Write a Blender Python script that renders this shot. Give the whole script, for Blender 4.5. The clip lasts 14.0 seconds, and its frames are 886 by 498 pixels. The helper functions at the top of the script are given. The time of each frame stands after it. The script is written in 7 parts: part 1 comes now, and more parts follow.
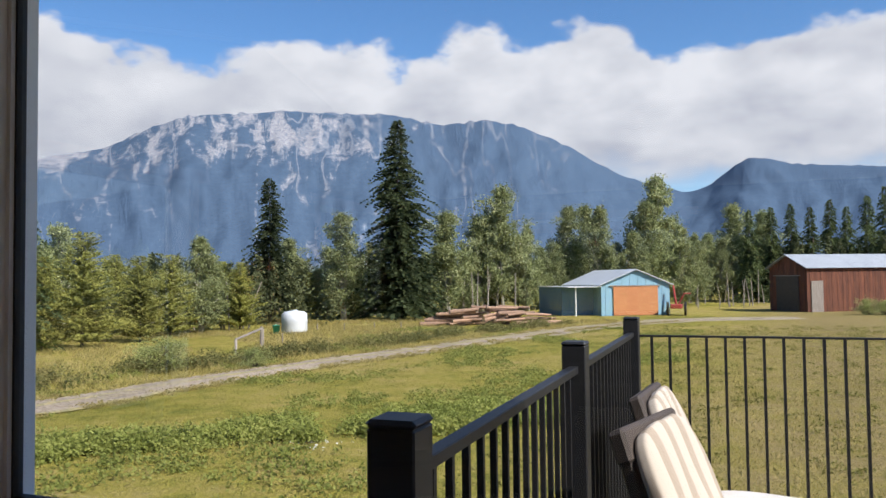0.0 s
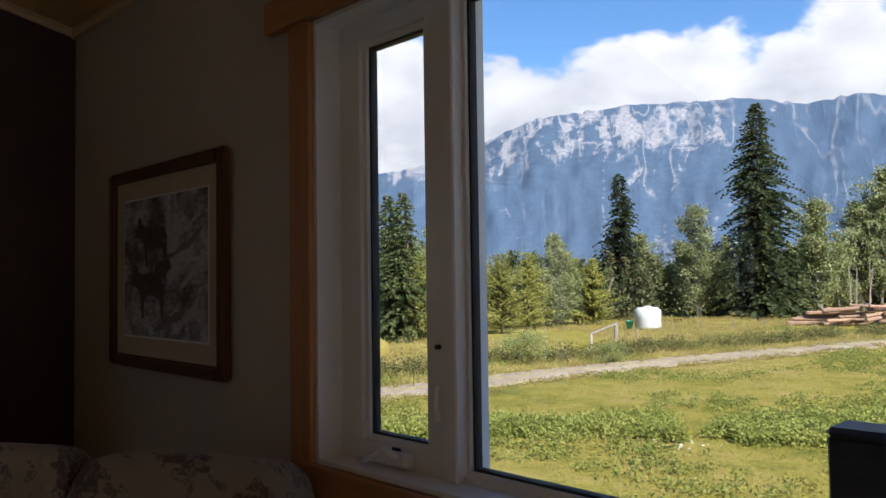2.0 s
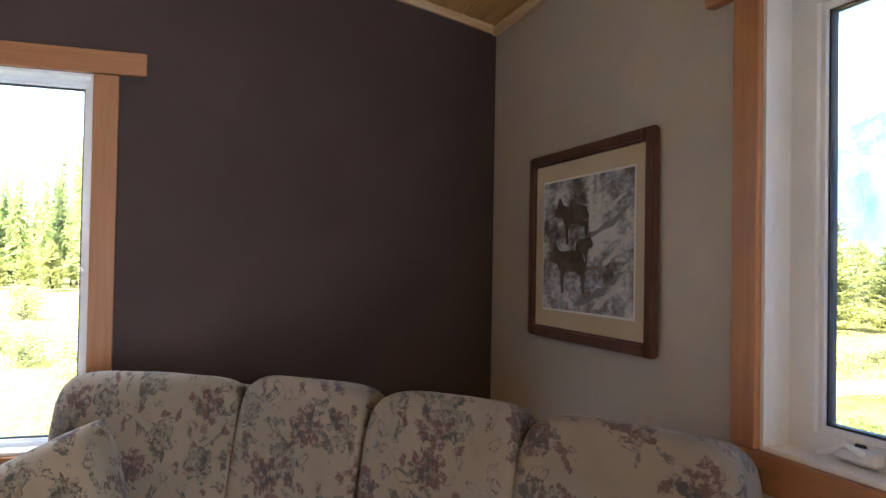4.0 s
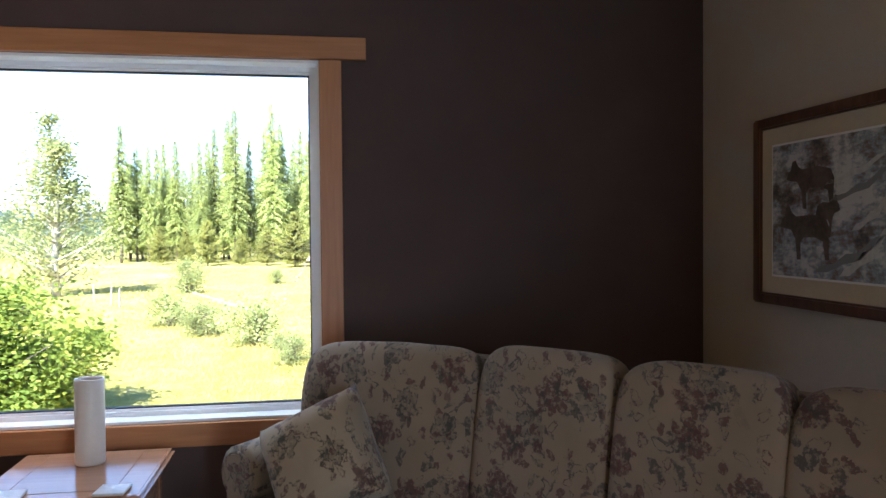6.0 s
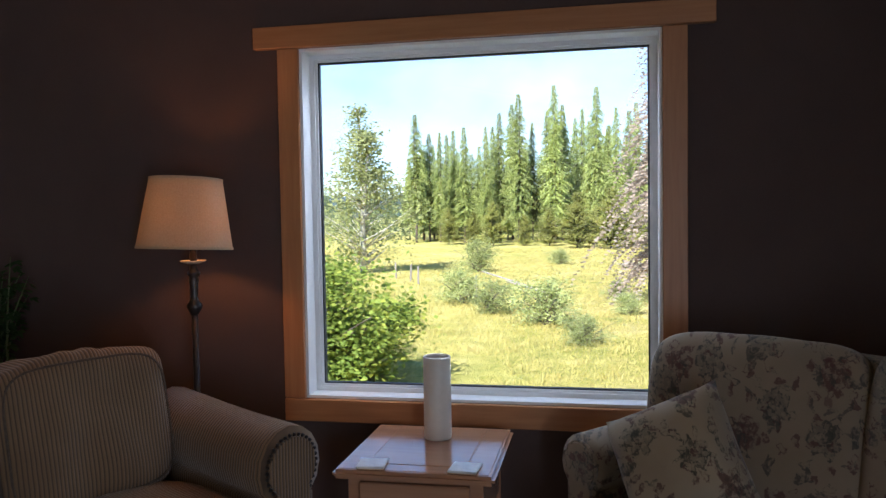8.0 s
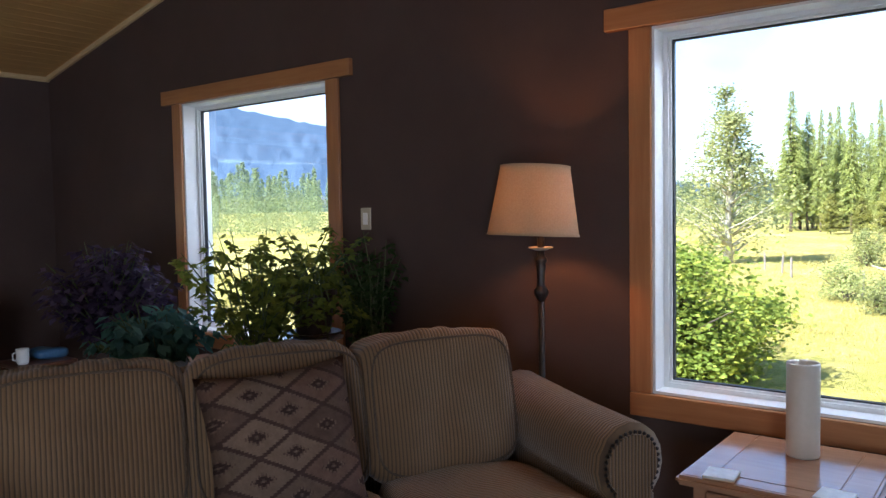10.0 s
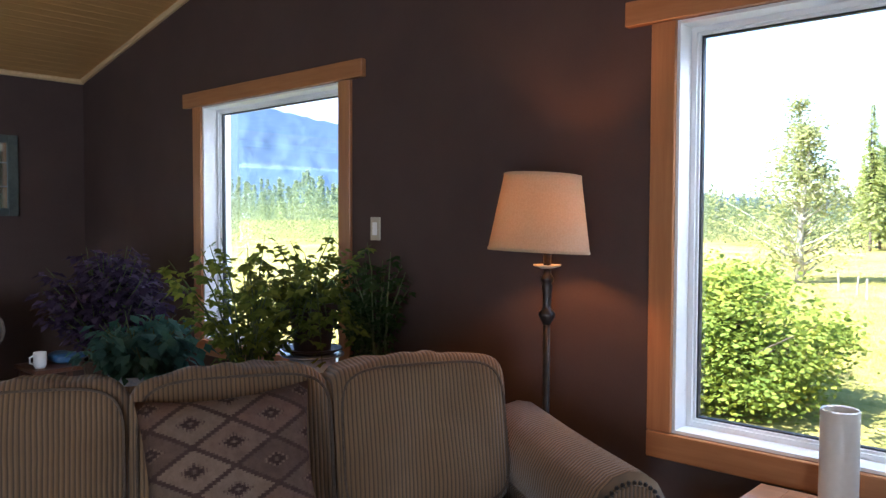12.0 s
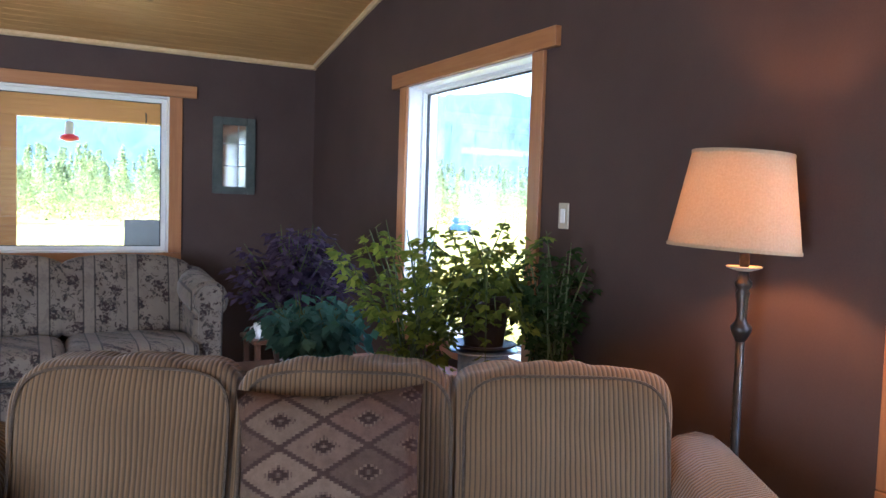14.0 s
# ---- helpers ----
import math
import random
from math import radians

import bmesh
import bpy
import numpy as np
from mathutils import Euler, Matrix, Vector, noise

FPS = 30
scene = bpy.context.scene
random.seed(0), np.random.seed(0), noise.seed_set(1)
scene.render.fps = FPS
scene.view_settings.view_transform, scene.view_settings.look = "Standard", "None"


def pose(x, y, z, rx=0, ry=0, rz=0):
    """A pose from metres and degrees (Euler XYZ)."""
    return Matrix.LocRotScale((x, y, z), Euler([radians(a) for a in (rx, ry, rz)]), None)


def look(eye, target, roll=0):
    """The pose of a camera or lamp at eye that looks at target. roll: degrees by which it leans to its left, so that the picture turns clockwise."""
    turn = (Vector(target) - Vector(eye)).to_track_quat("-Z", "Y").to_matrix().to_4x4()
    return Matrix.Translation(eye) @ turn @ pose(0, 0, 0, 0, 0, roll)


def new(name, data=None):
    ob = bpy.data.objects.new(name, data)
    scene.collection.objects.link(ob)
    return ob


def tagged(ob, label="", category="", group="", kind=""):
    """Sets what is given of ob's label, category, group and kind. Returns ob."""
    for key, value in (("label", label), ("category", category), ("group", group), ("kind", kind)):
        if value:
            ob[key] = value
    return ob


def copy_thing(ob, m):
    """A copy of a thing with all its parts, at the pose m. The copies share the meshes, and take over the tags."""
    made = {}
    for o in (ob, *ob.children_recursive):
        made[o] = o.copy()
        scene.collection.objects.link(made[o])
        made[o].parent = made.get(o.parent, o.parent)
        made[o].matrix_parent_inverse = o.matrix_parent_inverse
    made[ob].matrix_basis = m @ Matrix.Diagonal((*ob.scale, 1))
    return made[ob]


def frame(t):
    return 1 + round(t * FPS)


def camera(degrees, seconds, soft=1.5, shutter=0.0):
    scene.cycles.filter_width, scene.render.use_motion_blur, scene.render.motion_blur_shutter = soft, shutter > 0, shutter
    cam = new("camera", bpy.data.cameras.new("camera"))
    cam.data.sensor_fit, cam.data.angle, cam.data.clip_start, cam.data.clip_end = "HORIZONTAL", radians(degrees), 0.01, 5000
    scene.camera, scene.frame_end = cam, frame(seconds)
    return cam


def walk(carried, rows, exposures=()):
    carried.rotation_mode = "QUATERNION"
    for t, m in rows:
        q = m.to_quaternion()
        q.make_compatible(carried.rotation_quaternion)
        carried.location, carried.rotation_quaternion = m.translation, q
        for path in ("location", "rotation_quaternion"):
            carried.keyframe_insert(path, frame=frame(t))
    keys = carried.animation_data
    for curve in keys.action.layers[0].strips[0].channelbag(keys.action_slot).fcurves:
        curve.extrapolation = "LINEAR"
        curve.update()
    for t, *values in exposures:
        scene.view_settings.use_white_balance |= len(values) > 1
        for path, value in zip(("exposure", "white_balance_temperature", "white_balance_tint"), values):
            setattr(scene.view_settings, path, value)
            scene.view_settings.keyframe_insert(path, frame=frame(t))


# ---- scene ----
cam = camera(59.8, 14.0, 1.45)
PATH = [
    (0, (0.134, 0.792, 1.508), (-0.554, 2.669, 1.588), -0.7),
    (0.5, (0.104, 0.791, 1.51), (-0.769, 2.589, 1.593), -0.3),
    (1, (0.072, 0.755, 1.516), (-0.993, 2.445, 1.6), -0.7),
    (1.5, (0.042, 0.71, 1.517), (-1.207, 2.27, 1.599), -0.8),
    (2, (0.007, 0.664, 1.518), (-1.421, 2.062, 1.598), -0.8),
    (2.5, (-0.025, 0.605, 1.525), (-1.598, 1.838, 1.606), -0.3),
    (3, (-0.064, 0.549, 1.523), (-1.767, 1.595, 1.602), 0.2),
    (3.5, (-0.092, 0.5, 1.514), (-1.898, 1.357, 1.584), 0.7),
    (4, (-0.101, 0.453, 1.497), (-1.994, 1.097, 1.536), 1.0),
    (4.2, (-0.095, 0.444, 1.5), (-2.008, 1.028, 1.524), 0.8),
    (6.3, (-0.165, 0.051, 1.512), (-2.148, 0.312, 1.46), -0.5),
    (6.5, (-0.166, 0.03, 1.523), (-2.153, 0.243, 1.466), -0.5),
    (7, (-0.2, -0.057, 1.522), (-2.196, 0.036, 1.45), -0.6),
    (7.5, (-0.247, -0.125, 1.521), (-2.243, -0.233, 1.448), -0.6),
    (8, (-0.319, -0.149, 1.512), (-2.278, -0.543, 1.425), -0.9),
    (8.5, (-0.376, -0.146, 1.52), (-2.258, -0.817, 1.42), -0.8),
    (9, (-0.406, -0.135, 1.522), (-2.169, -1.073, 1.414), -0.8),
    (11.3, (-0.578, -0.158, 1.493), (-2.087, -1.468, 1.399), -0.5),
    (11.5, (-0.648, -0.148, 1.516), (-2.151, -1.465, 1.424), -0.3),
    (12, (-0.823, -0.124, 1.512), (-2.298, -1.472, 1.435), 0.2),
    (12.5, (-0.957, -0.072, 1.495), (-2.328, -1.527, 1.423), 0.7),
    (13, (-1.087, -0.145, 1.493), (-2.334, -1.706, 1.406), 0.8),
    (13.5, (-1.231, -0.216, 1.513), (-2.379, -1.852, 1.432), 1.3),
    (14, (-1.326, -0.201, 1.502), (-2.283, -1.954, 1.384), 1.8),
]
walk(cam, [(t, look(eye, target, roll)) for t, eye, target, roll in PATH],
     exposures=[(0, 0.84, 6300, 14), (1.0, 0.80, 6300, 14), (2.0, 1.2, 6300, 14), (3.0, 2.1, 6100, 13), (3.5, 3.1, 5800, 13), (4.2, 3.8, 5700, 12), (6.3, 2.6, 5600, 12), (7.0, 2.3, 5600, 12),
                (8.0, 1.9, 5700, 12), (9.2, 2.12, 5800, 12), (11.3, 2.65, 5700, 12), (12.0, 2.8, 5700, 12), (13.0, 2.9, 5700, 12), (14.0, 3.65, 5400, 12)])

# ---- light ----
SUN_AZ, SUN_EL = radians(108), radians(43)
world = bpy.data.worlds.new("sky")
scene.world = world
world.use_nodes = True
wn, wl = world.node_tree.nodes, world.node_tree.links
wn.clear()


def wmath(op, a, b=None, c=None):
    n = wn.new("ShaderNodeMath")
    n.operation = op
    n.use_clamp = False
    for i, v in enumerate((a, b, c)):
        if v is None:
            continue
        if isinstance(v, (int, float)):
            n.inputs[i].default_value = v
        else:
            wl.new(v, n.inputs[i])
    return n.outputs[0]


def wstep(value, low, high):
    n = wn.new("ShaderNodeMapRange")
    n.interpolation_type = "SMOOTHSTEP"
    n.inputs["From Min"].default_value, n.inputs["From Max"].default_value = low, high
    wl.new(value, n.inputs["Value"])
    return n.outputs["Result"]


sky = wn.new("ShaderNodeTexSky")
sky.sky_type = "NISHITA"
sky.sun_disc = False
sky.sun_elevation, sky.sun_rotation = SUN_EL, SUN_AZ
sky.air_density, sky.dust_density, sky.ozone_density = 1.0, 0.1, 5.0
coord = wn.new("ShaderNodeTexCoord")
sep = wn.new("ShaderNodeSeparateXYZ")
wl.new(coord.outputs["Generated"], sep.inputs[0])
stretch = wn.new("ShaderNodeMapping")
stretch.inputs["Scale"].default_value = (1, 1, 1.7)
wl.new(coord.outputs["Generated"], stretch.inputs[0])
billow = wn.new("ShaderNodeTexNoise")
billow.inputs["Scale"].default_value, billow.inputs["Detail"].default_value, billow.inputs["Roughness"].default_value = 6.0, 8, 0.55
wl.new(stretch.outputs[0], billow.inputs["Vector"])
puff = wn.new("ShaderNodeTexNoise")
puff.inputs["Scale"].default_value, puff.inputs["Detail"].default_value = 13.0, 6
wl.new(stretch.outputs[0], puff.inputs["Vector"])
# a bank of cumulus that lies along the northern range
top = wmath("ADD", wmath("MULTIPLY", wmath("SUBTRACT", billow.outputs["Fac"], 0.5), 0.26), 0.292)
under = wmath("SUBTRACT", top, sep.outputs["Z"])
cloud = wmath("MULTIPLY", wstep(under, -0.004, 0.02), wstep(wmath("ADD", sep.outputs["Z"], wmath("MULTIPLY", puff.outputs["Fac"], 0.10)), 0.13, 0.20))
cloud = wmath("MULTIPLY", cloud, wstep(sep.outputs["Y"], 0.25, 0.6))
# thin white haze low over the western and southern sky
veil = wmath("MULTIPLY", wmath("MULTIPLY", wstep(sep.outputs["Y"], 0.35, -0.05), wstep(sep.outputs["Z"], 0.55, 0.05)), wmath("ADD", wmath("MULTIPLY", billow.outputs["Fac"], 0.9), 0.02))
cloud = wmath("MAXIMUM", cloud, veil)
shade_c = wn.new("ShaderNodeValToRGB")
shade_c.color_ramp.elements[0].position, shade_c.color_ramp.elements[0].color = 0.30, (0.52, 0.55, 0.63, 1)
shade_c.color_ramp.elements[1].position, shade_c.color_ramp.elements[1].color = 0.62, (0.92, 0.93, 0.96, 1)
wl.new(wmath("ADD", wmath("MULTIPLY", puff.outputs["Fac"], 0.6), wmath("MULTIPLY", sep.outputs["Z"], 0.95)), shade_c.inputs[0])
back_sky = wn.new("ShaderNodeBackground")
back_sky.inputs["Strength"].default_value = 0.09
deep = wn.new("ShaderNodeHueSaturation")
deep.inputs["Saturation"].default_value = 1.12
wl.new(sky.outputs[0], deep.inputs["Color"])
wl.new(deep.outputs[0], back_sky.inputs["Color"])
back_cloud = wn.new("ShaderNodeBackground")
back_cloud.inputs["Strength"].default_value = 0.53
wl.new(shade_c.outputs[0], back_cloud.inputs["Color"])
mixer = wn.new("ShaderNodeMixShader")
wl.new(cloud, mixer.inputs[0])
wl.new(back_sky.outputs[0], mixer.inputs[1])
wl.new(back_cloud.outputs[0], mixer.inputs[2])
world_out = wn.new("ShaderNodeOutputWorld")
wl.new(mixer.outputs[0], world_out.inputs[0])

sun_data = bpy.data.lights.new("sun", "SUN")
sun_data.energy, sun_data.angle, sun_data.color = 5.0, radians(0.5), (1.0, 0.95, 0.86)
sun = new("sun", sun_data)
sun_dir = Vector((math.sin(SUN_AZ) * math.cos(SUN_EL), math.cos(SUN_AZ) * math.cos(SUN_EL), math.sin(SUN_EL)))
sun.matrix_world = look(sun_dir * 60, (0, 0, 0))

# unseen fill lamps, added in an assumed door and outside above the west windows
for lamp_name, where, aim, sx, sz, power in (("door_daylight", (2.7, 1.95, 1.08), (2.2, -3, 0.9), 1.75, 2.0, 34), ("west_window_daylight", (-3.78, -0.65, 2.40), (-2.7, -0.65, 0.9), 1.5, 0.24, 7.5), ("far_window_daylight", (-3.78, -4.0, 2.40), (-2.7, -4.0, 0.9), 1.35, 0.24, 6.5)):
    d = bpy.data.lights.new(lamp_name, "AREA")
    d.shape, d.size, d.size_y, d.energy, d.color = "RECTANGLE", sx, sz, power, (0.84, 0.92, 1.0)
    new(lamp_name, d).matrix_world = look(where, aim)
bulb = bpy.data.lights.new("bulb_light", "POINT")
bulb.energy, bulb.color, bulb.shadow_soft_size = 1.8, (1.0, 0.37, 0.11), 0.03
new("bulb_light", bulb).location = (-3.2, -1.77, 1.52)


# ---- materials ----
def material(name):
    m = bpy.data.materials.new(name)
    m.use_nodes = True
    nt = m.node_tree
    return m, nt, nt.nodes["Principled BSDF"]


def link(nt, a, b):
    nt.links.new(a, b)


def tex(nt, kind, scale, detail=4.0, rough=0.55, space="Object", stretch=(1, 1, 1)):
    c = nt.nodes.new("ShaderNodeTexCoord")
    mp = nt.nodes.new("ShaderNodeMapping")
    mp.inputs["Scale"].default_value = stretch
    link(nt, c.outputs[space], mp.inputs[0])
    t = nt.nodes.new(kind)
    t.inputs["Scale"].default_value = scale
    if kind == "ShaderNodeTexNoise":
        t.inputs["Detail"].default_value, t.inputs["Roughness"].default_value = detail, rough
    link(nt, mp.outputs[0], t.inputs["Vector"])
    return t


def ramp(nt, fac, *stops):
    r = nt.nodes.new("ShaderNodeValToRGB")
    els = r.color_ramp.elements
    while len(els) < len(stops):
        els.new(0.5)
    for e, (p, c) in zip(els, stops):
        e.position, e.color = p, (*c, 1)
    link(nt, fac, r.inputs[0])
    return r.outputs[0]


def blend(nt, fac, a, b, mode="MIX"):
    n = nt.nodes.new("ShaderNodeMix")
    n.data_type, n.blend_type = "RGBA", mode
    for value, slot in ((fac, n.inputs[0]), (a, n.inputs[6]), (b, n.inputs[7])):
        if isinstance(value, (int, float)):
            slot.default_value = value
        elif isinstance(value, tuple):
            slot.default_value = (*value, 1)
        else:
            link(nt, value, slot)
    return n.outputs[2]


def calc(nt, op, a, b=0.0):
    n = nt.nodes.new("ShaderNodeMath")
    n.operation = op
    for i, v in enumerate((a, b)):
        if isinstance(v, (int, float)):
            n.inputs[i].default_value = v
        else:
            link(nt, v, n.inputs[i])
    return n.outputs[0]


def relief(nt, bsdf, height, strength=0.3, distance=0.01):
    b = nt.nodes.new("ShaderNodeBump")
    b.inputs["Strength"].default_value, b.inputs["Distance"].default_value = strength, distance
    link(nt, height, b.inputs["Height"])
    link(nt, b.outputs[0], bsdf.inputs["Normal"])


def mottled(name, a, b, scale=6, rough=0.7, metal=0.0, bump=0.2, fine=60, dist=0.004, stretch=(1, 1, 1), spec=0.5, per_object=0.0, sub=0.0):
    m, nt, p = material(name)
    big = tex(nt, "ShaderNodeTexNoise", scale, 5, 0.6, stretch=stretch)
    small = tex(nt, "ShaderNodeTexNoise", fine, 3, 0.6, stretch=stretch)
    mixv = calc(nt, "ADD", calc(nt, "MULTIPLY", big.outputs["Fac"], 0.65), calc(nt, "MULTIPLY", small.outputs["Fac"], 0.35))
    col = ramp(nt, mixv, (0.33, a), (0.67, b))
    if per_object:
        info = nt.nodes.new("ShaderNodeObjectInfo")
        hsv = nt.nodes.new("ShaderNodeHueSaturation")
        link(nt, calc(nt, "ADD", calc(nt, "MULTIPLY", info.outputs["Random"], per_object), 1 - per_object / 2), hsv.inputs["Value"])
        link(nt, col, hsv.inputs["Color"])
        col = hsv.outputs[0]
    link(nt, col, p.inputs["Base Color"])
    p.inputs["Roughness"].default_value, p.inputs["Metallic"].default_value = rough, metal
    p.inputs["Specular IOR Level"].default_value = spec
    if bump:
        relief(nt, p, small.outputs["Fac"], bump, dist)
    return m


def leafy(name, a, b, c, thin_part=0.48):
    """Foliage: tone by clump and by leaf, a little light through the leaf."""
    m, nt, p = material(name)
    geo = nt.nodes.new("ShaderNodeNewGeometry")
    info = nt.nodes.new("ShaderNodeObjectInfo")
    n = tex(nt, "ShaderNodeTexNoise", 0.9, 4)
    f = calc(nt, "ADD", calc(nt, "MULTIPLY", geo.outputs["Random Per Island"], 0.28), calc(nt, "MULTIPLY", n.outputs["Fac"], 0.72))
    col = ramp(nt, f, (0.2, a), (0.5, b), (0.8, c))
    hsv = nt.nodes.new("ShaderNodeHueSaturation")
    link(nt, calc(nt, "ADD", calc(nt, "MULTIPLY", info.outputs["Random"], 0.35), 0.82), hsv.inputs["Value"])
    link(nt, col, hsv.inputs["Color"])
    link(nt, hsv.outputs[0], p.inputs["Base Color"])
    p.inputs["Roughness"].default_value, p.inputs["Specular IOR Level"].default_value = 0.7, 0.2
    thin = nt.nodes.new("ShaderNodeBsdfTranslucent")
    link(nt, hsv.outputs[0], thin.inputs[0])
    mx = nt.nodes.new("ShaderNodeMixShader")
    mx.inputs[0].default_value = thin_part
    link(nt, p.outputs[0], mx.inputs[1])
    link(nt, thin.outputs[0], mx.inputs[2])
    link(nt, mx.outputs[0], nt.nodes["Material Output"].inputs[0])
    return m


def wood(name, a, b, axis=0, rough=0.45, scale=3.0, per_object=0.12, spec=0.5):
    st = [14, 14, 14]
    st[axis] = 0.9
    m, nt, p = material(name)
    g = tex(nt, "ShaderNodeTexNoise", scale, 8, 0.62, stretch=tuple(st))
    k = tex(nt, "ShaderNodeTexVoronoi", 2.2, stretch=(1, 1, 1))
    knots = ramp(nt, k.outputs["Distance"], (0.02, (0.45, 0.45, 0.45)), (0.07, (1, 1, 1)))
    info = nt.nodes.new("ShaderNodeObjectInfo")
    hsv = nt.nodes.new("ShaderNodeHueSaturation")
    link(nt, calc(nt, "ADD", calc(nt, "MULTIPLY", info.outputs["Random"], per_object), 1 - per_object / 2), hsv.inputs["Value"])
    link(nt, blend(nt, 1.0, ramp(nt, g.outputs["Fac"], (0.3, a), (0.7, b)), knots, "MULTIPLY"), hsv.inputs["Color"])
    link(nt, hsv.outputs[0], p.inputs["Base Color"])
    p.inputs["Roughness"].default_value, p.inputs["Specular IOR Level"].default_value = rough, spec
    relief(nt, p, g.outputs["Fac"], 0.15, 0.002)
    return m


M_WALL = mottled("brown_wall_paint", (0.067, 0.0425, 0.0375), (0.086, 0.0565, 0.049), 2.2, 0.75, spec=0.3, bump=0.12, fine=140, dist=0.002)
M_WALLN = mottled("taupe_wall_paint", (0.43, 0.385, 0.33), (0.50, 0.45, 0.39), 2.0, 0.7, bump=0.12, fine=140, dist=0.002)
M_SIDING = mottled("siding", (0.35, 0.30, 0.24), (0.42, 0.36, 0.29), 3, 0.7)
M_CASING = wood("fir_casing", (0.36, 0.15, 0.06), (0.46, 0.215, 0.09), 2, 0.4)
M_CASING_H = wood("fir_casing_long", (0.35, 0.145, 0.056), (0.45, 0.21, 0.087), 1, 0.4)
M_CASING_X = wood("fir_casing_across", (0.35, 0.15, 0.056), (0.45, 0.215, 0.09), 0, 0.4)
M_PINE = wood("pine_ceiling", (0.50, 0.27, 0.085), (0.62, 0.37, 0.14), 0, 0.35)
M_PINE_TRIM = wood("pine_moulding", (0.58, 0.40, 0.20), (0.68, 0.50, 0.28), 1, 0.4)
# the floor is out of view; made pale to bounce light into the room
M_FLOOR = mottled("pale_bounce_floor", (0.40, 0.37, 0.33), (0.50, 0.47, 0.43), 3, 0.95, bump=0.6, fine=220, dist=0.006, spec=0.1)
M_VINYL = mottled("white_vinyl", (0.74, 0.74, 0.74), (0.80, 0.80, 0.80), 3, 0.35, bump=0.03)
M_GASKET = mottled("dark_gasket", (0.02, 0.02, 0.022), (0.035, 0.035, 0.038), 8, 0.6)
M_BLACK = mottled("black_powder_coat", (0.006, 0.006, 0.007), (0.011, 0.011, 0.012), 20, 0.48, bump=0.1, fine=300, dist=0.001)
M_BRONZE = mottled("dark_bronze", (0.035, 0.030, 0.028), (0.065, 0.055, 0.05), 25, 0.35, metal=0.7)
M_TABLE = wood("maple_tabletop", (0.27, 0.135, 0.075), (0.35, 0.185, 0.105), 1, 0.14)
M_VASE = mottled("cream_ceramic", (0.62, 0.58, 0.52), (0.70, 0.66, 0.60), 5, 0.4, bump=0.05)
M_COASTER = mottled("pale_stone_tile", (0.45, 0.45, 0.45), (0.62, 0.62, 0.60), 30, 0.35)
M_PLATE = mottled("ivory_plastic", (0.42, 0.37, 0.28), (0.48, 0.43, 0.33), 6, 0.35, bump=0)
M_FRAME = wood("walnut_frame", (0.075, 0.032, 0.019), (0.155, 0.068, 0.039), 2, 0.35)
M_MAT = mottled("cream_mat_board", (0.50, 0.42, 0.30), (0.56, 0.48, 0.35), 5, 0.8, bump=0.05)
M_DARKPOT = mottled("brown_plastic_pot", (0.035, 0.02, 0.016), (0.06, 0.035, 0.028), 10, 0.45)
M_BLUEPOT = mottled("blue_white_glazed_pot", (0.25, 0.38, 0.62), (0.70, 0.76, 0.85), 14, 0.2, bump=0)
M_SOIL = mottled("soil", (0.02, 0.014, 0.01), (0.05, 0.035, 0.025), 40, 0.95, bump=0.6)
M_STEM = mottled("green_stem", (0.05, 0.09, 0.02), (0.10, 0.12, 0.04), 20, 0.6)
M_BENCH = mottled("white_painted_wood", (0.62, 0.62, 0.60), (0.72, 0.72, 0.70), 6, 0.45)
M_GREY = mottled("grey_board", (0.20, 0.21, 0.22), (0.25, 0.26, 0.27), 5, 0.7)
M_BARK = mottled("conifer_bark", (0.07, 0.05, 0.04), (0.15, 0.11, 0.085), 8, 0.9, bump=0.6, fine=30, dist=0.02)
M_PALEBARK = mottled("aspen_bark", (0.30, 0.27, 0.22), (0.55, 0.51, 0.44), 5, 0.85, bump=0.3, fine=20, dist=0.01, stretch=(1, 1, 3))
M_SPRUCE = leafy("spruce_needles", (0.020, 0.032, 0.014), (0.050, 0.066, 0.028), (0.095, 0.115, 0.05))
M_YOUNGSPRUCE = leafy("young_spruce_needles", (0.035, 0.05, 0.02), (0.085, 0.11, 0.04), (0.17, 0.20, 0.075), 0.34)
M_PINELEAF = leafy("pine_needles", (0.10, 0.11, 0.028), (0.24, 0.24, 0.058), (0.42, 0.40, 0.115), 0.4)
M_FIR = leafy("fir_needles", (0.20, 0.245, 0.075), (0.35, 0.39, 0.12), (0.48, 0.50, 0.18), 0.52)
# greyer needles: the haze over the far woods is put into their colour
M_HAZYFIR = leafy("haze_tinted_fir_needles", (0.11, 0.145, 0.07), (0.19, 0.235, 0.11), (0.28, 0.32, 0.16))
M_ASPEN = leafy("aspen_leaves", (0.10, 0.12, 0.045), (0.235, 0.26, 0.11), (0.48, 0.49, 0.27), 0.36)
M_UNDER = leafy("undergrowth_leaves", (0.05, 0.06, 0.028), (0.12, 0.135, 0.058), (0.25, 0.26, 0.12), 0.34)
M_CLOVER = leafy("clover_leaves", (0.15, 0.18, 0.04), (0.26, 0.285, 0.068), (0.40, 0.395, 0.12))
M_DRYGREEN = leafy("half_dry_grass", (0.21, 0.175, 0.055), (0.34, 0.28, 0.10), (0.48, 0.39, 0.18))
M_LONE = leafy("young_aspen_leaves", (0.21, 0.24, 0.08), (0.38, 0.40, 0.16), (0.52, 0.52, 0.26), 0.55)
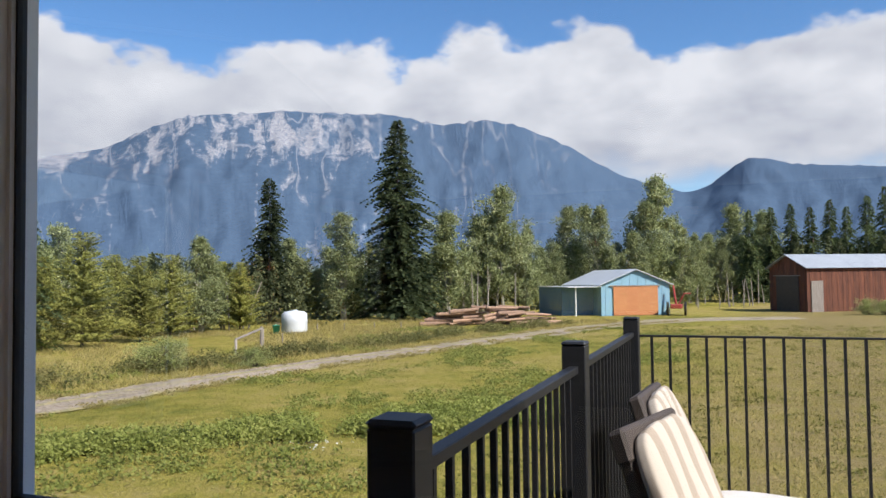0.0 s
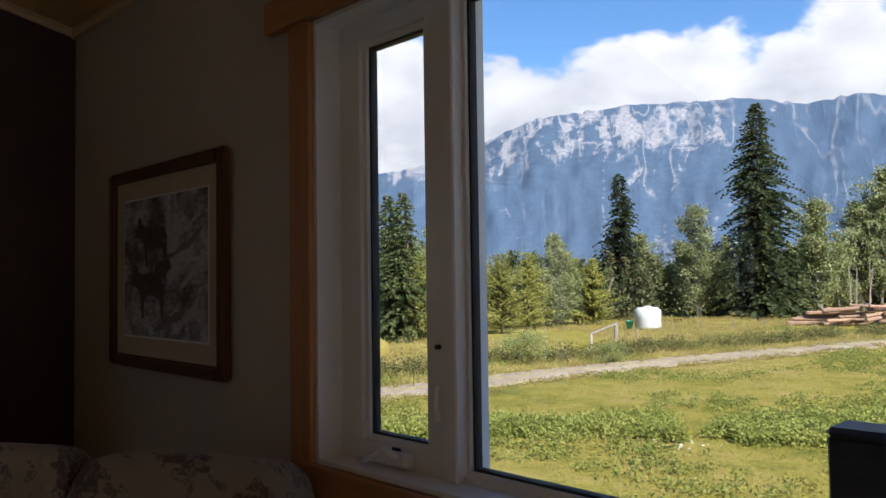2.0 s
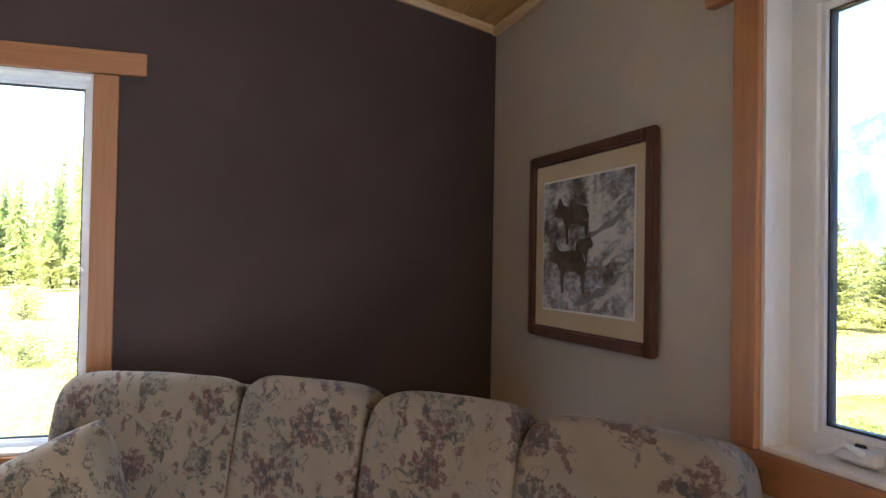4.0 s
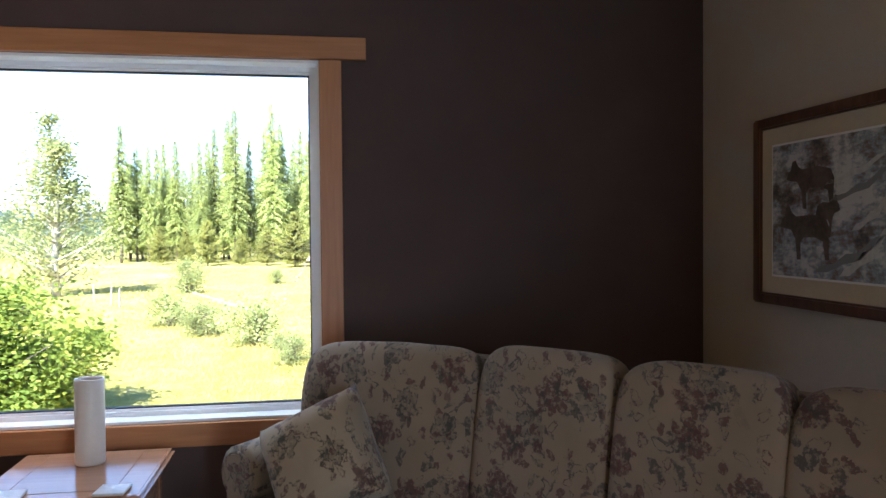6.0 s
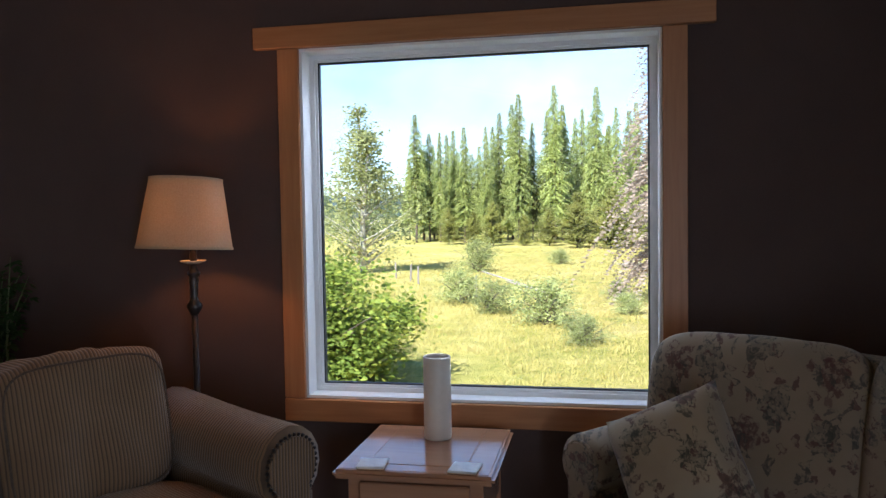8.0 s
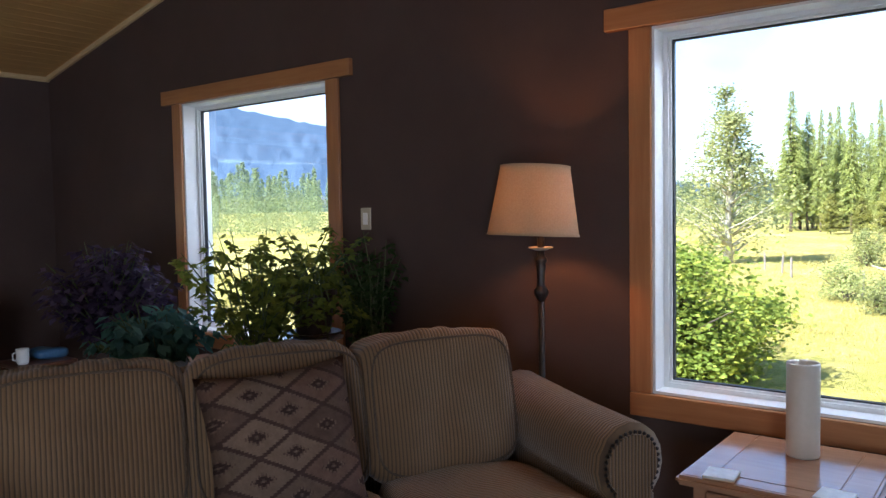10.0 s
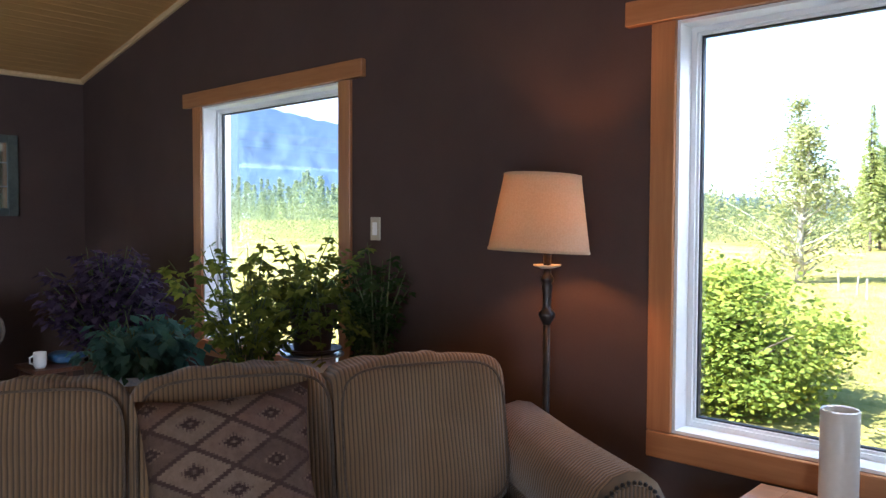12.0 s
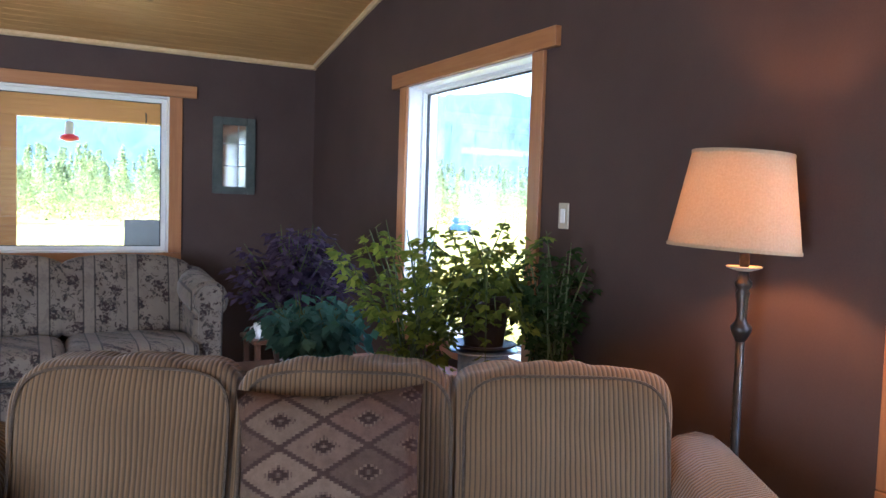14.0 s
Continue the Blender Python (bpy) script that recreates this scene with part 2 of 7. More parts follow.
M_DRYLEAF = leafy("dry_larch_twigs", (0.23, 0.17, 0.125), (0.34, 0.265, 0.20), (0.45, 0.37, 0.30))
M_BUSH = leafy("bush_leaves", (0.10, 0.15, 0.027), (0.19, 0.24, 0.04), (0.40, 0.38, 0.055))
M_SAGE = leafy("willow_leaves", (0.11, 0.115, 0.04), (0.21, 0.20, 0.07), (0.33, 0.30, 0.115))
M_SHRUB = leafy("pale_willow_leaves", (0.20, 0.23, 0.08), (0.33, 0.36, 0.13), (0.47, 0.48, 0.20))
M_WEED = leafy("lawn_weeds", (0.14, 0.15, 0.03), (0.235, 0.225, 0.055), (0.35, 0.31, 0.11))
M_STRAW = leafy("dry_grass", (0.29, 0.25, 0.06), (0.46, 0.38, 0.12), (0.58, 0.49, 0.20))
M_PURPLE = leafy("purple_leaves", (0.03, 0.02, 0.045), (0.085, 0.055, 0.115), (0.25, 0.19, 0.30))
M_TEAL = leafy("bluegreen_leaves", (0.03, 0.085, 0.07), (0.075, 0.18, 0.15), (0.19, 0.36, 0.31))
M_HOUSEGREEN = leafy("houseplant_leaves", (0.08, 0.12, 0.024), (0.20, 0.255, 0.045), (0.44, 0.46, 0.085))
M_DARKGREEN = leafy("dark_houseplant_leaves", (0.02, 0.05, 0.015), (0.05, 0.09, 0.028), (0.09, 0.13, 0.045))
M_FLOWER = mottled("white_flowers", (0.6, 0.6, 0.55), (0.75, 0.75, 0.7), 20, 0.7, bump=0)
M_BLUEPAINT = mottled("blue_metal_siding", (0.15, 0.28, 0.37), (0.22, 0.37, 0.46), 1.2, 0.45, fine=12, bump=0.1)
M_TIN = mottled("tin_roof", (0.44, 0.46, 0.48), (0.60, 0.62, 0.65), 1.5, 0.45, metal=0.25, fine=10, bump=0.1)
# darker copy of the blue siding, with the lean-to's shade painted in
M_BLUESHADE = mottled("shaded_blue_siding", (0.05, 0.12, 0.19), (0.09, 0.18, 0.27), 1.5, 0.6)
M_OLDTIN = mottled("weathered_tin_roof", (0.26, 0.28, 0.30), (0.40, 0.42, 0.45), 1.5, 0.5, metal=0.2, fine=10, bump=0.1)
M_ORANGE = mottled("orange_plywood", (0.34, 0.12, 0.04), (0.46, 0.19, 0.07), 1.5, 0.6, stretch=(1, 1, 6))
M_RED = mottled("weathered_red_boards", (0.055, 0.017, 0.009), (0.165, 0.052, 0.023), 1.6, 0.85, stretch=(3, 3, 0.5), fine=9, per_object=0.4)
M_GREYWOOD = mottled("grey_weathered_wood", (0.16, 0.13, 0.11), (0.30, 0.26, 0.22), 3, 0.85, stretch=(4, 4, 0.7), per_object=0.3)
M_LOG = mottled("peeled_log", (0.15, 0.085, 0.055), (0.36, 0.225, 0.145), 2.5, 0.8, per_object=0.5)
M_LOGEND = mottled("cut_log_end", (0.42, 0.28, 0.16), (0.58, 0.42, 0.27), 12, 0.85, per_object=0.3)
M_POLY = mottled("white_plastic_tank", (0.50, 0.52, 0.54), (0.60, 0.61, 0.62), 1.5, 0.4, bump=0.05)
M_GREENPL = mottled("turquoise_plastic", (0.05, 0.35, 0.27), (0.08, 0.45, 0.35), 4, 0.5)
M_MACHINE = mottled("red_machine_paint", (0.25, 0.02, 0.02), (0.35, 0.04, 0.03), 5, 0.5)
M_CARBLUE = mottled("blue_car_paint", (0.03, 0.10, 0.22), (0.05, 0.14, 0.28), 3, 0.3, bump=0)
M_DECK = mottled("deck_boards", (0.22, 0.17, 0.12), (0.32, 0.26, 0.19), 3, 0.75, stretch=(1, 8, 8), per_object=0.2)
M_TEAK = mottled("dark_weathered_wood", (0.03, 0.022, 0.018), (0.07, 0.052, 0.042), 8, 0.7, bump=0.5, fine=50, dist=0.004)
M_CANVAS = mottled("cream_canvas", (0.50, 0.47, 0.44), (0.57, 0.54, 0.50), 6, 0.9, fine=200)
M_FEEDER = mottled("red_plastic", (0.45, 0.03, 0.04), (0.55, 0.05, 0.06), 6, 0.3, bump=0)
M_BEAM = wood("porch_beam", (0.40, 0.18, 0.06), (0.52, 0.27, 0.10), 0, 0.5)


def make_glass():
    m, nt, p = material("window_glass")
    p.inputs["Base Color"].default_value = (0.97, 0.99, 0.98, 1)
    p.inputs["Transmission Weight"].default_value, p.inputs["Roughness"].default_value, p.inputs["IOR"].default_value = 1.0, 0.0, 1.45
    return m


def make_mirror():
    m, nt, p = material("mirror_glass")
    n = tex(nt, "ShaderNodeTexNoise", 9, 3)
    link(nt, ramp(nt, n.outputs["Fac"], (0.3, (0.42, 0.46, 0.46)), (0.7, (0.56, 0.60, 0.60))), p.inputs["Base Color"])
    p.inputs["Metallic"].default_value, p.inputs["Roughness"].default_value = 1.0, 0.06
    return m


def make_shade():
    m, nt, p = material("linen_shade")
    n = tex(nt, "ShaderNodeTexNoise", 160, 2)
    col = ramp(nt, n.outputs["Fac"], (0.3, (0.44, 0.36, 0.24)), (0.7, (0.50, 0.42, 0.29)))
    link(nt, col, p.inputs["Base Color"])
    p.inputs["Roughness"].default_value = 0.9
    t = nt.nodes.new("ShaderNodeBsdfTranslucent")
    link(nt, col, t.inputs[0])
    mx = nt.nodes.new("ShaderNodeMixShader")
    mx.inputs[0].default_value = 0.34
    link(nt, p.outputs[0], mx.inputs[1])
    link(nt, t.outputs[0], mx.inputs[2])
    link(nt, mx.outputs[0], nt.nodes["Material Output"].inputs[0])
    return m


def make_floral(name, ground, ground2, petals, leaves, scale, stripes=0.0, strength=1.0):
    """Woven cloth with scattered many-petalled flowers, outlined rosettes, leaves and small buds."""
    m, nt, p = material(name)
    c = nt.nodes.new("ShaderNodeTexCoord")
    s = nt.nodes.new("ShaderNodeSeparateXYZ")
    link(nt, c.outputs["Object"], s.inputs[0])
    wob = nt.nodes.new("ShaderNodeSeparateColor")
    link(nt, tex(nt, "ShaderNodeTexNoise", 20, 4, 0.65).outputs["Color"], wob.inputs[0])
    flat = nt.nodes.new("ShaderNodeCombineXYZ")
    across = calc(nt, "ADD", s.outputs["X"], calc(nt, "MULTIPLY", s.outputs["Y"], 0.8))
    link(nt, calc(nt, "ADD", across, calc(nt, "MULTIPLY", wob.outputs[0], 0.075)), flat.inputs[0])
    link(nt, calc(nt, "ADD", s.outputs["Z"], calc(nt, "MULTIPLY", wob.outputs[1], 0.075)), flat.inputs[1])
    base = ramp(nt, tex(nt, "ShaderNodeTexNoise", 5, 4).outputs["Fac"], (0.35, ground), (0.65, ground2))
    worn = tex(nt, "ShaderNodeTexNoise", 48, 4, 0.7)
    faded = ramp(nt, worn.outputs["Fac"], (0.40, (0.12, 0.12, 0.12)), (0.52, (1, 1, 1)))

    def spots(size, shuffle=0.8):
        """Cell-local coordinates turned by chance, and two random values a cell."""
        v = nt.nodes.new("ShaderNodeTexVoronoi")
        v.voronoi_dimensions = "2D"
        v.inputs["Scale"].default_value, v.inputs["Randomness"].default_value = size, shuffle
        link(nt, flat.outputs[0], v.inputs["Vector"])
        d = nt.nodes.new("ShaderNodeVectorMath")
        d.operation = "SUBTRACT"
        link(nt, flat.outputs[0], d.inputs[0])
        link(nt, v.outputs["Position"], d.inputs[1])
        rgb = nt.nodes.new("ShaderNodeSeparateColor")
        link(nt, v.outputs["Color"], rgb.inputs[0])
        rot = nt.nodes.new("ShaderNodeVectorRotate")
        rot.rotation_type = "Z_AXIS"
        link(nt, d.outputs[0], rot.inputs["Vector"])
        link(nt, calc(nt, "MULTIPLY", rgb.outputs[2], 6.283), rot.inputs["Angle"])
        xy = nt.nodes.new("ShaderNodeSeparateXYZ")
        link(nt, rot.outputs[0], xy.inputs[0])
        return calc(nt, "MULTIPLY", xy.outputs[0], size), calc(nt, "MULTIPLY", xy.outputs[1], size), rgb.outputs[0], rgb.outputs[1]

    def between(value, low, high, soft):
        up = ramp(nt, value, (low, (0, 0, 0)), (low + soft, (1, 1, 1)))
        return calc(nt, "MULTIPLY", up, ramp(nt, value, (high - soft, (1, 1, 1)), (high, (0, 0, 0))))

    def paint(mask, amount, colour):
        nonlocal base
        base = blend(nt, calc(nt, "MULTIPLY", calc(nt, "MULTIPLY", mask, faded), amount * strength), base, colour)

    x, y, pick, other = spots(scale)
    r = calc(nt, "SQRT", calc(nt, "ADD", calc(nt, "MULTIPLY", x, x), calc(nt, "MULTIPLY", y, y)))
    turn = calc(nt, "ARCTAN2", y, x)
    lobe = calc(nt, "ABSOLUTE", calc(nt, "SINE", calc(nt, "MULTIPLY", turn, 3.5)))
    edge = calc(nt, "ADD", 0.21, calc(nt, "MULTIPLY", lobe, 0.12))
    ratio = calc(nt, "DIVIDE", r, edge)
    rose = ramp(nt, pick, (0.38, (0, 0, 0)), (0.39, (1, 1, 1)))
    disc = ramp(nt, ratio, (0.90, (1, 1, 1)), (1.0, (0, 0, 0)))
    paint(calc(nt, "MULTIPLY", disc, rose), 0.85, petals)
    paint(calc(nt, "MULTIPLY", calc(nt, "MULTIPLY", between(ratio, 0.34, 0.56, 0.05), rose), 1.0), 0.35, leaves)
    ring = calc(nt, "MAXIMUM", between(ratio, 0.78, 1.0, 0.06), between(ratio, 0.30, 0.48, 0.05))
    paint(calc(nt, "MULTIPLY", calc(nt, "MAXIMUM", ring, calc(nt, "MULTIPLY", disc, 0.45)), ramp(nt, pick, (0.37, (1, 1, 1)), (0.38, (0, 0, 0)))), 0.85, leaves)
    for size, long, wide, chance, colour, amount in ((scale * 2.05, 0.40, 0.17, 0.68, leaves, 0.8), (scale * 3.3, 0.34, 0.22, 0.62, petals, 0.8), (scale * 2.9, 0.42, 0.12, 0.62, leaves, 0.65)):
        x, y, pick, other = spots(size, 1.0)
        e = calc(nt, "SQRT", calc(nt, "ADD", calc(nt, "POWER", calc(nt, "ABSOLUTE", calc(nt, "DIVIDE", x, long)), 2.0), calc(nt, "POWER", calc(nt, "ABSOLUTE", calc(nt, "DIVIDE", calc(nt, "ADD", y, calc(nt, "MULTIPLY", calc(nt, "MULTIPLY", x, x), 0.7)), wide)), 2.0)))
        here = ramp(nt, pick, (1 - chance, (0, 0, 0)), (1.01 - chance, (1, 1, 1)))
        full = ramp(nt, other, (0.45, (0, 0, 0)), (0.46, (1, 1, 1)))
        shape = calc(nt, "MAXIMUM", calc(nt, "MULTIPLY", ramp(nt, e, (0.88, (1, 1, 1)), (1.0, (0, 0, 0))), full), between(e, 0.66, 1.0, 0.08))
        paint(calc(nt, "MULTIPLY", shape, here), amount, colour)
    if stripes:
        # woven upright bands with darker borders
        fr = calc(nt, "FRACT", calc(nt, "ADD", calc(nt, "MULTIPLY", s.outputs["X"], stripes), 10.0))
        rib = calc(nt, "ABSOLUTE", calc(nt, "SUBTRACT", fr, 0.5))
        base = blend(nt, calc(nt, "MULTIPLY", ramp(nt, rib, (0.10, (0.75, 0.75, 0.75)), (0.13, (0, 0, 0))), 1.0), base, ground2)
        base = blend(nt, calc(nt, "MULTIPLY", ramp(nt, calc(nt, "ABSOLUTE", calc(nt, "SUBTRACT", rib, 0.13)), (0.012, (1, 1, 1)), (0.022, (0, 0, 0))), 0.8), base, leaves)
    link(nt, base, p.inputs["Base Color"])
    p.inputs["Roughness"].default_value, p.inputs["Specular IOR Level"].default_value = 0.92, 0.15
    p.inputs["Sheen Weight"].default_value = 0.15
    relief(nt, p, tex(nt, "ShaderNodeTexNoise", 260, 2).outputs["Fac"], 0.25, 0.002)
    return m


def make_corduroy(axis="X"):
    """Ribbed cloth: wide tan wales with dark grooves."""
    m, nt, p = material("ribbed_tan_corduroy" + ("" if axis == "X" else "_along"))
    c = nt.nodes.new("ShaderNodeTexCoord")
    s = nt.nodes.new("ShaderNodeSeparateXYZ")
    link(nt, c.outputs["Object"], s.inputs[0])
    wob = tex(nt, "ShaderNodeTexNoise", 7, 2)
    pos = calc(nt, "ADD", s.outputs[axis], calc(nt, "MULTIPLY", wob.outputs["Fac"], 0.006))
    rib = calc(nt, "ADD", calc(nt, "MULTIPLY", calc(nt, "SINE", calc(nt, "MULTIPLY", pos, 2 * math.pi / 0.0135)), 0.5), 0.5)
    tone = ramp(nt, tex(nt, "ShaderNodeTexNoise", 4, 5).outputs["Fac"], (0.3, (0.138, 0.085, 0.045)), (0.7, (0.185, 0.118, 0.066)))
    link(nt, blend(nt, ramp(nt, rib, (0.08, (1, 1, 1)), (0.38, (0, 0, 0))), tone, (0.072, 0.048, 0.031)), p.inputs["Base Color"])
    p.inputs["Roughness"].default_value, p.inputs["Specular IOR Level"].default_value = 0.95, 0.1
    p.inputs["Sheen Weight"].default_value = 0.2
    relief(nt, p, rib, 0.6, 0.004)
    return m


def make_diamond():
    """Woven cushion cover: a net of diamonds, each with a stepped heart."""
    m, nt, p = material("woven_diamond_cloth")
    c = nt.nodes.new("ShaderNodeTexCoord")
    s = nt.nodes.new("ShaderNodeSeparateXYZ")
    link(nt, c.outputs["Object"], s.inputs[0])
    # woven in small steps
    step_x = calc(nt, "MULTIPLY", calc(nt, "ROUND", calc(nt, "MULTIPLY", s.outputs["X"], 240.0)), 1 / 240)
    step_z = calc(nt, "MULTIPLY", calc(nt, "ROUND", calc(nt, "MULTIPLY", s.outputs["Z"], 170.0)), 1 / 170)
    a = calc(nt, "ADD", calc(nt, "MULTIPLY", step_x, 4.7), calc(nt, "MULTIPLY", step_z, 8.0))
    b = calc(nt, "SUBTRACT", calc(nt, "MULTIPLY", step_x, 4.7), calc(nt, "MULTIPLY", step_z, 8.0))
    fa, fb = (calc(nt, "ABSOLUTE", calc(nt, "SUBTRACT", calc(nt, "FRACT", calc(nt, "ADD", v, 20.0)), 0.5)) for v in (a, b))
    edge = calc(nt, "MAXIMUM", fa, fb)
    cell = nt.nodes.new("ShaderNodeTexWhiteNoise")
    cell.noise_dimensions = "2D"
    comb = nt.nodes.new("ShaderNodeCombineXYZ")
    link(nt, calc(nt, "FLOOR", calc(nt, "ADD", a, 20.0)), comb.inputs[0])
    link(nt, calc(nt, "FLOOR", calc(nt, "ADD", b, 20.0)), comb.inputs[1])
    link(nt, comb.outputs[0], cell.inputs["Vector"])
    field = ramp(nt, cell.outputs["Value"], (0.1, (0.095, 0.060, 0.046)), (0.3, (0.155, 0.108, 0.080)), (0.5, (0.120, 0.066, 0.052)), (0.7, (0.105, 0.076, 0.056)), (0.95, (0.18, 0.125, 0.092)))
    heart = ramp(nt, edge, (0.0, (0.17, 0.12, 0.09)), (0.06, (0.042, 0.024, 0.021)), (0.13, (0.05, 0.03, 0.026)), (0.15, (0.17, 0.115, 0.085)), (0.19, (0.06, 0.036, 0.03)))
    inside = ramp(nt, edge, (0.18, (1, 1, 1)), (0.19, (0, 0, 0)))
    col = blend(nt, inside, field, heart)
    col = blend(nt, ramp(nt, edge, (0.44, (0, 0, 0)), (0.455, (1, 1, 1))), col, (0.06, 0.036, 0.03))
    col = blend(nt, 0.55, col, ramp(nt, tex(nt, "ShaderNodeTexNoise", 38, 4, 0.7).outputs["Fac"], (0.3, (0.45, 0.43, 0.42)), (0.7, (1, 1, 1))), "MULTIPLY")
    link(nt, col, p.inputs["Base Color"])
    p.inputs["Roughness"].default_value, p.inputs["Specular IOR Level"].default_value = 0.95, 0.1
    relief(nt, p, tex(nt, "ShaderNodeTexNoise", 220, 2).outputs["Fac"], 0.4, 0.003)
    return m


def make_stripe():
    m, nt, p = material("striped_canvas")
    c = nt.nodes.new("ShaderNodeTexCoord")
    s = nt.nodes.new("ShaderNodeSeparateXYZ")
    link(nt, c.outputs["Object"], s.inputs[0])
    f = calc(nt, "FRACT", calc(nt, "ADD", calc(nt, "MULTIPLY", s.outputs["X"], 6.6), 10.0))
    link(nt, ramp(nt, f, (0.0, (0.42, 0.36, 0.30)), (0.52, (0.44, 0.38, 0.32)), (0.56, (0.29, 0.235, 0.18)), (0.94, (0.31, 0.25, 0.195)), (0.99, (0.42, 0.36, 0.30))), p.inputs["Base Color"])
    p.inputs["Roughness"].default_value = 0.9
    relief(nt, p, tex(nt, "ShaderNodeTexNoise", 220, 2).outputs["Fac"], 0.2, 0.002)
    return m


def make_ground():
    """Meadow: greener lawn to the north, dry straw to the west and south."""
    m, nt, p = material("meadow")
    c = nt.nodes.new("ShaderNodeTexCoord")
    s = nt.nodes.new("ShaderNodeSeparateXYZ")
    link(nt, c.outputs["Object"], s.inputs[0])
    n1, n2, n3 = tex(nt, "ShaderNodeTexNoise", 0.11, 6, 0.62), tex(nt, "ShaderNodeTexNoise", 1.3, 6, 0.65), tex(nt, "ShaderNodeTexNoise", 14, 4, 0.7)
    f = calc(nt, "ADD", calc(nt, "ADD", calc(nt, "MULTIPLY", n1.outputs["Fac"], 0.40), calc(nt, "MULTIPLY", n2.outputs["Fac"], 0.32)), calc(nt, "MULTIPLY", n3.outputs["Fac"], 0.28))
    east = nt.nodes.new("ShaderNodeMapRange")
    east.interpolation_type = "SMOOTHSTEP"
    east.inputs["From Min"].default_value, east.inputs["From Max"].default_value, east.inputs["To Max"].default_value = -5.0, 3.0, 0.055
    link(nt, calc(nt, "SUBTRACT", s.outputs["X"], calc(nt, "MULTIPLY", s.outputs["Y"], 0.06)), east.inputs["Value"])
    f2 = calc(nt, "ADD", f, east.outputs[0])
    lawn = ramp(nt, f2, (0.40, (0.11, 0.12, 0.02)), (0.47, (0.255, 0.225, 0.042)), (0.53, (0.31, 0.25, 0.068)), (0.60, (0.35, 0.265, 0.11)))
    straw = ramp(nt, f, (0.40, (0.22, 0.225, 0.045)), (0.5, (0.42, 0.36, 0.095)), (0.62, (0.55, 0.45, 0.20)))
    west = nt.nodes.new("ShaderNodeMapRange")
    west.interpolation_type = "SMOOTHSTEP"
    west.inputs["From Min"].default_value, west.inputs["From Max"].default_value = 9.0, -1.0
    link(nt, calc(nt, "ADD", s.outputs["Y"], calc(nt, "MULTIPLY", n1.outputs["Fac"], 6.0)), west.inputs["Value"])
    bare = calc(nt, "MULTIPLY", calc(nt, "MULTIPLY", east.outputs[0], 24.0), n2.outputs["Fac"])
    tan = ramp(nt, n3.outputs["Fac"], (0.38, (0.10, 0.09, 0.03)), (0.60, (0.27, 0.20, 0.092)))
    lawn = blend(nt, bare, lawn, tan)
    link(nt, blend(nt, west.outputs[0], lawn, straw), p.inputs["Base Color"])
    p.inputs["Roughness"].default_value, p.inputs["Specular IOR Level"].default_value = 0.95, 0.1
    relief(nt, p, calc(nt, "ADD", n3.outputs["Fac"], n2.outputs["Fac"]), 1.0, 0.12)
    return m


def make_gravel():
    m, nt, p = material("gravel_track")
    v = tex(nt, "ShaderNodeTexVoronoi", 9)
    n = tex(nt, "ShaderNodeTexNoise", 0.8, 6, 0.65)
    col = blend(nt, 0.35, ramp(nt, n.outputs["Fac"], (0.35, (0.17, 0.125, 0.078)), (0.48, (0.25, 0.19, 0.13)), (0.62, (0.33, 0.255, 0.185))), ramp(nt, v.outputs["Color"], (0.1, (0.14, 0.12, 0.095)), (0.9, (0.34, 0.30, 0.25))))
    uvn = nt.nodes.new("ShaderNodeUVMap")
    su = nt.nodes.new("ShaderNodeSeparateXYZ")
    link(nt, uvn.outputs[0], su.inputs[0])
    far = calc(nt, "ABSOLUTE", calc(nt, "SUBTRACT", calc(nt, "ABSOLUTE", su.outputs[0]), 0.48))
    g = tex(nt, "ShaderNodeTexNoise", 3.5, 6, 0.7)
    weedy = calc(nt, "ADD", calc(nt, "ADD", far, calc(nt, "MULTIPLY", g.outputs["Fac"], 0.5)), calc(nt, "MULTIPLY", n.outputs["Fac"], 0.45))
    col = blend(nt, ramp(nt, weedy, (0.74, (0, 0, 0)), (0.90, (1, 1, 1))), col, ramp(nt, g.outputs["Fac"], (0.35, (0.15, 0.145, 0.05)), (0.6, (0.32, 0.26, 0.12))))
    link(nt, col, p.inputs["Base Color"])
    p.inputs["Roughness"].default_value = 0.95
    relief(nt, p, calc(nt, "ADD", v.outputs["Distance"], n.outputs["Fac"]), 0.8, 0.05)
    return m


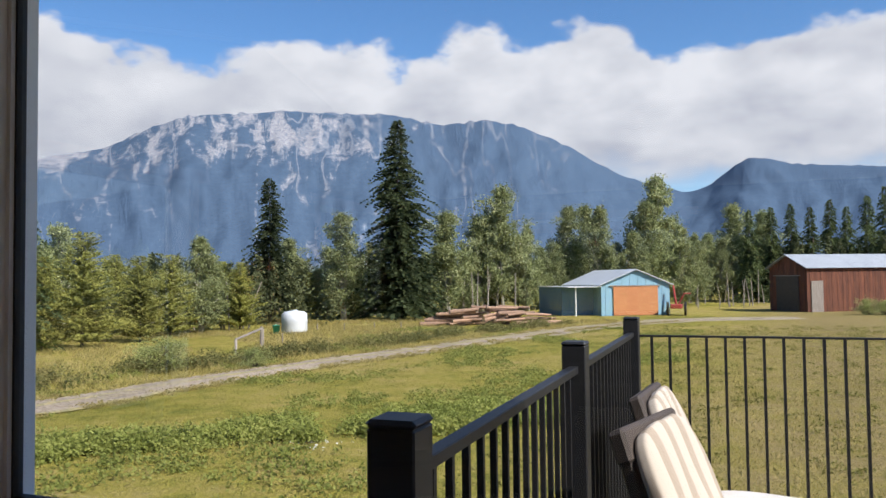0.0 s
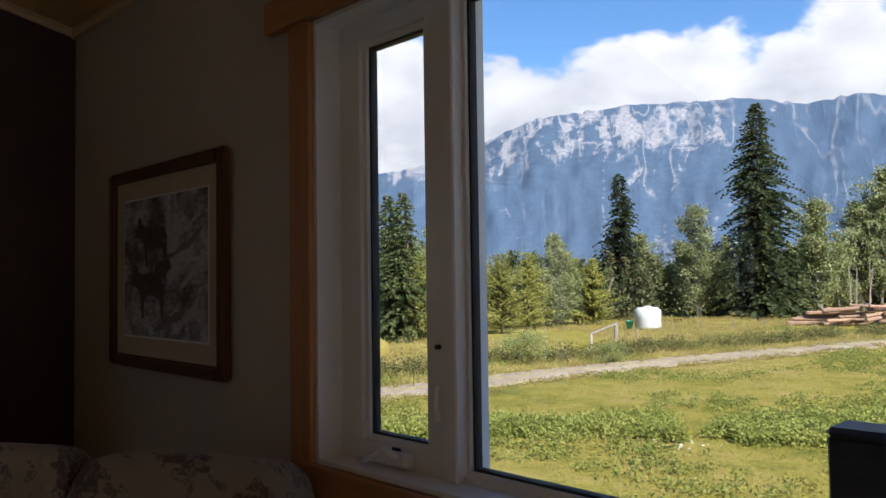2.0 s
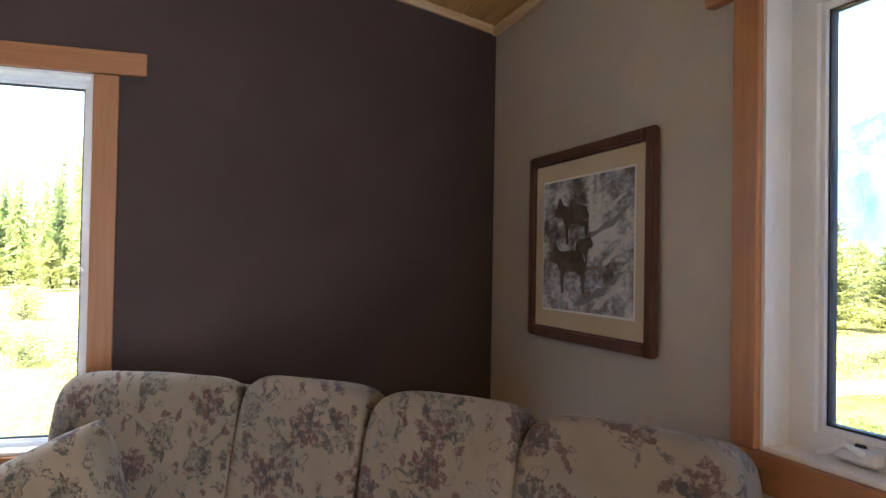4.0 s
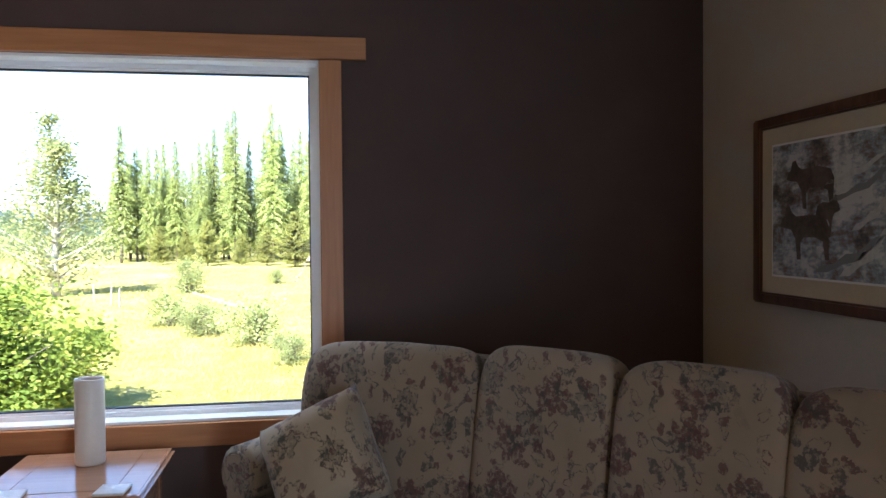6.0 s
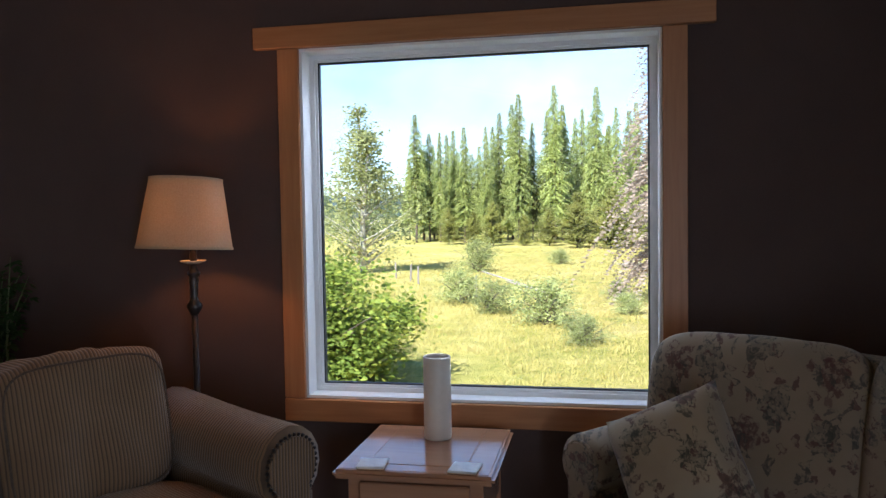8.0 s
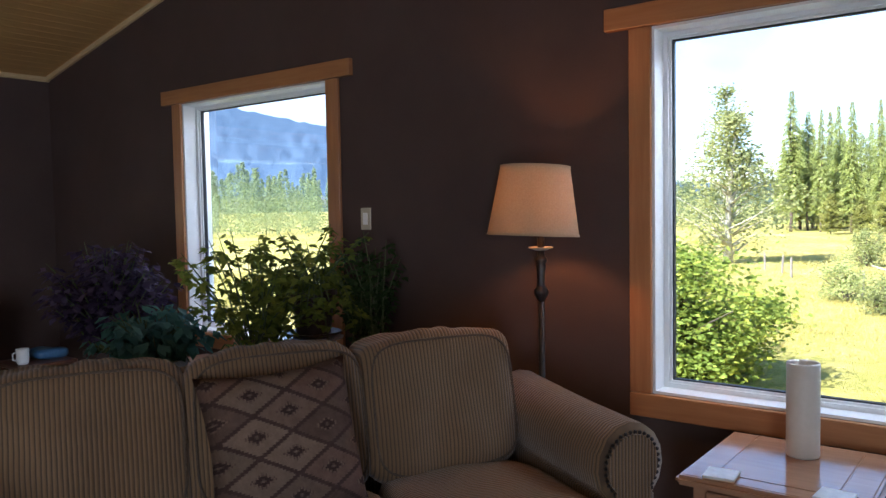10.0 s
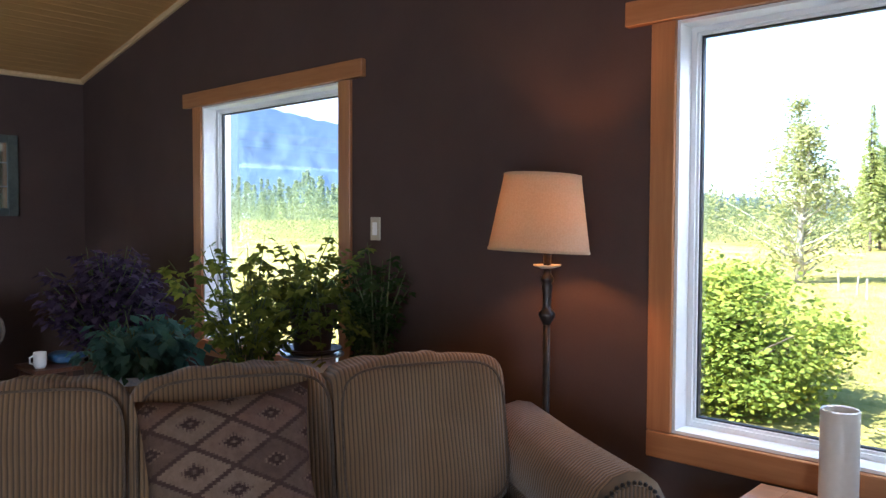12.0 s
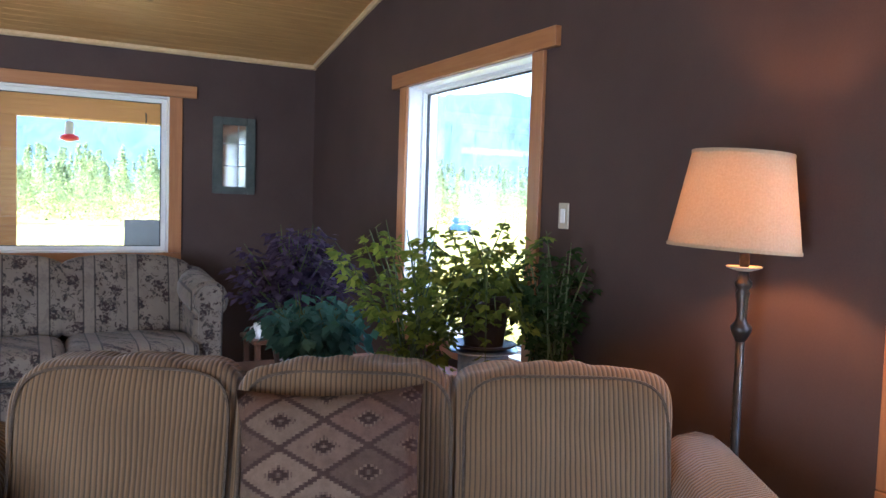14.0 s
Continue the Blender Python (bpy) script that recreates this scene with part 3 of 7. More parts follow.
def make_mountain():
    """Timbered slopes, haze painted in as blue; pale limestone ribs and scree chutes high up."""
    m, nt, p = material("mountain_range")
    c = nt.nodes.new("ShaderNodeTexCoord")
    s = nt.nodes.new("ShaderNodeSeparateXYZ")
    link(nt, c.outputs["Object"], s.inputs[0])
    uvn = nt.nodes.new("ShaderNodeUVMap")
    mp = nt.nodes.new("ShaderNodeMapping")
    mp.inputs["Scale"].default_value = (1, 0.2, 1)
    link(nt, uvn.outputs[0], mp.inputs[0])
    chute = nt.nodes.new("ShaderNodeTexNoise")
    chute.inputs["Scale"].default_value, chute.inputs["Detail"].default_value, chute.inputs["Roughness"].default_value, chute.inputs["Distortion"].default_value = 24, 8, 0.66, 0.5
    link(nt, mp.outputs[0], chute.inputs["Vector"])
    fine = nt.nodes.new("ShaderNodeTexNoise")
    fine.inputs["Scale"].default_value, fine.inputs["Detail"].default_value, fine.inputs["Roughness"].default_value = 120, 6, 0.65
    link(nt, uvn.outputs[0], fine.inputs["Vector"])
    grain = nt.nodes.new("ShaderNodeTexNoise")
    grain.inputs["Scale"].default_value, grain.inputs["Detail"].default_value, grain.inputs["Roughness"].default_value = 34, 9, 0.72
    link(nt, uvn.outputs[0], grain.inputs["Vector"])
    # distance haze is put into the timber's colour as blue
    hazy_forest = ramp(nt, calc(nt, "ADD", calc(nt, "MULTIPLY", fine.outputs["Fac"], 0.5), calc(nt, "MULTIPLY", grain.outputs["Fac"], 0.5)), (0.34, (0.046, 0.074, 0.122)), (0.66, (0.076, 0.113, 0.166)))
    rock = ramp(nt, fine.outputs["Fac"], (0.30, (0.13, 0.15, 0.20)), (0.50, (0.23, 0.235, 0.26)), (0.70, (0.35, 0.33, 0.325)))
    high = nt.nodes.new("ShaderNodeMapRange")
    high.interpolation_type = "SMOOTHSTEP"
    high.inputs["From Min"].default_value, high.inputs["From Max"].default_value = 180, 640
    link(nt, s.outputs["Z"], high.inputs["Value"])
    patch = nt.nodes.new("ShaderNodeTexNoise")
    patch.inputs["Scale"].default_value, patch.inputs["Detail"].default_value = 4.2, 3
    link(nt, uvn.outputs[0], patch.inputs["Vector"])
    f = calc(nt, "ADD", calc(nt, "ADD", calc(nt, "MULTIPLY", high.outputs[0], 0.24), chute.outputs["Fac"]), calc(nt, "MULTIPLY", patch.outputs["Fac"], 0.34))
    f = calc(nt, "ADD", f, calc(nt, "MULTIPLY", calc(nt, "SUBTRACT", grain.outputs["Fac"], 0.5), 0.30))
    su = nt.nodes.new("ShaderNodeSeparateXYZ")
    link(nt, uvn.outputs[0], su.inputs[0])
    east = nt.nodes.new("ShaderNodeMapRange")
    east.interpolation_type = "SMOOTHSTEP"
    east.inputs["From Min"].default_value, east.inputs["From Max"].default_value, east.inputs["To Max"].default_value = -0.92, -0.66, 0.16
    link(nt, su.outputs[0], east.inputs["Value"])
    f = calc(nt, "SUBTRACT", f, east.outputs[0])
    bare = ramp(nt, f, (0.885, (0, 0, 0)), (0.995, (1, 1, 1)))
    # narrow scree runs that wander down through the timber
    run = nt.nodes.new("ShaderNodeTexNoise")
    run.inputs["Scale"].default_value, run.inputs["Detail"].default_value, run.inputs["Distortion"].default_value = 7.0, 3, 0.35
    steep = nt.nodes.new("ShaderNodeMapping")
    steep.inputs["Scale"].default_value = (1, 0.14, 1)
    steep.inputs["Rotation"].default_value = (0, 0, 0.18)
    link(nt, uvn.outputs[0], steep.inputs[0])
    link(nt, steep.outputs[0], run.inputs["Vector"])
    line = ramp(nt, calc(nt, "ABSOLUTE", calc(nt, "SUBTRACT", run.outputs["Fac"], 0.5)), (0.003, (1, 1, 1)), (0.012, (0, 0, 0)))
    broken = ramp(nt, calc(nt, "ADD", calc(nt, "MULTIPLY", grain.outputs["Fac"], 0.6), calc(nt, "ADD", calc(nt, "MULTIPLY", patch.outputs["Fac"], 0.4), calc(nt, "MULTIPLY", high.outputs[0], 0.08))), (0.50, (0, 0, 0)), (0.56, (1, 1, 1)))
    bare = calc(nt, "MAXIMUM", bare, calc(nt, "MULTIPLY", calc(nt, "MULTIPLY", line, broken), 0.6))
    # the limestone face is on the northern mountain alone; elsewhere timber reaches the top
    face = calc(nt, "MULTIPLY", ramp(nt, calc(nt, "ADD", calc(nt, "MULTIPLY", su.outputs[0], 0.1), 0.5), (0.30, (0, 0, 0)), (0.335, (1, 1, 1))), ramp(nt, calc(nt, "ADD", calc(nt, "MULTIPLY", su.outputs[0], 0.1), 0.5), (0.43, (1, 1, 1)), (0.475, (0, 0, 0))))
    bare = calc(nt, "MULTIPLY", bare, face)
    col = blend(nt, bare, hazy_forest, rock)
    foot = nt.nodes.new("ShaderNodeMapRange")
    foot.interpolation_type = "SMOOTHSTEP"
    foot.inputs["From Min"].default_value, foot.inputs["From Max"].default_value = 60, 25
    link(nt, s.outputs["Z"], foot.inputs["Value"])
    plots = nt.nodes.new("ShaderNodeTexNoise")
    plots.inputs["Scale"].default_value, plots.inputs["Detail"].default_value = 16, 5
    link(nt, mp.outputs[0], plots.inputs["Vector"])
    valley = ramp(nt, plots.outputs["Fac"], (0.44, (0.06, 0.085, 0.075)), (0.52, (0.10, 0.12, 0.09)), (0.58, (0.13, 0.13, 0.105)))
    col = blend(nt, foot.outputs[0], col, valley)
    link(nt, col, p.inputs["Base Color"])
    p.inputs["Roughness"].default_value, p.inputs["Specular IOR Level"].default_value = 1.0, 0.0
    relief(nt, p, calc(nt, "ADD", calc(nt, "MULTIPLY", chute.outputs["Fac"], 1.0), calc(nt, "MULTIPLY", grain.outputs["Fac"], 0.3)), 0.32, 45.0)
    return m


def make_picture():
    """A dark wildlife print: rocks, snow and brown shapes in soft masses."""
    m, nt, p = material("printed_picture")
    a = tex(nt, "ShaderNodeTexNoise", 7, 6, 0.65)
    b = tex(nt, "ShaderNodeTexNoise", 30, 5, 0.6, stretch=(1, 1, 2.2))
    f = calc(nt, "ADD", calc(nt, "MULTIPLY", a.outputs["Fac"], 0.8), calc(nt, "MULTIPLY", b.outputs["Fac"], 0.28))
    link(nt, ramp(nt, f, (0.40, (0.06, 0.06, 0.075)), (0.47, (0.20, 0.155, 0.12)), (0.52, (0.27, 0.31, 0.37)), (0.60, (0.60, 0.60, 0.60))), p.inputs["Base Color"])
    p.inputs["Roughness"].default_value = 0.35
    return m


M_GLASS, M_MIRROR, M_SHADE = make_glass(), make_mirror(), make_shade()
M_FLORAL = make_floral("floral_tapestry", (0.215, 0.172, 0.122), (0.25, 0.20, 0.145), (0.092, 0.046, 0.042), (0.055, 0.056, 0.050), 5.0)
M_FLORAL3 = make_floral("cushion_tapestry", (0.26, 0.205, 0.135), (0.30, 0.24, 0.165), (0.085, 0.042, 0.036), (0.045, 0.045, 0.034), 5.6)
M_FLORAL2 = make_floral("dark_floral_cotton", (0.135, 0.106, 0.084), (0.175, 0.14, 0.112), (0.030, 0.017, 0.017), (0.024, 0.02, 0.02), 7.0, 3.6, 1.15)
M_PIPING = mottled("brown_welt", (0.045, 0.031, 0.021), (0.09, 0.06, 0.038), 90, 0.9, bump=0.5, fine=200)
M_CORD, M_CORD_Y = make_corduroy("X"), make_corduroy("Y")
M_DIAMOND, M_STRIPE = make_diamond(), make_stripe()
M_GROUND, M_GRAVEL, M_MOUNTAIN, M_PICTURE = make_ground(), make_gravel(), make_mountain(), make_picture()


# ---- mesh helpers ----
def empty(name, m=None):
    ob = new(name)
    ob.empty_display_size = 0.1
    if m is not None:
        ob.matrix_basis = m
    return ob


def part(name, bm, mat, parent=None, label="", smooth=False):
    data = bpy.data.meshes.new(name)
    bm.to_mesh(data)
    bm.free()
    return mesh_part(name, data, mat, parent, label, smooth)


def mesh_part(name, data, mat, parent=None, label="", smooth=False):
    if smooth:
        data.polygons.foreach_set("use_smooth", [True] * len(data.polygons))
    if not data.materials:
        data.materials.append(mat)
    ob = new(name, data)
    ob.parent = parent
    return tagged(ob, label) if label else ob


def box(bm, x0, y0, z0, x1, y1, z1, bevel=0.0, m=None, seg=1):
    verts = bmesh.ops.create_cube(bm, size=1)["verts"]
    bmesh.ops.scale(bm, vec=(abs(x1 - x0), abs(y1 - y0), abs(z1 - z0)), verts=verts)
    bmesh.ops.translate(bm, vec=((x0 + x1) / 2, (y0 + y1) / 2, (z0 + z1) / 2), verts=verts)
    if m is not None:
        bmesh.ops.transform(bm, matrix=m, verts=verts)
    if bevel:
        edges = {e for v in verts for e in v.link_edges}
        bmesh.ops.bevel(bm, geom=list(edges), offset=bevel, segments=seg, affect="EDGES")
    return bm


def one_box(*a, **k):
    return box(bmesh.new(), *a, **k)


def lathe(bm, profile, centre=(0, 0, 0), steps=20, m=None, caps=True):
    """Turned solid from (radius, height) pairs."""
    rings = []
    for r, z in profile:
        ring = []
        for i in range(steps):
            a = 2 * math.pi * i / steps
            co = Vector((centre[0] + r * math.cos(a), centre[1] + r * math.sin(a), centre[2] + z))
            ring.append(bm.verts.new(m @ co if m is not None else co))
        rings.append(ring)
    for a, b in zip(rings, rings[1:]):
        for i in range(steps):
            bm.faces.new((a[i], a[(i + 1) % steps], b[(i + 1) % steps], b[i]))
    if caps and profile[0][0] > 1e-4:
        bm.faces.new(rings[0][::-1])
    if caps and profile[-1][0] > 1e-4:
        bm.faces.new(rings[-1])
    return bm


def tube(bm, points, radii, steps=7):
    """A tapering tube through points."""
    rings, pts = [], [Vector(p) for p in points]
    for i, p in enumerate(pts):
        d = (pts[min(i + 1, len(pts) - 1)] - pts[max(i - 1, 0)]).normalized()
        side = d.cross(Vector((0.31, 0.17, 0.93) if abs(d.z) < 0.9 else (1, 0, 0))).normalized()
        up = side.cross(d)
        r = radii[i] if isinstance(radii, (list, tuple)) else radii
        rings.append([bm.verts.new(p + r * (math.cos(2 * math.pi * k / steps) * side + math.sin(2 * math.pi * k / steps) * up)) for k in range(steps)])
    for a, b in zip(rings, rings[1:]):
        for k in range(steps):
            bm.faces.new((a[k], a[(k + 1) % steps], b[(k + 1) % steps], b[k]))
    bm.faces.new(rings[0][::-1])
    bm.faces.new(rings[-1])
    return bm


def puffy(bm, centre, size, power=3.2, cuts=14, tilt=None, wrinkle=0.0, seed=0, crown=0.0, pleat=0.0):
    """A stuffed cushion: a rounded block with soft corners and slack folds."""
    verts = bmesh.ops.create_cube(bm, size=2)["verts"]
    edges = list({e for v in verts for e in v.link_edges})
    bmesh.ops.subdivide_edges(bm, edges=edges, cuts=cuts, use_grid_fill=True)
    todo = [v for v in bm.verts if v.tag is False]
    for v in todo:
        c = v.co.copy()
        n = (abs(c.x) ** power + abs(c.y) ** power + abs(c.z) ** power) ** (1 / power)
        c /= n
        if crown and c.z > 0:
            c.z *= 1 - crown * c.x * c.x
        p = Vector((c.x * size[0] / 2, c.y * size[1] / 2, c.z * size[2] / 2))
        if wrinkle:
            q = Vector((p.x * 7 + seed * 3.1, p.y * 7, p.z * 4 + seed))
            p += c.normalized() * wrinkle * noise.noise(q)
        if pleat and c.z > 0.55:
            p += c.normalized() * pleat * (c.z - 0.55) * 0.9 * math.sin(p.x * 54 + seed + 4.5 * noise.noise(Vector((p.x * 4, seed, 0))))
        if tilt is not None:
            p = tilt @ p
        v.co = p + Vector(centre)
        v.tag = True
    return bm


class Leaves:
    """Gathers many small leaf-shaped faces into one mesh."""

    def __init__(self, seed=0):
        self.v, self.f, self.rng = [], [], random.Random(seed)

    def leaf(self, p, along, side, length, width):
        n = len(self.v)
        p, a, s = Vector(p), Vector(along), Vector(side)
        self.v += [p, p + a * length * 0.5 + s * width * 0.5, p + a * length, p + a * length * 0.5 - s * width * 0.5]
        self.f.append((n, n + 1, n + 2, n + 3))

    def rand_leaf(self, p, length, width, droop=0.0):
        r = self.rng
        a = Vector((r.gauss(0, 1), r.gauss(0, 1), r.gauss(0, 0.7) - droop)).normalized()
        s = a.cross(Vector((r.gauss(0, 1), r.gauss(0, 1), r.gauss(0, 1)))).normalized()
        self.leaf(p, a, s, length * r.uniform(0.7, 1.3), width * r.uniform(0.7, 1.3))

    def mesh(self, name):
        me = bpy.data.meshes.new(name)
        me.from_pydata(self.v, [], self.f)
        return me


def panel_wall(name, fixed, thick, axis, spans, mat, label, extra=None):
    """A wall out of upright strips, round its openings. spans: (from, to, z0, z1) blocks along the wall."""
    bm = bmesh.new()
    for a, b, z0, z1 in spans:
        if axis == "y":
            box(bm, fixed, a, z0, fixed + thick, b, z1)
        else:
            box(bm, a, fixed, z0, b, fixed + thick, z1)
    if extra:
        extra(bm)
    ob = part(name, bm, mat)
    return tagged(ob, label, "wall", kind="structure")


# ---- the room ----
WX, NY, SY, EX = -3.5, 1.86, -6.54, 5.0
EAVE, RIDGE_Y, SLOPE = 2.63, (1.86 - 6.54) / 2, 0.215
RIDGE = EAVE + SLOPE * (NY - RIDGE_Y)


def blocks(start, end, height, openings):
    """Strips of wall between and round openings (from, to, sill, head)."""
    out, at = [], start
    for a, b, z0, z1 in sorted(openings):
        out += [(at, a, 0, height), (a, b, 0, z0), (a, b, z1, height)]
        at = b
    return [s for s in out + [(at, end, 0, height)] if s[3] - s[2] > 0.001 and s[1] - s[0] > 0.001]


WIN_N = (-1.70, 0.86, 1.04, 2.22)
WIN_W = (-1.41, 0.105, 0.72, 2.24)
WIN_W2 = (-4.70, -3.31, 0.72, 2.24)
WIN_S = (-2.325, -0.35, 1.05, 2.26)


def gable(bm, x0, x1):
    vs = [[bm.verts.new((x, y, z)) for y, z in ((SY - 0.2, EAVE), (NY + 0.2, EAVE), (RIDGE_Y, RIDGE + 0.06))] for x in (x0, x1)]
    bm.faces.new(vs[0])
    bm.faces.new(vs[1][::-1])
    for i in range(3):
        bm.faces.new((vs[0][i], vs[0][(i + 1) % 3], vs[1][(i + 1) % 3], vs[1][i]))


panel_wall("wall_west", WX, -0.2, "y", blocks(SY - 0.2, NY + 0.2, EAVE, [WIN_W, WIN_W2]), M_WALL, "dark brown painted gable wall with two picture windows", lambda bm: gable(bm, WX - 0.2, WX))
panel_wall("wall_south", SY, -0.2, "x", blocks(WX, EX, EAVE, [WIN_S]), M_WALL, "dark brown painted wall with a window to the porch")
panel_wall("wall_north", NY, 0.2, "x", blocks(WX, EX, EAVE, [WIN_N, (1.8, 3.6, 0, 2.1)]), M_WALLN, "taupe painted wall with a wide window")
panel_wall("wall_east", EX, 0.2, "y", blocks(SY - 0.2, NY + 0.2, EAVE, []), M_WALLN, "plain taupe painted wall", lambda bm: gable(bm, EX, EX + 0.2))
tagged(part("floor", one_box(WX, SY, -0.08, EX, NY, 0), M_FLOOR), "unseen floor, made pale beige to bounce light up", "floor", kind="structure")


def ceiling(name, y_low, sign):
    """Tongue-and-groove pine boards on a slope, one mesh."""
    bm = bmesh.new()
    run = abs(NY - RIDGE_Y)
    count = 46
    for i in range(count):
        y0, y1 = y_low + sign * run * i / count, y_low + sign * run * (i + 1) / count - sign * 0.004
        z0, z1 = EAVE + SLOPE * run * i / count, EAVE + SLOPE * run * (i + 1) / count
        vs = [bm.verts.new((x, y, z)) for x in (WX, EX) for y, z in ((y0, z0), (y1, z1 - 0.001), (y1, z1 + 0.02), (y0, z0 + 0.02))]
        for f in ((0, 1, 5, 4), (1, 2, 6, 5), (2, 3, 7, 6), (3, 0, 4, 7), (0, 3, 2, 1), (4, 5, 6, 7)):
            bm.faces.new([vs[k] for k in f])
    bmesh.ops.recalc_face_normals(bm, faces=bm.faces)
    ob = part(name, bm, M_PINE)
    return tagged(ob, "varnished pine board ceiling sloping up to a ridge", "ceiling", kind="structure")


ceiling("ceiling_south", SY, 1)
ceiling("ceiling_north", NY, -1)
# unseen roof slabs, added so that no sky light leaks past the ceiling
for nm, y_low, sign in (("roof_south", SY - 0.75, 1), ("roof_north", NY + 0.6, -1)):
    bm = bmesh.new()
    zl = EAVE - SLOPE * abs(y_low - (SY if sign > 0 else NY)) + 0.03
    pts = [(y_low, zl), (RIDGE_Y, RIDGE + 0.03), (RIDGE_Y, RIDGE + 0.3), (y_low, zl + 0.25)]
    vs = [[bm.verts.new((x, y, z)) for y, z in pts] for x in (WX - 0.6, EX + 0.5)]
    bm.faces.new(vs[0])
    bm.faces.new(vs[1][::-1])
    for i in range(4):
        bm.faces.new((vs[0][i], vs[0][(i + 1) % 4], vs[1][(i + 1) % 4], vs[1][i]))
    bmesh.ops.recalc_face_normals(bm, faces=bm.faces)
    tagged(part(nm, bm, M_TIN), "unseen metal roof slab of the house, added to keep light out", "roof", kind="structure")

# mouldings where the ceiling meets the walls
for nm, pts in (("trim_west_south", ((WX + 0.012, SY, EAVE - 0.012), (WX + 0.012, RIDGE_Y, RIDGE - 0.012))), ("trim_west_north", ((WX + 0.012, NY, EAVE - 0.012), (WX + 0.012, RIDGE_Y, RIDGE - 0.012))),
                ("trim_south", ((WX, SY + 0.012, EAVE - 0.016), (EX, SY + 0.012, EAVE - 0.016))), ("trim_north", ((WX, NY - 0.012, EAVE - 0.016), (EX, NY - 0.012, EAVE - 0.016)))):
    a, b = Vector(pts[0]), Vector(pts[1])
    d = (b - a).normalized()
    inward = Vector((1, 0, 0)) if "west" in nm else Vector((0, 1 if nm == "trim_south" else -1, 0))
    up = inward.cross(d)
    up = up if up.z > 0 else -up
    bm = bmesh.new()
    vs = [[bm.verts.new(p + inward * i + up * j) for i, j in ((-0.012, -0.022), (0.006, -0.022), (0.014, -0.006), (0.014, 0.016), (-0.012, 0.016))] for p in (a, b)]
    bm.faces.new(vs[0])
    bm.faces.new(vs[1][::-1])
    for i in range(5):
        bm.faces.new((vs[0][i], vs[0][(i + 1) % 5], vs[1][(i + 1) % 5], vs[1][i]))
    bmesh.ops.recalc_face_normals(bm, faces=bm.faces)
    tagged(part(nm, bm, M_PINE_TRIM), "pale pine moulding along the ceiling edge", "moulding", kind="structure")


def window(name, label, place, opening, casing=0.095, head=0.095, ears=0.2, sill_apron=0.1):
    """A picture window. place maps (along, depth outwards, z) to the room; opening: (from, to, sill, head)."""
    a, b, z0, z1 = opening
    w = tagged(empty(name), label, "window", kind="structure")

    def piece(nm, x0, d0, y0, x1, d1, y1, mat, parent=w, bevel=0.0):
        p, q = place(x0, d0, y0), place(x1, d1, y1)
        return part(nm, one_box(*p, *q, bevel=bevel), mat, parent)

    # white returns through the wall's thickness
    t = 0.012
    piece("jamb_lining", a, -0.004, z0, a + t, 0.2, z1, M_VINYL)
    piece("jamb_lining", b - t, -0.004, z0, b, 0.2, z1, M_VINYL)
    piece("head_lining", a + t, -0.004, z1 - t, b - t, 0.2, z1, M_VINYL)
    piece("window_sill", a + t, -0.004, z0, b - t, 0.2, z0 + t, M_VINYL)
    # wooden casing on the room side
    long_mat = M_CASING_H if abs(place(1, 0, 0)[1] - place(0, 0, 0)[1]) > 0.5 else M_CASING_X
    piece("side_casing", a - casing, -0.022, z0, a, 0.0, z1, M_CASING, bevel=0.003)
    piece("side_casing", b, -0.022, z0, b + casing, 0.0, z1, M_CASING, bevel=0.003)
    piece("head_casing", a - ears, -0.034, z1 + 0.002, b + ears, 0.0, z1 + head, long_mat, bevel=0.003)
    piece("sill_casing", a - casing, -0.024, z0 - sill_apron, b + casing, 0.0, z0 - 0.002, long_mat, bevel=0.003)
    return w, piece


def sash(piece, w, a, b, z0, z1, depth, bar=0.045, inner=0.02, level=None):
    """A fixed pane: stepped white frame, dark gasket, glass; level: the height of the frame's top and bottom bars."""
    level = bar if level is None else level
    ox = oz = 0.0
    for nm, d0, wx, wz, mat in (("frame", depth, bar, level, M_VINYL), ("glazing_bead", depth + 0.012, inner, inner, M_VINYL), ("gasket", depth + 0.022, 0.006, 0.006, M_GASKET)):
        x0, x1, y0, y1 = a + ox, b - ox, z0 + oz, z1 - oz
        d1 = depth + (0.056 if nm == "frame" else 0.048)
        piece(nm, x0, d0, y0, x0 + wx, d1, y1, mat)
        piece(nm, x1 - wx, d0, y0, x1, d1, y1, mat)
        piece(nm, x0 + wx, d0, y0, x1 - wx, d1, y0 + wz, mat)
        piece(nm, x0 + wx, d0, y1 - wz, x1 - wx, d1, y1, mat)
        ox, oz = ox + wx, oz + wz
    pane = piece("pane", a + ox - 0.004, depth + 0.034, z0 + oz - 0.004, b - ox + 0.004, depth + 0.040, z1 - oz + 0.004, M_GLASS)
    pane.visible_shadow = False
    return pane


on_west = lambda y, d, z: (WX - d, y, z)
on_north = lambda x, d, z: (x, NY + d, z)
on_south = lambda x, d, z: (x, SY - d, z)

w, piece = window("window_1", "large picture window with an orange fir casing", on_west, WIN_W)
sash(piece, w, WIN_W[0] + 0.012, WIN_W[1] - 0.012, WIN_W[2] + 0.012, WIN_W[3] - 0.012, 0.09, 0.020, 0.010)
w, piece = window("window_2", "picture window with a fir casing behind houseplants", on_west, WIN_W2)
sash(piece, w, WIN_W2[0] + 0.012, WIN_W2[1] - 0.012, WIN_W2[2] + 0.012, WIN_W2[3] - 0.012, 0.09, 0.020, 0.010)
w, piece = window("window_3", "window with a fir casing looking out to the porch", on_south, WIN_S)
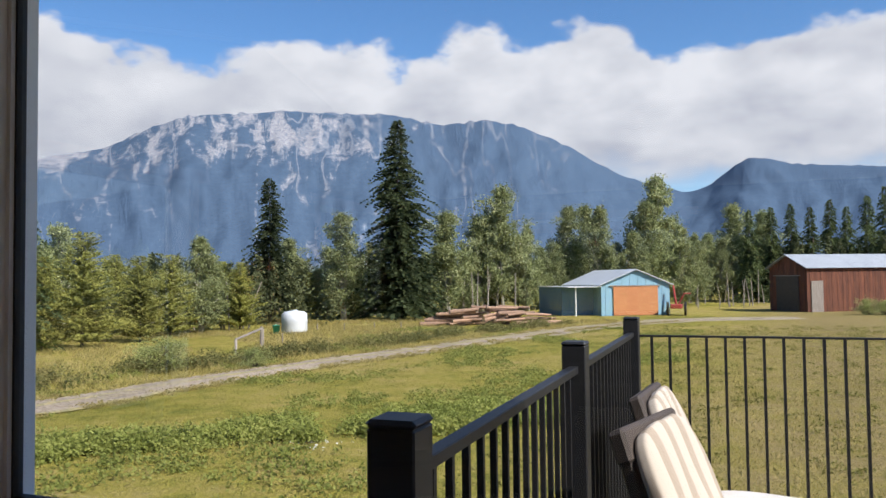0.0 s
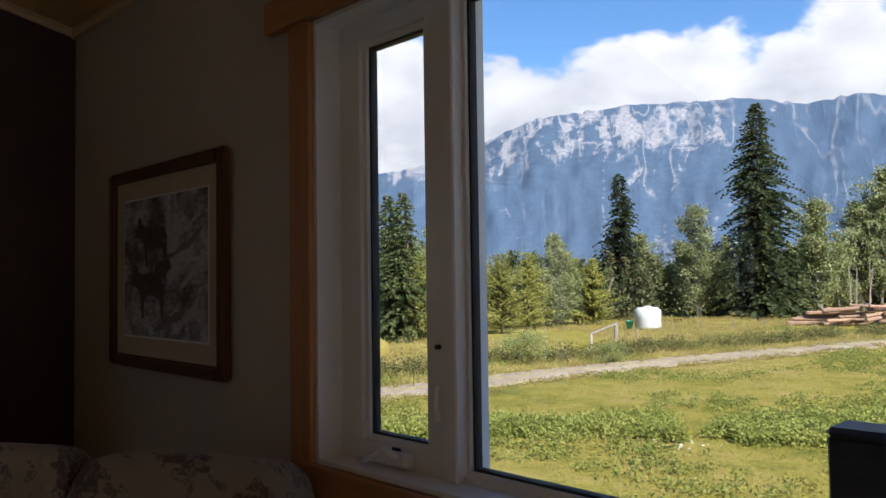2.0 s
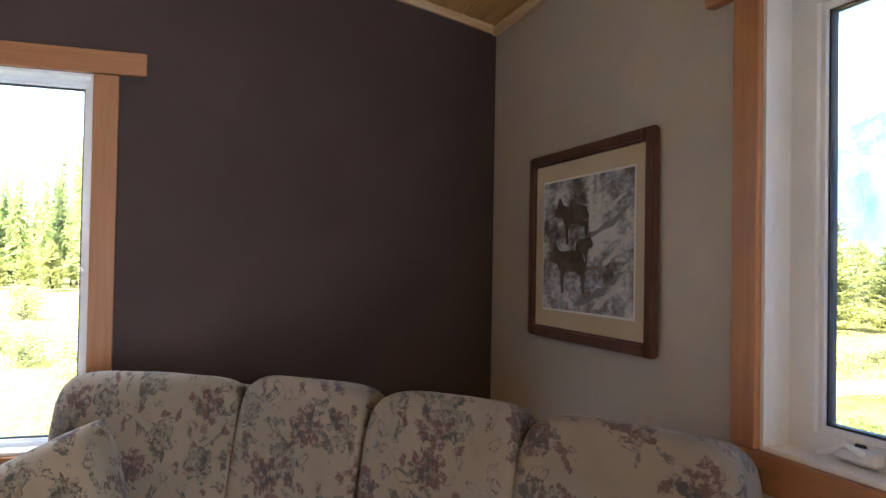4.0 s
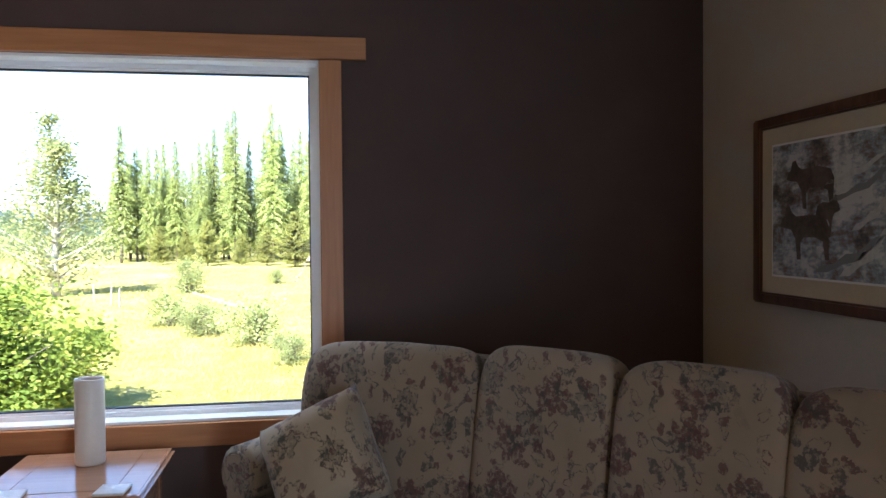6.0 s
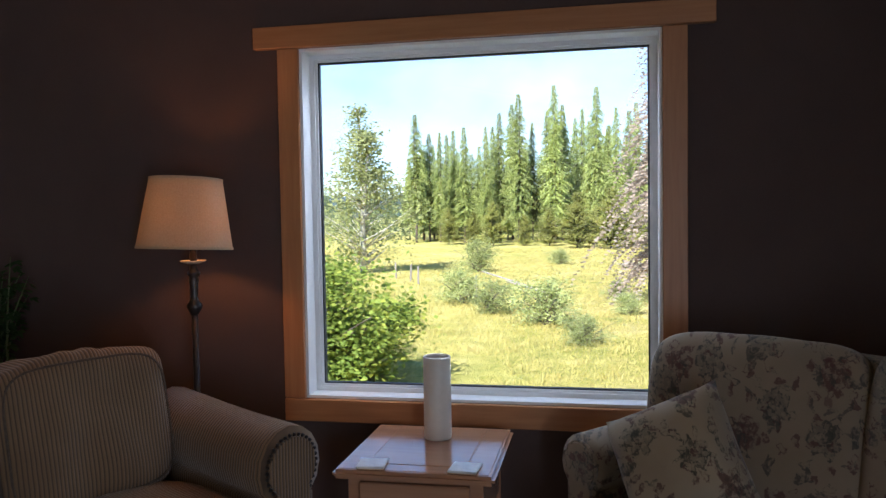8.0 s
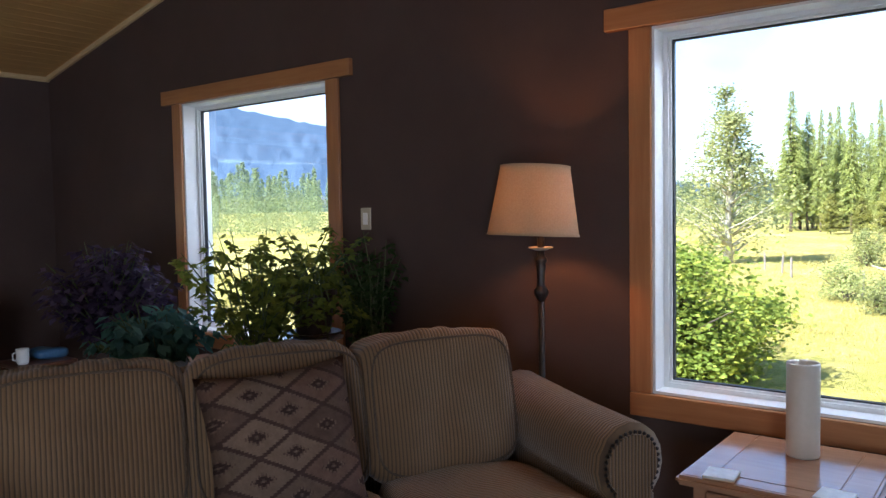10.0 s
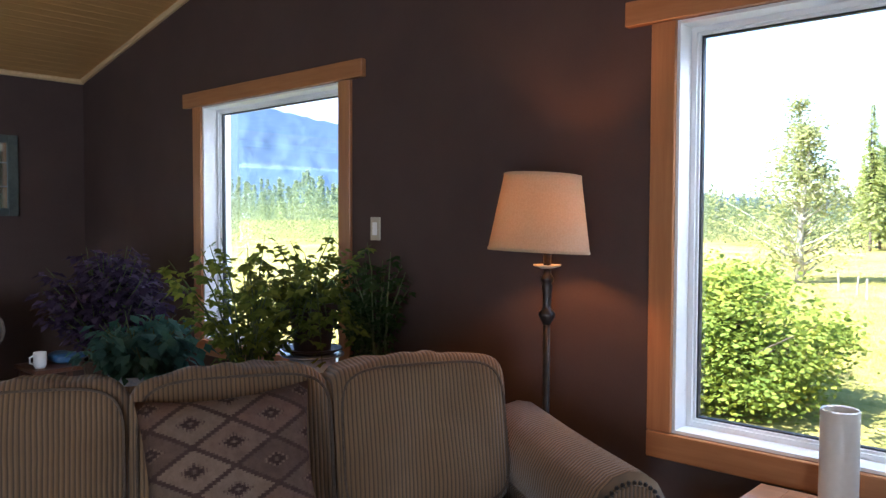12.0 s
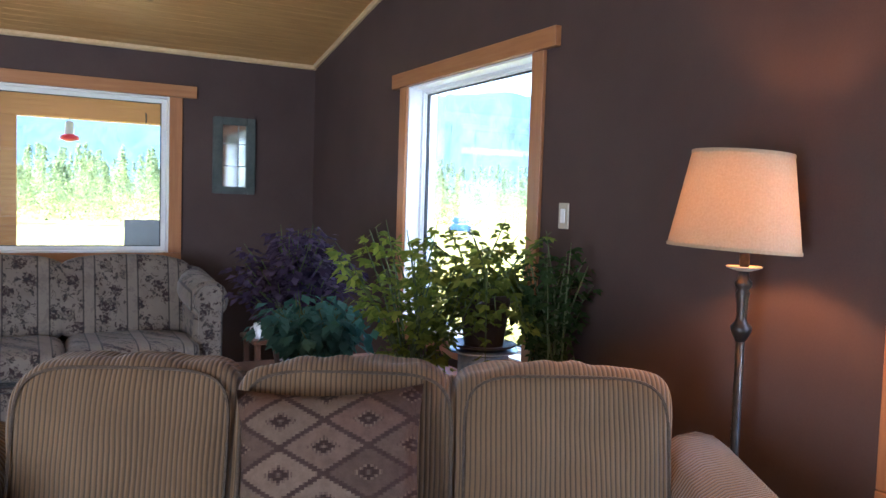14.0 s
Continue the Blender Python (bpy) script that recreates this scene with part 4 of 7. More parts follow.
sash(piece, w, WIN_S[0] + 0.012, WIN_S[1] - 0.012, WIN_S[2] + 0.012, WIN_S[3] - 0.012, 0.09, 0.020, 0.010)
w, piece = window("window_4", "white vinyl window with a narrow casement beside a wide fixed pane", on_north, WIN_N)
sash(piece, w, -1.256, WIN_N[1] - 0.012, WIN_N[2] + 0.012, WIN_N[3] - 0.012, 0.085, 0.012, 0.012)
# the casement and its hardware
sash(piece, w, WIN_N[0] + 0.012, -1.262, WIN_N[2] + 0.012, WIN_N[3] - 0.012, 0.075, 0.085, 0.016, 0.050)
piece("mullion", -1.277, 0.062, WIN_N[2] + 0.012, -1.243, 0.18, WIN_N[3] - 0.012, M_VINYL, bevel=0.004)
piece("crank_base", -1.52, 0.045, WIN_N[2] + 0.02, -1.40, 0.076, WIN_N[2] + 0.055, M_VINYL, bevel=0.008)
part("crank_handle", tube(bmesh.new(), [(-1.43, NY + 0.045, WIN_N[2] + 0.045), (-1.47, NY + 0.03, WIN_N[2] + 0.065), (-1.52, NY + 0.028, WIN_N[2] + 0.035), (-1.545, NY + 0.03, WIN_N[2] + 0.025)], [0.008, 0.007, 0.006, 0.008]), M_VINYL, w, smooth=True)
piece("latch", -1.478, 0.066, WIN_N[2] + 0.048, -1.448, 0.076, WIN_N[2] + 0.062, M_GASKET, bevel=0.003)
part("sash_lock", tube(bmesh.new(), [(-1.30, NY + 0.06, 1.19), (-1.298, NY + 0.05, 1.22), (-1.296, NY + 0.052, 1.27)], [0.009, 0.008, 0.006]), M_VINYL, w, smooth=True)
part("lock_pin", lathe(bmesh.new(), [(0.006, 0), (0.006, 0.012)], (0, 0, 0), 10, pose(-1.305, NY + 0.073, 1.36, 90)), M_GASKET, w)
# unseen patio door, added in the eastern bay to hold the fill lamp
door = tagged(empty("door_1"), "unseen sliding glass patio door with a white frame, added to let light in", "door", kind="structure")
for x0, x1 in ((1.8, 1.86), (2.67, 2.73), (3.54, 3.6)):
    part("door_frame", one_box(x0, NY + 0.13, 0, x1, NY + 0.19, 2.1), M_VINYL, door)
for x0, x1 in ((1.86, 2.67), (2.73, 3.54)):
    part("pane", one_box(x0, NY + 0.155, 0.01, x1, NY + 0.161, 2.09), M_GLASS, door).visible_shadow = False


# ---- outside ----
GZ = -1.1


def rise(x, y):
    """Gentle unevenness of the meadow."""
    far = min(1.0, max(0.0, (math.hypot(x, y) - 9) / 25))
    return GZ + far * 0.16 * noise.noise(Vector((x * 0.045, y * 0.045, 0.3))) + far * 0.05 * noise.noise(Vector((x * 0.3, y * 0.3, 4)))


def make_sheet():
    ring = [0.0] + [4 * 1.055 ** i for i in range(150) if 4 * 1.055 ** i < 4600] + [4700]
    steps, verts, faces = 160, [], []
    for r in ring:
        for k in range(steps):
            a = 2 * math.pi * k / steps
            x, y = r * math.sin(a), r * math.cos(a)
            verts.append((x, y, rise(x, y) if r < 400 else GZ))
    for i in range(len(ring) - 1):
        for k in range(steps):
            j = (k + 1) % steps
            faces.append((i * steps + k, i * steps + j, (i + 1) * steps + j, (i + 1) * steps + k))
    me = bpy.data.meshes.new("ground")
    me.from_pydata(verts, [], [f[::-1] for f in faces])
    me.validate()
    return tagged(mesh_part("ground", me, M_GROUND, smooth=True), "uneven meadow, green lawn and dry yellow grass", "ground", kind="structure")


make_sheet()

# the track: a winding gravel lane with two worn ruts
TRACK = [(-40, 1.5), (-24, 4.5), (-15.4, 9.2), (-13.6, 12.9), (-13.0, 16.6), (-12.2, 20.8), (-10.8, 25.8), (-8.8, 33.2), (-6.4, 42.4), (-2.5, 49.0), (4, 52.5)]


def spline(points, count):
    out, n = [], len(points) - 1
    for i in range(count + 1):
        u = i / count * n
        k = min(int(u), n - 1)
        f = u - k
        p = [Vector(points[min(max(k + j, 0), n)]) for j in (-1, 0, 1, 2)]
        out.append(0.5 * (2 * p[1] + (p[2] - p[0]) * f + (2 * p[0] - 5 * p[1] + 4 * p[2] - p[3]) * f * f + (3 * p[1] - p[0] - 3 * p[2] + p[3]) * f ** 3))
    return out


def make_track():
    bm = bmesh.new()
    lay = bm.loops.layers.uv.new("across")
    line = spline(TRACK, 160)
    rows = []
    for i, p in enumerate(line):
        d = (line[min(i + 1, 160)] - line[max(i - 1, 0)]).normalized()
        s = Vector((d.y, -d.x))
        half = 0.92 + 0.6 * max(0, min(1, (i - 95) / 25)) + 0.22 * noise.noise(Vector((i * 0.21, 3, 1)))
        row = []
        for j in range(9):
            f = j / 4 - 1
            q = p + s * f * half * (1 + 0.1 * noise.noise(Vector((i * 0.6, j, 2))))
            dip = 0.05 * math.exp(-((abs(f) - 0.55) / 0.2) ** 2)
            row.append(bm.verts.new((q.x, q.y, rise(q.x, q.y) + 0.075 - dip - 0.05 * abs(f) ** 6)))
        rows.append(row)
    for a, b in zip(rows, rows[1:]):
        for j in range(8):
            f = bm.faces.new((a[j], a[j + 1], b[j + 1], b[j]))
            for loop, across in zip(f.loops, (j, j + 1, j + 1, j)):
                loop[lay].uv = (across / 4 - 1, 0)
    bmesh.ops.recalc_face_normals(bm, faces=bm.faces)
    for f in bm.faces:
        if f.normal.z < 0:
            f.normal_flip()
    tagged(part("road", bm, M_GRAVEL, smooth=True), "pale gravel farm track with worn ruts", "track", kind="structure")


make_track()

# the ranges all round: bearing in degrees and the height of the skyline in degrees
SKYLINE = [(-180, 5), (-172, 5.1), (-160, 6.3), (-153, 7.8), (-147, 8.3), (-142, 7.3), (-136, 6.1), (-125, 4), (-112, 1.6), (-95, 1.2), (-80, 2.6), (-64, 6.5), (-54, 7.6), (-48.8, 8.1),
           (-44, 9.2), (-41.6, 10.5), (-38.6, 11.7), (-32, 12.4), (-23.6, 12.2), (-20, 11.4), (-17, 11.8), (-14.3, 11.3), (-11, 9.8), (-7, 7.4), (-2.5, 6.0), (-1, 6.4), (1.1, 8.0), (2.2, 8.2), (5, 7.5),
           (10, 7.0), (30, 5), (70, 3), (120, 3), (160, 4), (180, 5)]


def make_range():
    cols, rows_n = 900, 56
    verts, faces, uvs = [], [], []
    for i in range(cols + 1):
        az = -180 + 360 * i / cols
        crest = float(np.interp(az, [p[0] for p in SKYLINE], [p[1] for p in SKYLINE]))
        for j in range(rows_n + 1):
            f = j / rows_n
            r = 2100 + 1900 * f
            warp = 0.7 * noise.noise(Vector((az * 0.16, f * 2.6, 7)))
            gully = (1 - 2 * abs(noise.noise(Vector((az * 0.21 + warp * 0.5, f * 1.6, 0))))) * 0.45 + (1 - 2 * abs(noise.noise(Vector((az * 0.55 + warp, f * 3.4, 5))))) * 0.28 + noise.noise(Vector((az * 1.6 + warp, f * 8, 9))) * 0.22 + noise.noise(Vector((az * 4.1, f * 16, 3))) * 0.12 - 0.35
            z = 4000 * math.tan(radians(crest)) * (f ** 1.25) * 1.0
            z += gully * 4000 * math.tan(radians(crest)) * 0.08 * math.sin(math.pi * min(1, f * 0.97)) ** 0.8
            if j == rows_n:
                z += 14 * noise.noise(Vector((az * 2.2, 1, 1)))
            a = radians(az)
            verts.append((r * math.sin(a), r * math.cos(a), z + GZ - (6 if j == 0 else 0)))
            uvs.append((az / 30, f))
    w = rows_n + 1
    for i in range(cols):
        for j in range(rows_n):
            faces.append((i * w + j, i * w + j + 1, (i + 1) * w + j + 1, (i + 1) * w + j))
    me = bpy.data.meshes.new("mountain_range")
    me.from_pydata(verts, [], faces)
    layer = me.uv_layers.new(name="slope")
    idx = np.empty(len(me.loops), dtype=np.int32)
    me.loops.foreach_get("vertex_index", idx)
    layer.data.foreach_set("uv", np.array(uvs, dtype=np.float32)[idx].ravel())
    tagged(mesh_part("backdrop_mountains", me, M_MOUNTAIN, smooth=True), "forested mountain range tinted blue as distance haze, with pale limestone chutes", "mountains", kind="structure")


make_range()


# trees: each kind is built once with its trunk and crown, then set out
def conifer(name, label, height, width, branches, mat, bark, seed, bare=0.08, droop=0.35, fullness=1.0, clump=0.42, shape=0.78, ragged=9.0):
    rng = random.Random(seed)
    tree = empty(name)
    pts = [(0.05 * rng.uniform(-1, 1) * k, 0.05 * rng.uniform(-1, 1) * k, height * k / 6) for k in range(7)]
    part("trunk", tube(bmesh.new(), pts, [height * 0.013 * (1 - k / 6.3) + 0.01 for k in range(7)], 8), bark, tree, smooth=True)
    lv = Leaves(seed)
    for i in range(branches):
        f = bare + (1 - bare) * (i + rng.random()) / branches
        z = height * min(f, 0.995)
        reach = width * 0.5 * ((1 - f) ** shape) * rng.uniform(0.55, 1.12) * fullness + 0.06
        a = rng.uniform(0, 2 * math.pi)
        reach *= max(0.35, 1 + 0.75 * noise.noise(Vector((math.cos(a) * 1.3, math.sin(a) * 1.3 + seed, f * ragged))))
        d = Vector((math.cos(a), math.sin(a), 0))
        n = max(3, int(reach / (clump * 0.36)))
        for k in range(n):
            u = (k + 0.6) / n
            q = d * reach * u + Vector((0, 0, z - droop * reach * u * u + 0.06 * reach * u))
            side = Vector((-d.y, d.x, 0))
            for s in (-1, 1):
                along = (d * 0.75 + side * s * rng.uniform(0.4, 0.9) + Vector((0, 0, rng.uniform(-0.55, 0.1)))).normalized()
                across = along.cross(Vector((rng.gauss(0, 0.8), rng.gauss(0, 0.8), rng.gauss(0, 0.8)))).normalized()
                big = clump * (0.4 + 0.6 * (1 - f) ** 0.5)
                lv.leaf(q, along, across, big * rng.uniform(0.7, 1.25) * (1.1 - 0.5 * u * (reach > 0.5)), big * rng.uniform(0.32, 0.5))
    mesh_part("crown", lv.mesh("crown"), mat, tree)
    return tagged(tree, label, "tree")


def broadleaf(name, label, height, width, clumps, per, mat, bark, seed, base=0.22, leaf=0.17, spread=0.62, taper=0.75, cone=0.0, stems=1, tight=0.8):
    rng = random.Random(seed)
    tree = empty(name)
    bm, lv = bmesh.new(), Leaves(seed)
    for st in range(stems):
        lean = Vector((rng.uniform(-1, 1), rng.uniform(-1, 1), 0)) * (0.12 * width * (st > 0) + 0.02)
        off = Vector((rng.uniform(-0.3, 0.3), rng.uniform(-0.3, 0.3), 0)) * (st > 0)
        hh = height * (1 - 0.2 * st)
        spine = [off + lean * (k / 5) * 2 + Vector((rng.uniform(-0.06, 0.06), rng.uniform(-0.06, 0.06), hh * 0.96 * k / 5)) for k in range(6)]
        tube(bm, spine, [height * 0.014 * (1 - k / 5.6) + 0.008 for k in range(6)], 7)
        for i in range(clumps // stems):
            f = base + (1 - base) * rng.random() ** 0.9
            prof = math.sin(math.pi * min(1, ((f - base) / (1 - base)) ** taper * 0.92 + 0.08)) ** 0.7
            a = rng.uniform(0, 2 * math.pi)
            lump = 1 + 0.9 * noise.noise(Vector((math.cos(a) * 1.1, math.sin(a) * 1.1 + seed, f * 5)))
            reach = width * 0.5 * prof * rng.uniform(0.25, 1.05) * lump * (1.12 - f) ** cone
            k = min(f, 0.97) * 5 / 0.96
            root = spine[min(int(k), 4)].lerp(spine[min(int(k), 4) + 1], k - int(k)) if k < 5 else spine[5]
            tip = root + Vector((math.cos(a) * reach, math.sin(a) * reach, reach * rng.uniform(0.1, 0.7)))
            start = root - Vector((0, 0, min(root.z * 0.4, reach * 0.5)))
            tube(bm, [start, start.lerp(tip, 0.55) + Vector((0, 0, 0.05)), tip], [0.006 * height * (1 - f) + 0.012, 0.012, 0.005], 4)
            size = width * tight * rng.uniform(0.07, 0.15) * (1.12 - f) ** (cone * 0.6)
            for _ in range(per):
                g = Vector((rng.gauss(0, size), rng.gauss(0, size), rng.gauss(0, size * spread * 1.5)))
                lv.rand_leaf(tip + g, leaf, leaf * 0.72)
    part("trunk", bm, bark, tree, smooth=True)
    mesh_part("crown", lv.mesh("crown"), mat, tree)
    return tagged(tree, label, "tree")


def stand(tree, x, y, scale=1.0, turn=0.0, wide=1.0, first=False):
    m = Matrix.LocRotScale((x, y, rise(x, y) - 0.05), Euler((0, 0, turn)), (scale * wide, scale * wide, scale))
    if first:
        tree.matrix_basis = m
        return tree
    return copy_thing(tree, m)


def bearing(az, dist):
    return 0.13 + dist * math.sin(radians(az)), 0.79 + dist * math.cos(radians(az))


SPRUCE = conifer("spruce_tree", "tall dark spruce tree with drooping boughs", 13.6, 5.2, 820, M_SPRUCE, M_BARK, 3, 0.04, 0.42, 1.15, 0.5, 0.60, 5.0)
SPRUCE2 = conifer("spruce_tree", "dark spruce tree standing by the track", 9.4, 3.5, 460, M_SPRUCE, M_BARK, 8, 0.2, 0.4, 1.1, 0.42, 0.55)
PINE = conifer("pine_tree", "bright green young lodgepole pine", 5.0, 2.9, 460, M_PINELEAF, M_BARK, 12, 0.08, -0.12, 1.2, 0.27, 0.42)
FIR = conifer("fir_tree", "tall slender sunlit fir with a bare lower trunk", 15.6, 4.6, 760, M_FIR, M_BARK, 22, 0.17, 0.30, 1.1, 0.42, 0.62)
ASPEN = broadleaf("aspen_tree", "grey-green aspen with fluttering leaves", 7.6, 4.2, 190, 120, M_ASPEN, M_PALEBARK, 31, 0.10, 0.15, stems=2, tight=0.52, cone=0.25)
ASPEN2 = broadleaf("aspen_tree", "slim aspen with an open silvery crown", 6.8, 3.6, 170, 110, M_ASPEN, M_PALEBARK, 37, 0.20, 0.14, taper=0.7, stems=3, tight=0.5)
POPLAR = broadleaf("poplar_tree", "poplar with an airy crown over a pale trunk", 8.4, 4.0, 190, 120, M_ASPEN, M_PALEBARK, 44, 0.12, 0.15, stems=2, tight=0.48)
FIR2 = conifer("fir_tree", "tall sunlit fir with uneven boughs and a pale trunk", 15.6, 4.4, 620, M_FIR, M_BARK, 27, 0.10, 0.45, 1.15, 0.46, 0.42, 13.0)
YOUNG = conifer("spruce_tree", "light green young spruce with ragged boughs", 6.4, 3.4, 420, M_YOUNGSPRUCE, M_BARK, 15, 0.05, 0.35, 1.15, 0.32, 0.68)

x, y = bearing(-23.4, 52)
stand(SPRUCE, x, y, 1.0, 0.4, 1.08, first=True)
x, y = bearing(-32.8, 51)
stand(SPRUCE2, x, y, 1.0, 0.0, 1.0, first=True)
x, y = bearing(-50.0, 34)
stand(YOUNG, x, y, 1.0, 0.0, 1.0, first=True)
# bearing, distance and height of the trees along the northern edge of the field
NORTH_PINES = [(-45.2, 34, 4.7), (-47.6, 33, 3.9), (-41.6, 37, 4.1), (-43.2, 42, 4.4), (-39.6, 40, 4.3), (-34.9, 44, 4.0), (-52.6, 36, 4.2), (-36.1, 52, 4.3), (-30.6, 56, 4.6),
               (-16.3, 66, 7.6), (-14.6, 70, 6.9), (-25.6, 60, 6.0)]
DARK_FIRS = [(-48.9, 33, 6.4), (1.6, 84, 9.4), (3.0, 86, 9.8), (4.2, 88, 10.2), (5.4, 86, 9.6), (6.6, 88, 10.4), (7.6, 90, 9.8), (8.8, 88, 10.6), (9.8, 84, 11.0), (11.4, 84, 9.8), (-16.8, 68, 9.0)]
NORTH_ASPENS = [(-37.6, 42, 5.0), (-46.6, 39, 5.2), (-27.6, 52, 7.0), (-26.2, 56, 7.0), (-29.4, 58, 5.6), (-19.9, 55, 7.1), (-18.6, 60, 6.6), (-21.3, 60, 7.4), (-15.8, 62, 9.6), (-13.9, 64, 10.4), (-12.1, 67, 9.0),
                (-10.9, 70, 8.6), (-8.6, 68, 13.2), (-6.2, 70, 10.6), (-4.6, 74, 11.4), (-3.0, 74, 11.2), (-1.1, 88, 11.6), (0.6, 92, 10.2), (-17.2, 74, 8.2), (-24.8, 64, 7.2), (-9.6, 76, 9.2), (-33.8, 58, 5.2), (-40.6, 46, 4.8),
                (-49.2, 37, 4.6), (-43.8, 38, 4.4), (-36.0, 45, 4.6), (-31.4, 56, 5.4), (-28.6, 55, 4.8), (-22.2, 57, 5.6), (-17.4, 62, 7.4), (-12.9, 66, 8.0), (-7.4, 74, 9.4), (-5.4, 72, 9.0), (-2.0, 76, 10.0), (-0.2, 84, 10.4), (2.4, 90, 9.2), (5.0, 92, 9.0)]
for i, (az, dist, h) in enumerate(NORTH_PINES):
    x, y = bearing(az, dist)
    stand(PINE, x, y, h / 5.0, i * 1.7, 0.95 if h < 6 else 0.72, first=i == 0)
for i, (az, dist, h) in enumerate(DARK_FIRS):
    x, y = bearing(az, dist)
    stand(YOUNG, x, y, h / 6.4, i * 1.3, 0.9 if h < 7 else 0.72)
used = set()
for i, (az, dist, h) in enumerate(NORTH_ASPENS):
    kind, own = ((ASPEN, 7.6), (POPLAR, 8.4), (ASPEN2, 6.8))[i % 3]
    x, y = bearing(az, dist)
    stand(kind, x, y, h / own, i * 2.3, 1.0 if h < 8 else 0.82, first=kind.name not in used)
    used.add(kind.name)

# the stand of firs west of the house
for i, (az, dist, h) in enumerate([(-103.2, 78, 12.4), (-102.2, 80, 13.0), (-101.4, 76, 12.6), (-100.4, 79, 13.2), (-99.6, 75, 13.0), (-98.0, 70, 12.4), (-97.0, 72, 14.0), (-95.6, 70, 15.6), (-94.6, 73, 13.0),
                                   (-93.0, 69, 16.2), (-92.4, 72, 14.6), (-91.0, 74, 14.4), (-90.0, 70, 16.0), (-89.2, 75, 12.6), (-88.6, 66, 13.2), (-87.2, 70, 14.2), (-85.8, 66, 13.4), (-84.0, 70, 14.8), (-82.0, 68, 13.8)]):
    x, y = bearing(az, dist)
    stand(FIR, x, y - 1.0, h / 15.0, i * 1.1, 0.82 + 0.1 * math.sin(i * 2.1), first=i == 0)
    x, y = bearing(az + 0.55, dist + 5 + i % 4)
    stand(FIR2, x, y - 1.0, h / 15.0 * (0.8 + 0.05 * (i % 5)), i * 2.7, 0.95, first=i == 0)
    x, y = bearing(az - 0.5, dist + 9 + i % 3)
    stand(FIR, x, y - 1.0, h / 15.0 * (0.86 + 0.06 * (i % 4)), i * 1.9, 0.9)
for i, (az, dist, h) in enumerate([(-91.4, 60, 4.6), (-89.0, 58, 4.8), (-87.0, 60, 4.2), (-97.5, 66, 4.0), (-86.0, 56, 5.0), (-93.4, 64, 3.4), (-95.2, 65, 2.8), (-99.0, 70, 3.2), (-100.8, 71, 3.6), (-90.2, 62, 3.0), (-88.0, 63, 3.6)]):
    x, y = bearing(az, dist)
    stand(PINE, x, y - 1.0, h / 5.0, i * 0.9)
LONE = broadleaf("aspen_tree", "tall young aspen with pale trunks in the dry field", 8.4, 4.8, 100, 75, M_LONE, M_PALEBARK, 52, 0.06, 0.135, taper=0.5, cone=0.8, stems=2)
stand(LONE, -34.4, -10.7, 0.93, 0.5, 1.45, first=True)
DEAD = conifer("dead_larch_tree", "dead rust-brown larch with hanging twigs", 9.6, 4.4, 330, M_DRYLEAF, M_BARK, 61, 0.10, 0.9, 1.0, 0.20)
stand(DEAD, -23.2, 1.55, 1.0, first=True)

# low shrubs
SHRUB = broadleaf("willow_shrub", "grey-green willow shrub in the dry grass", 1.7, 2.0, 60, 60, M_SHRUB, M_BARK, 71, 0.05, 0.09, stems=3)
for i, (x, y, s) in enumerate([(-34.0, -5.4, 1.0), (-18.4, -1.3, 0.95), (-15.9, -0.4, 0.55), (-20.5, -2.9, 0.75), (-24.2, 0.4, 0.5), (-20.5, 0.6, 0.5), (-31, 2, 0.6), (-15.2, 19.0, 0.85), (-16.4, 19.6, 0.6), (-13.2, 20.6, 0.55), (-22.6, -4.1, 0.9), (-40, -2, 0.7), (8.6, 57.0, 0.9), (9.6, 56.6, 0.8)]):
    stand(SHRUB, x, y, s * 0.8, i * 1.3, 1.15, first=i == 0)
BUSH = broadleaf("lilac_bush", "dense leafy green bush turning yellow on top", 2.5, 3.0, 260, 200, M_BUSH, M_BARK, 83, 0.04, 0.085, stems=4, tight=0.6)
stand(BUSH, -11.5, -4.5, 0.72, 0.2, 1.6, first=True)
stand(BUSH, -12.4, -6.3, 0.72, 1.7, 1.4)


def woods(name, label, mat, spots, seed, leaf, per):
    """Distant growth that nobody could count: small crowns gathered into one mesh."""
    lv, rng = Leaves(seed), random.Random(seed)
    for x, y, h, wd in spots:
        z0 = rise(x, y)
        for _ in range(per):
            f = rng.random() ** 0.8
            r = wd * 0.5 * (1.04 - f) * rng.uniform(0.3, 1)
            a = rng.uniform(0, 2 * math.pi)
            lv.rand_leaf((x + r * math.cos(a), y + r * math.sin(a), z0 + h * (0.06 + 0.94 * f)), leaf * h ** 0.5, leaf * 0.5 * h ** 0.5, 0.4)
    return tagged(mesh_part(name, lv.mesh(name), mat), label, "woods", kind="stuff")


rng = random.Random(5)
spots = []
for _ in range(620):
    az, d = rng.uniform(-200, -118), rng.uniform(66, 130)
    x, y = bearing(az, d)
    spots.append((x, y, rng.uniform(4.2, 6.8) + (d - 66) * 0.03, rng.uniform(2.2, 3.4)))
woods("far_woods_southwest", "sunlit young conifers along the far side of the field", M_HAZYFIR, spots, 6, 0.095, 560)
spots = []
for _ in range(460):
    az, d = rng.uniform(-54, 16), rng.uniform(80, 112)
    if az < -26:
        d = rng.uniform(46, 70)
    x, y = bearing(az, d)
    spots.append((x, y, rng.uniform(2.6, 4.4) if az < -26 else rng.uniform(4.0, 6.6), rng.uniform(1.8, 3.0)))
woods("far_woods_north", "mixed undergrowth and young trees behind the field", M_UNDER, spots, 7, 0.13, 240)
spots = []
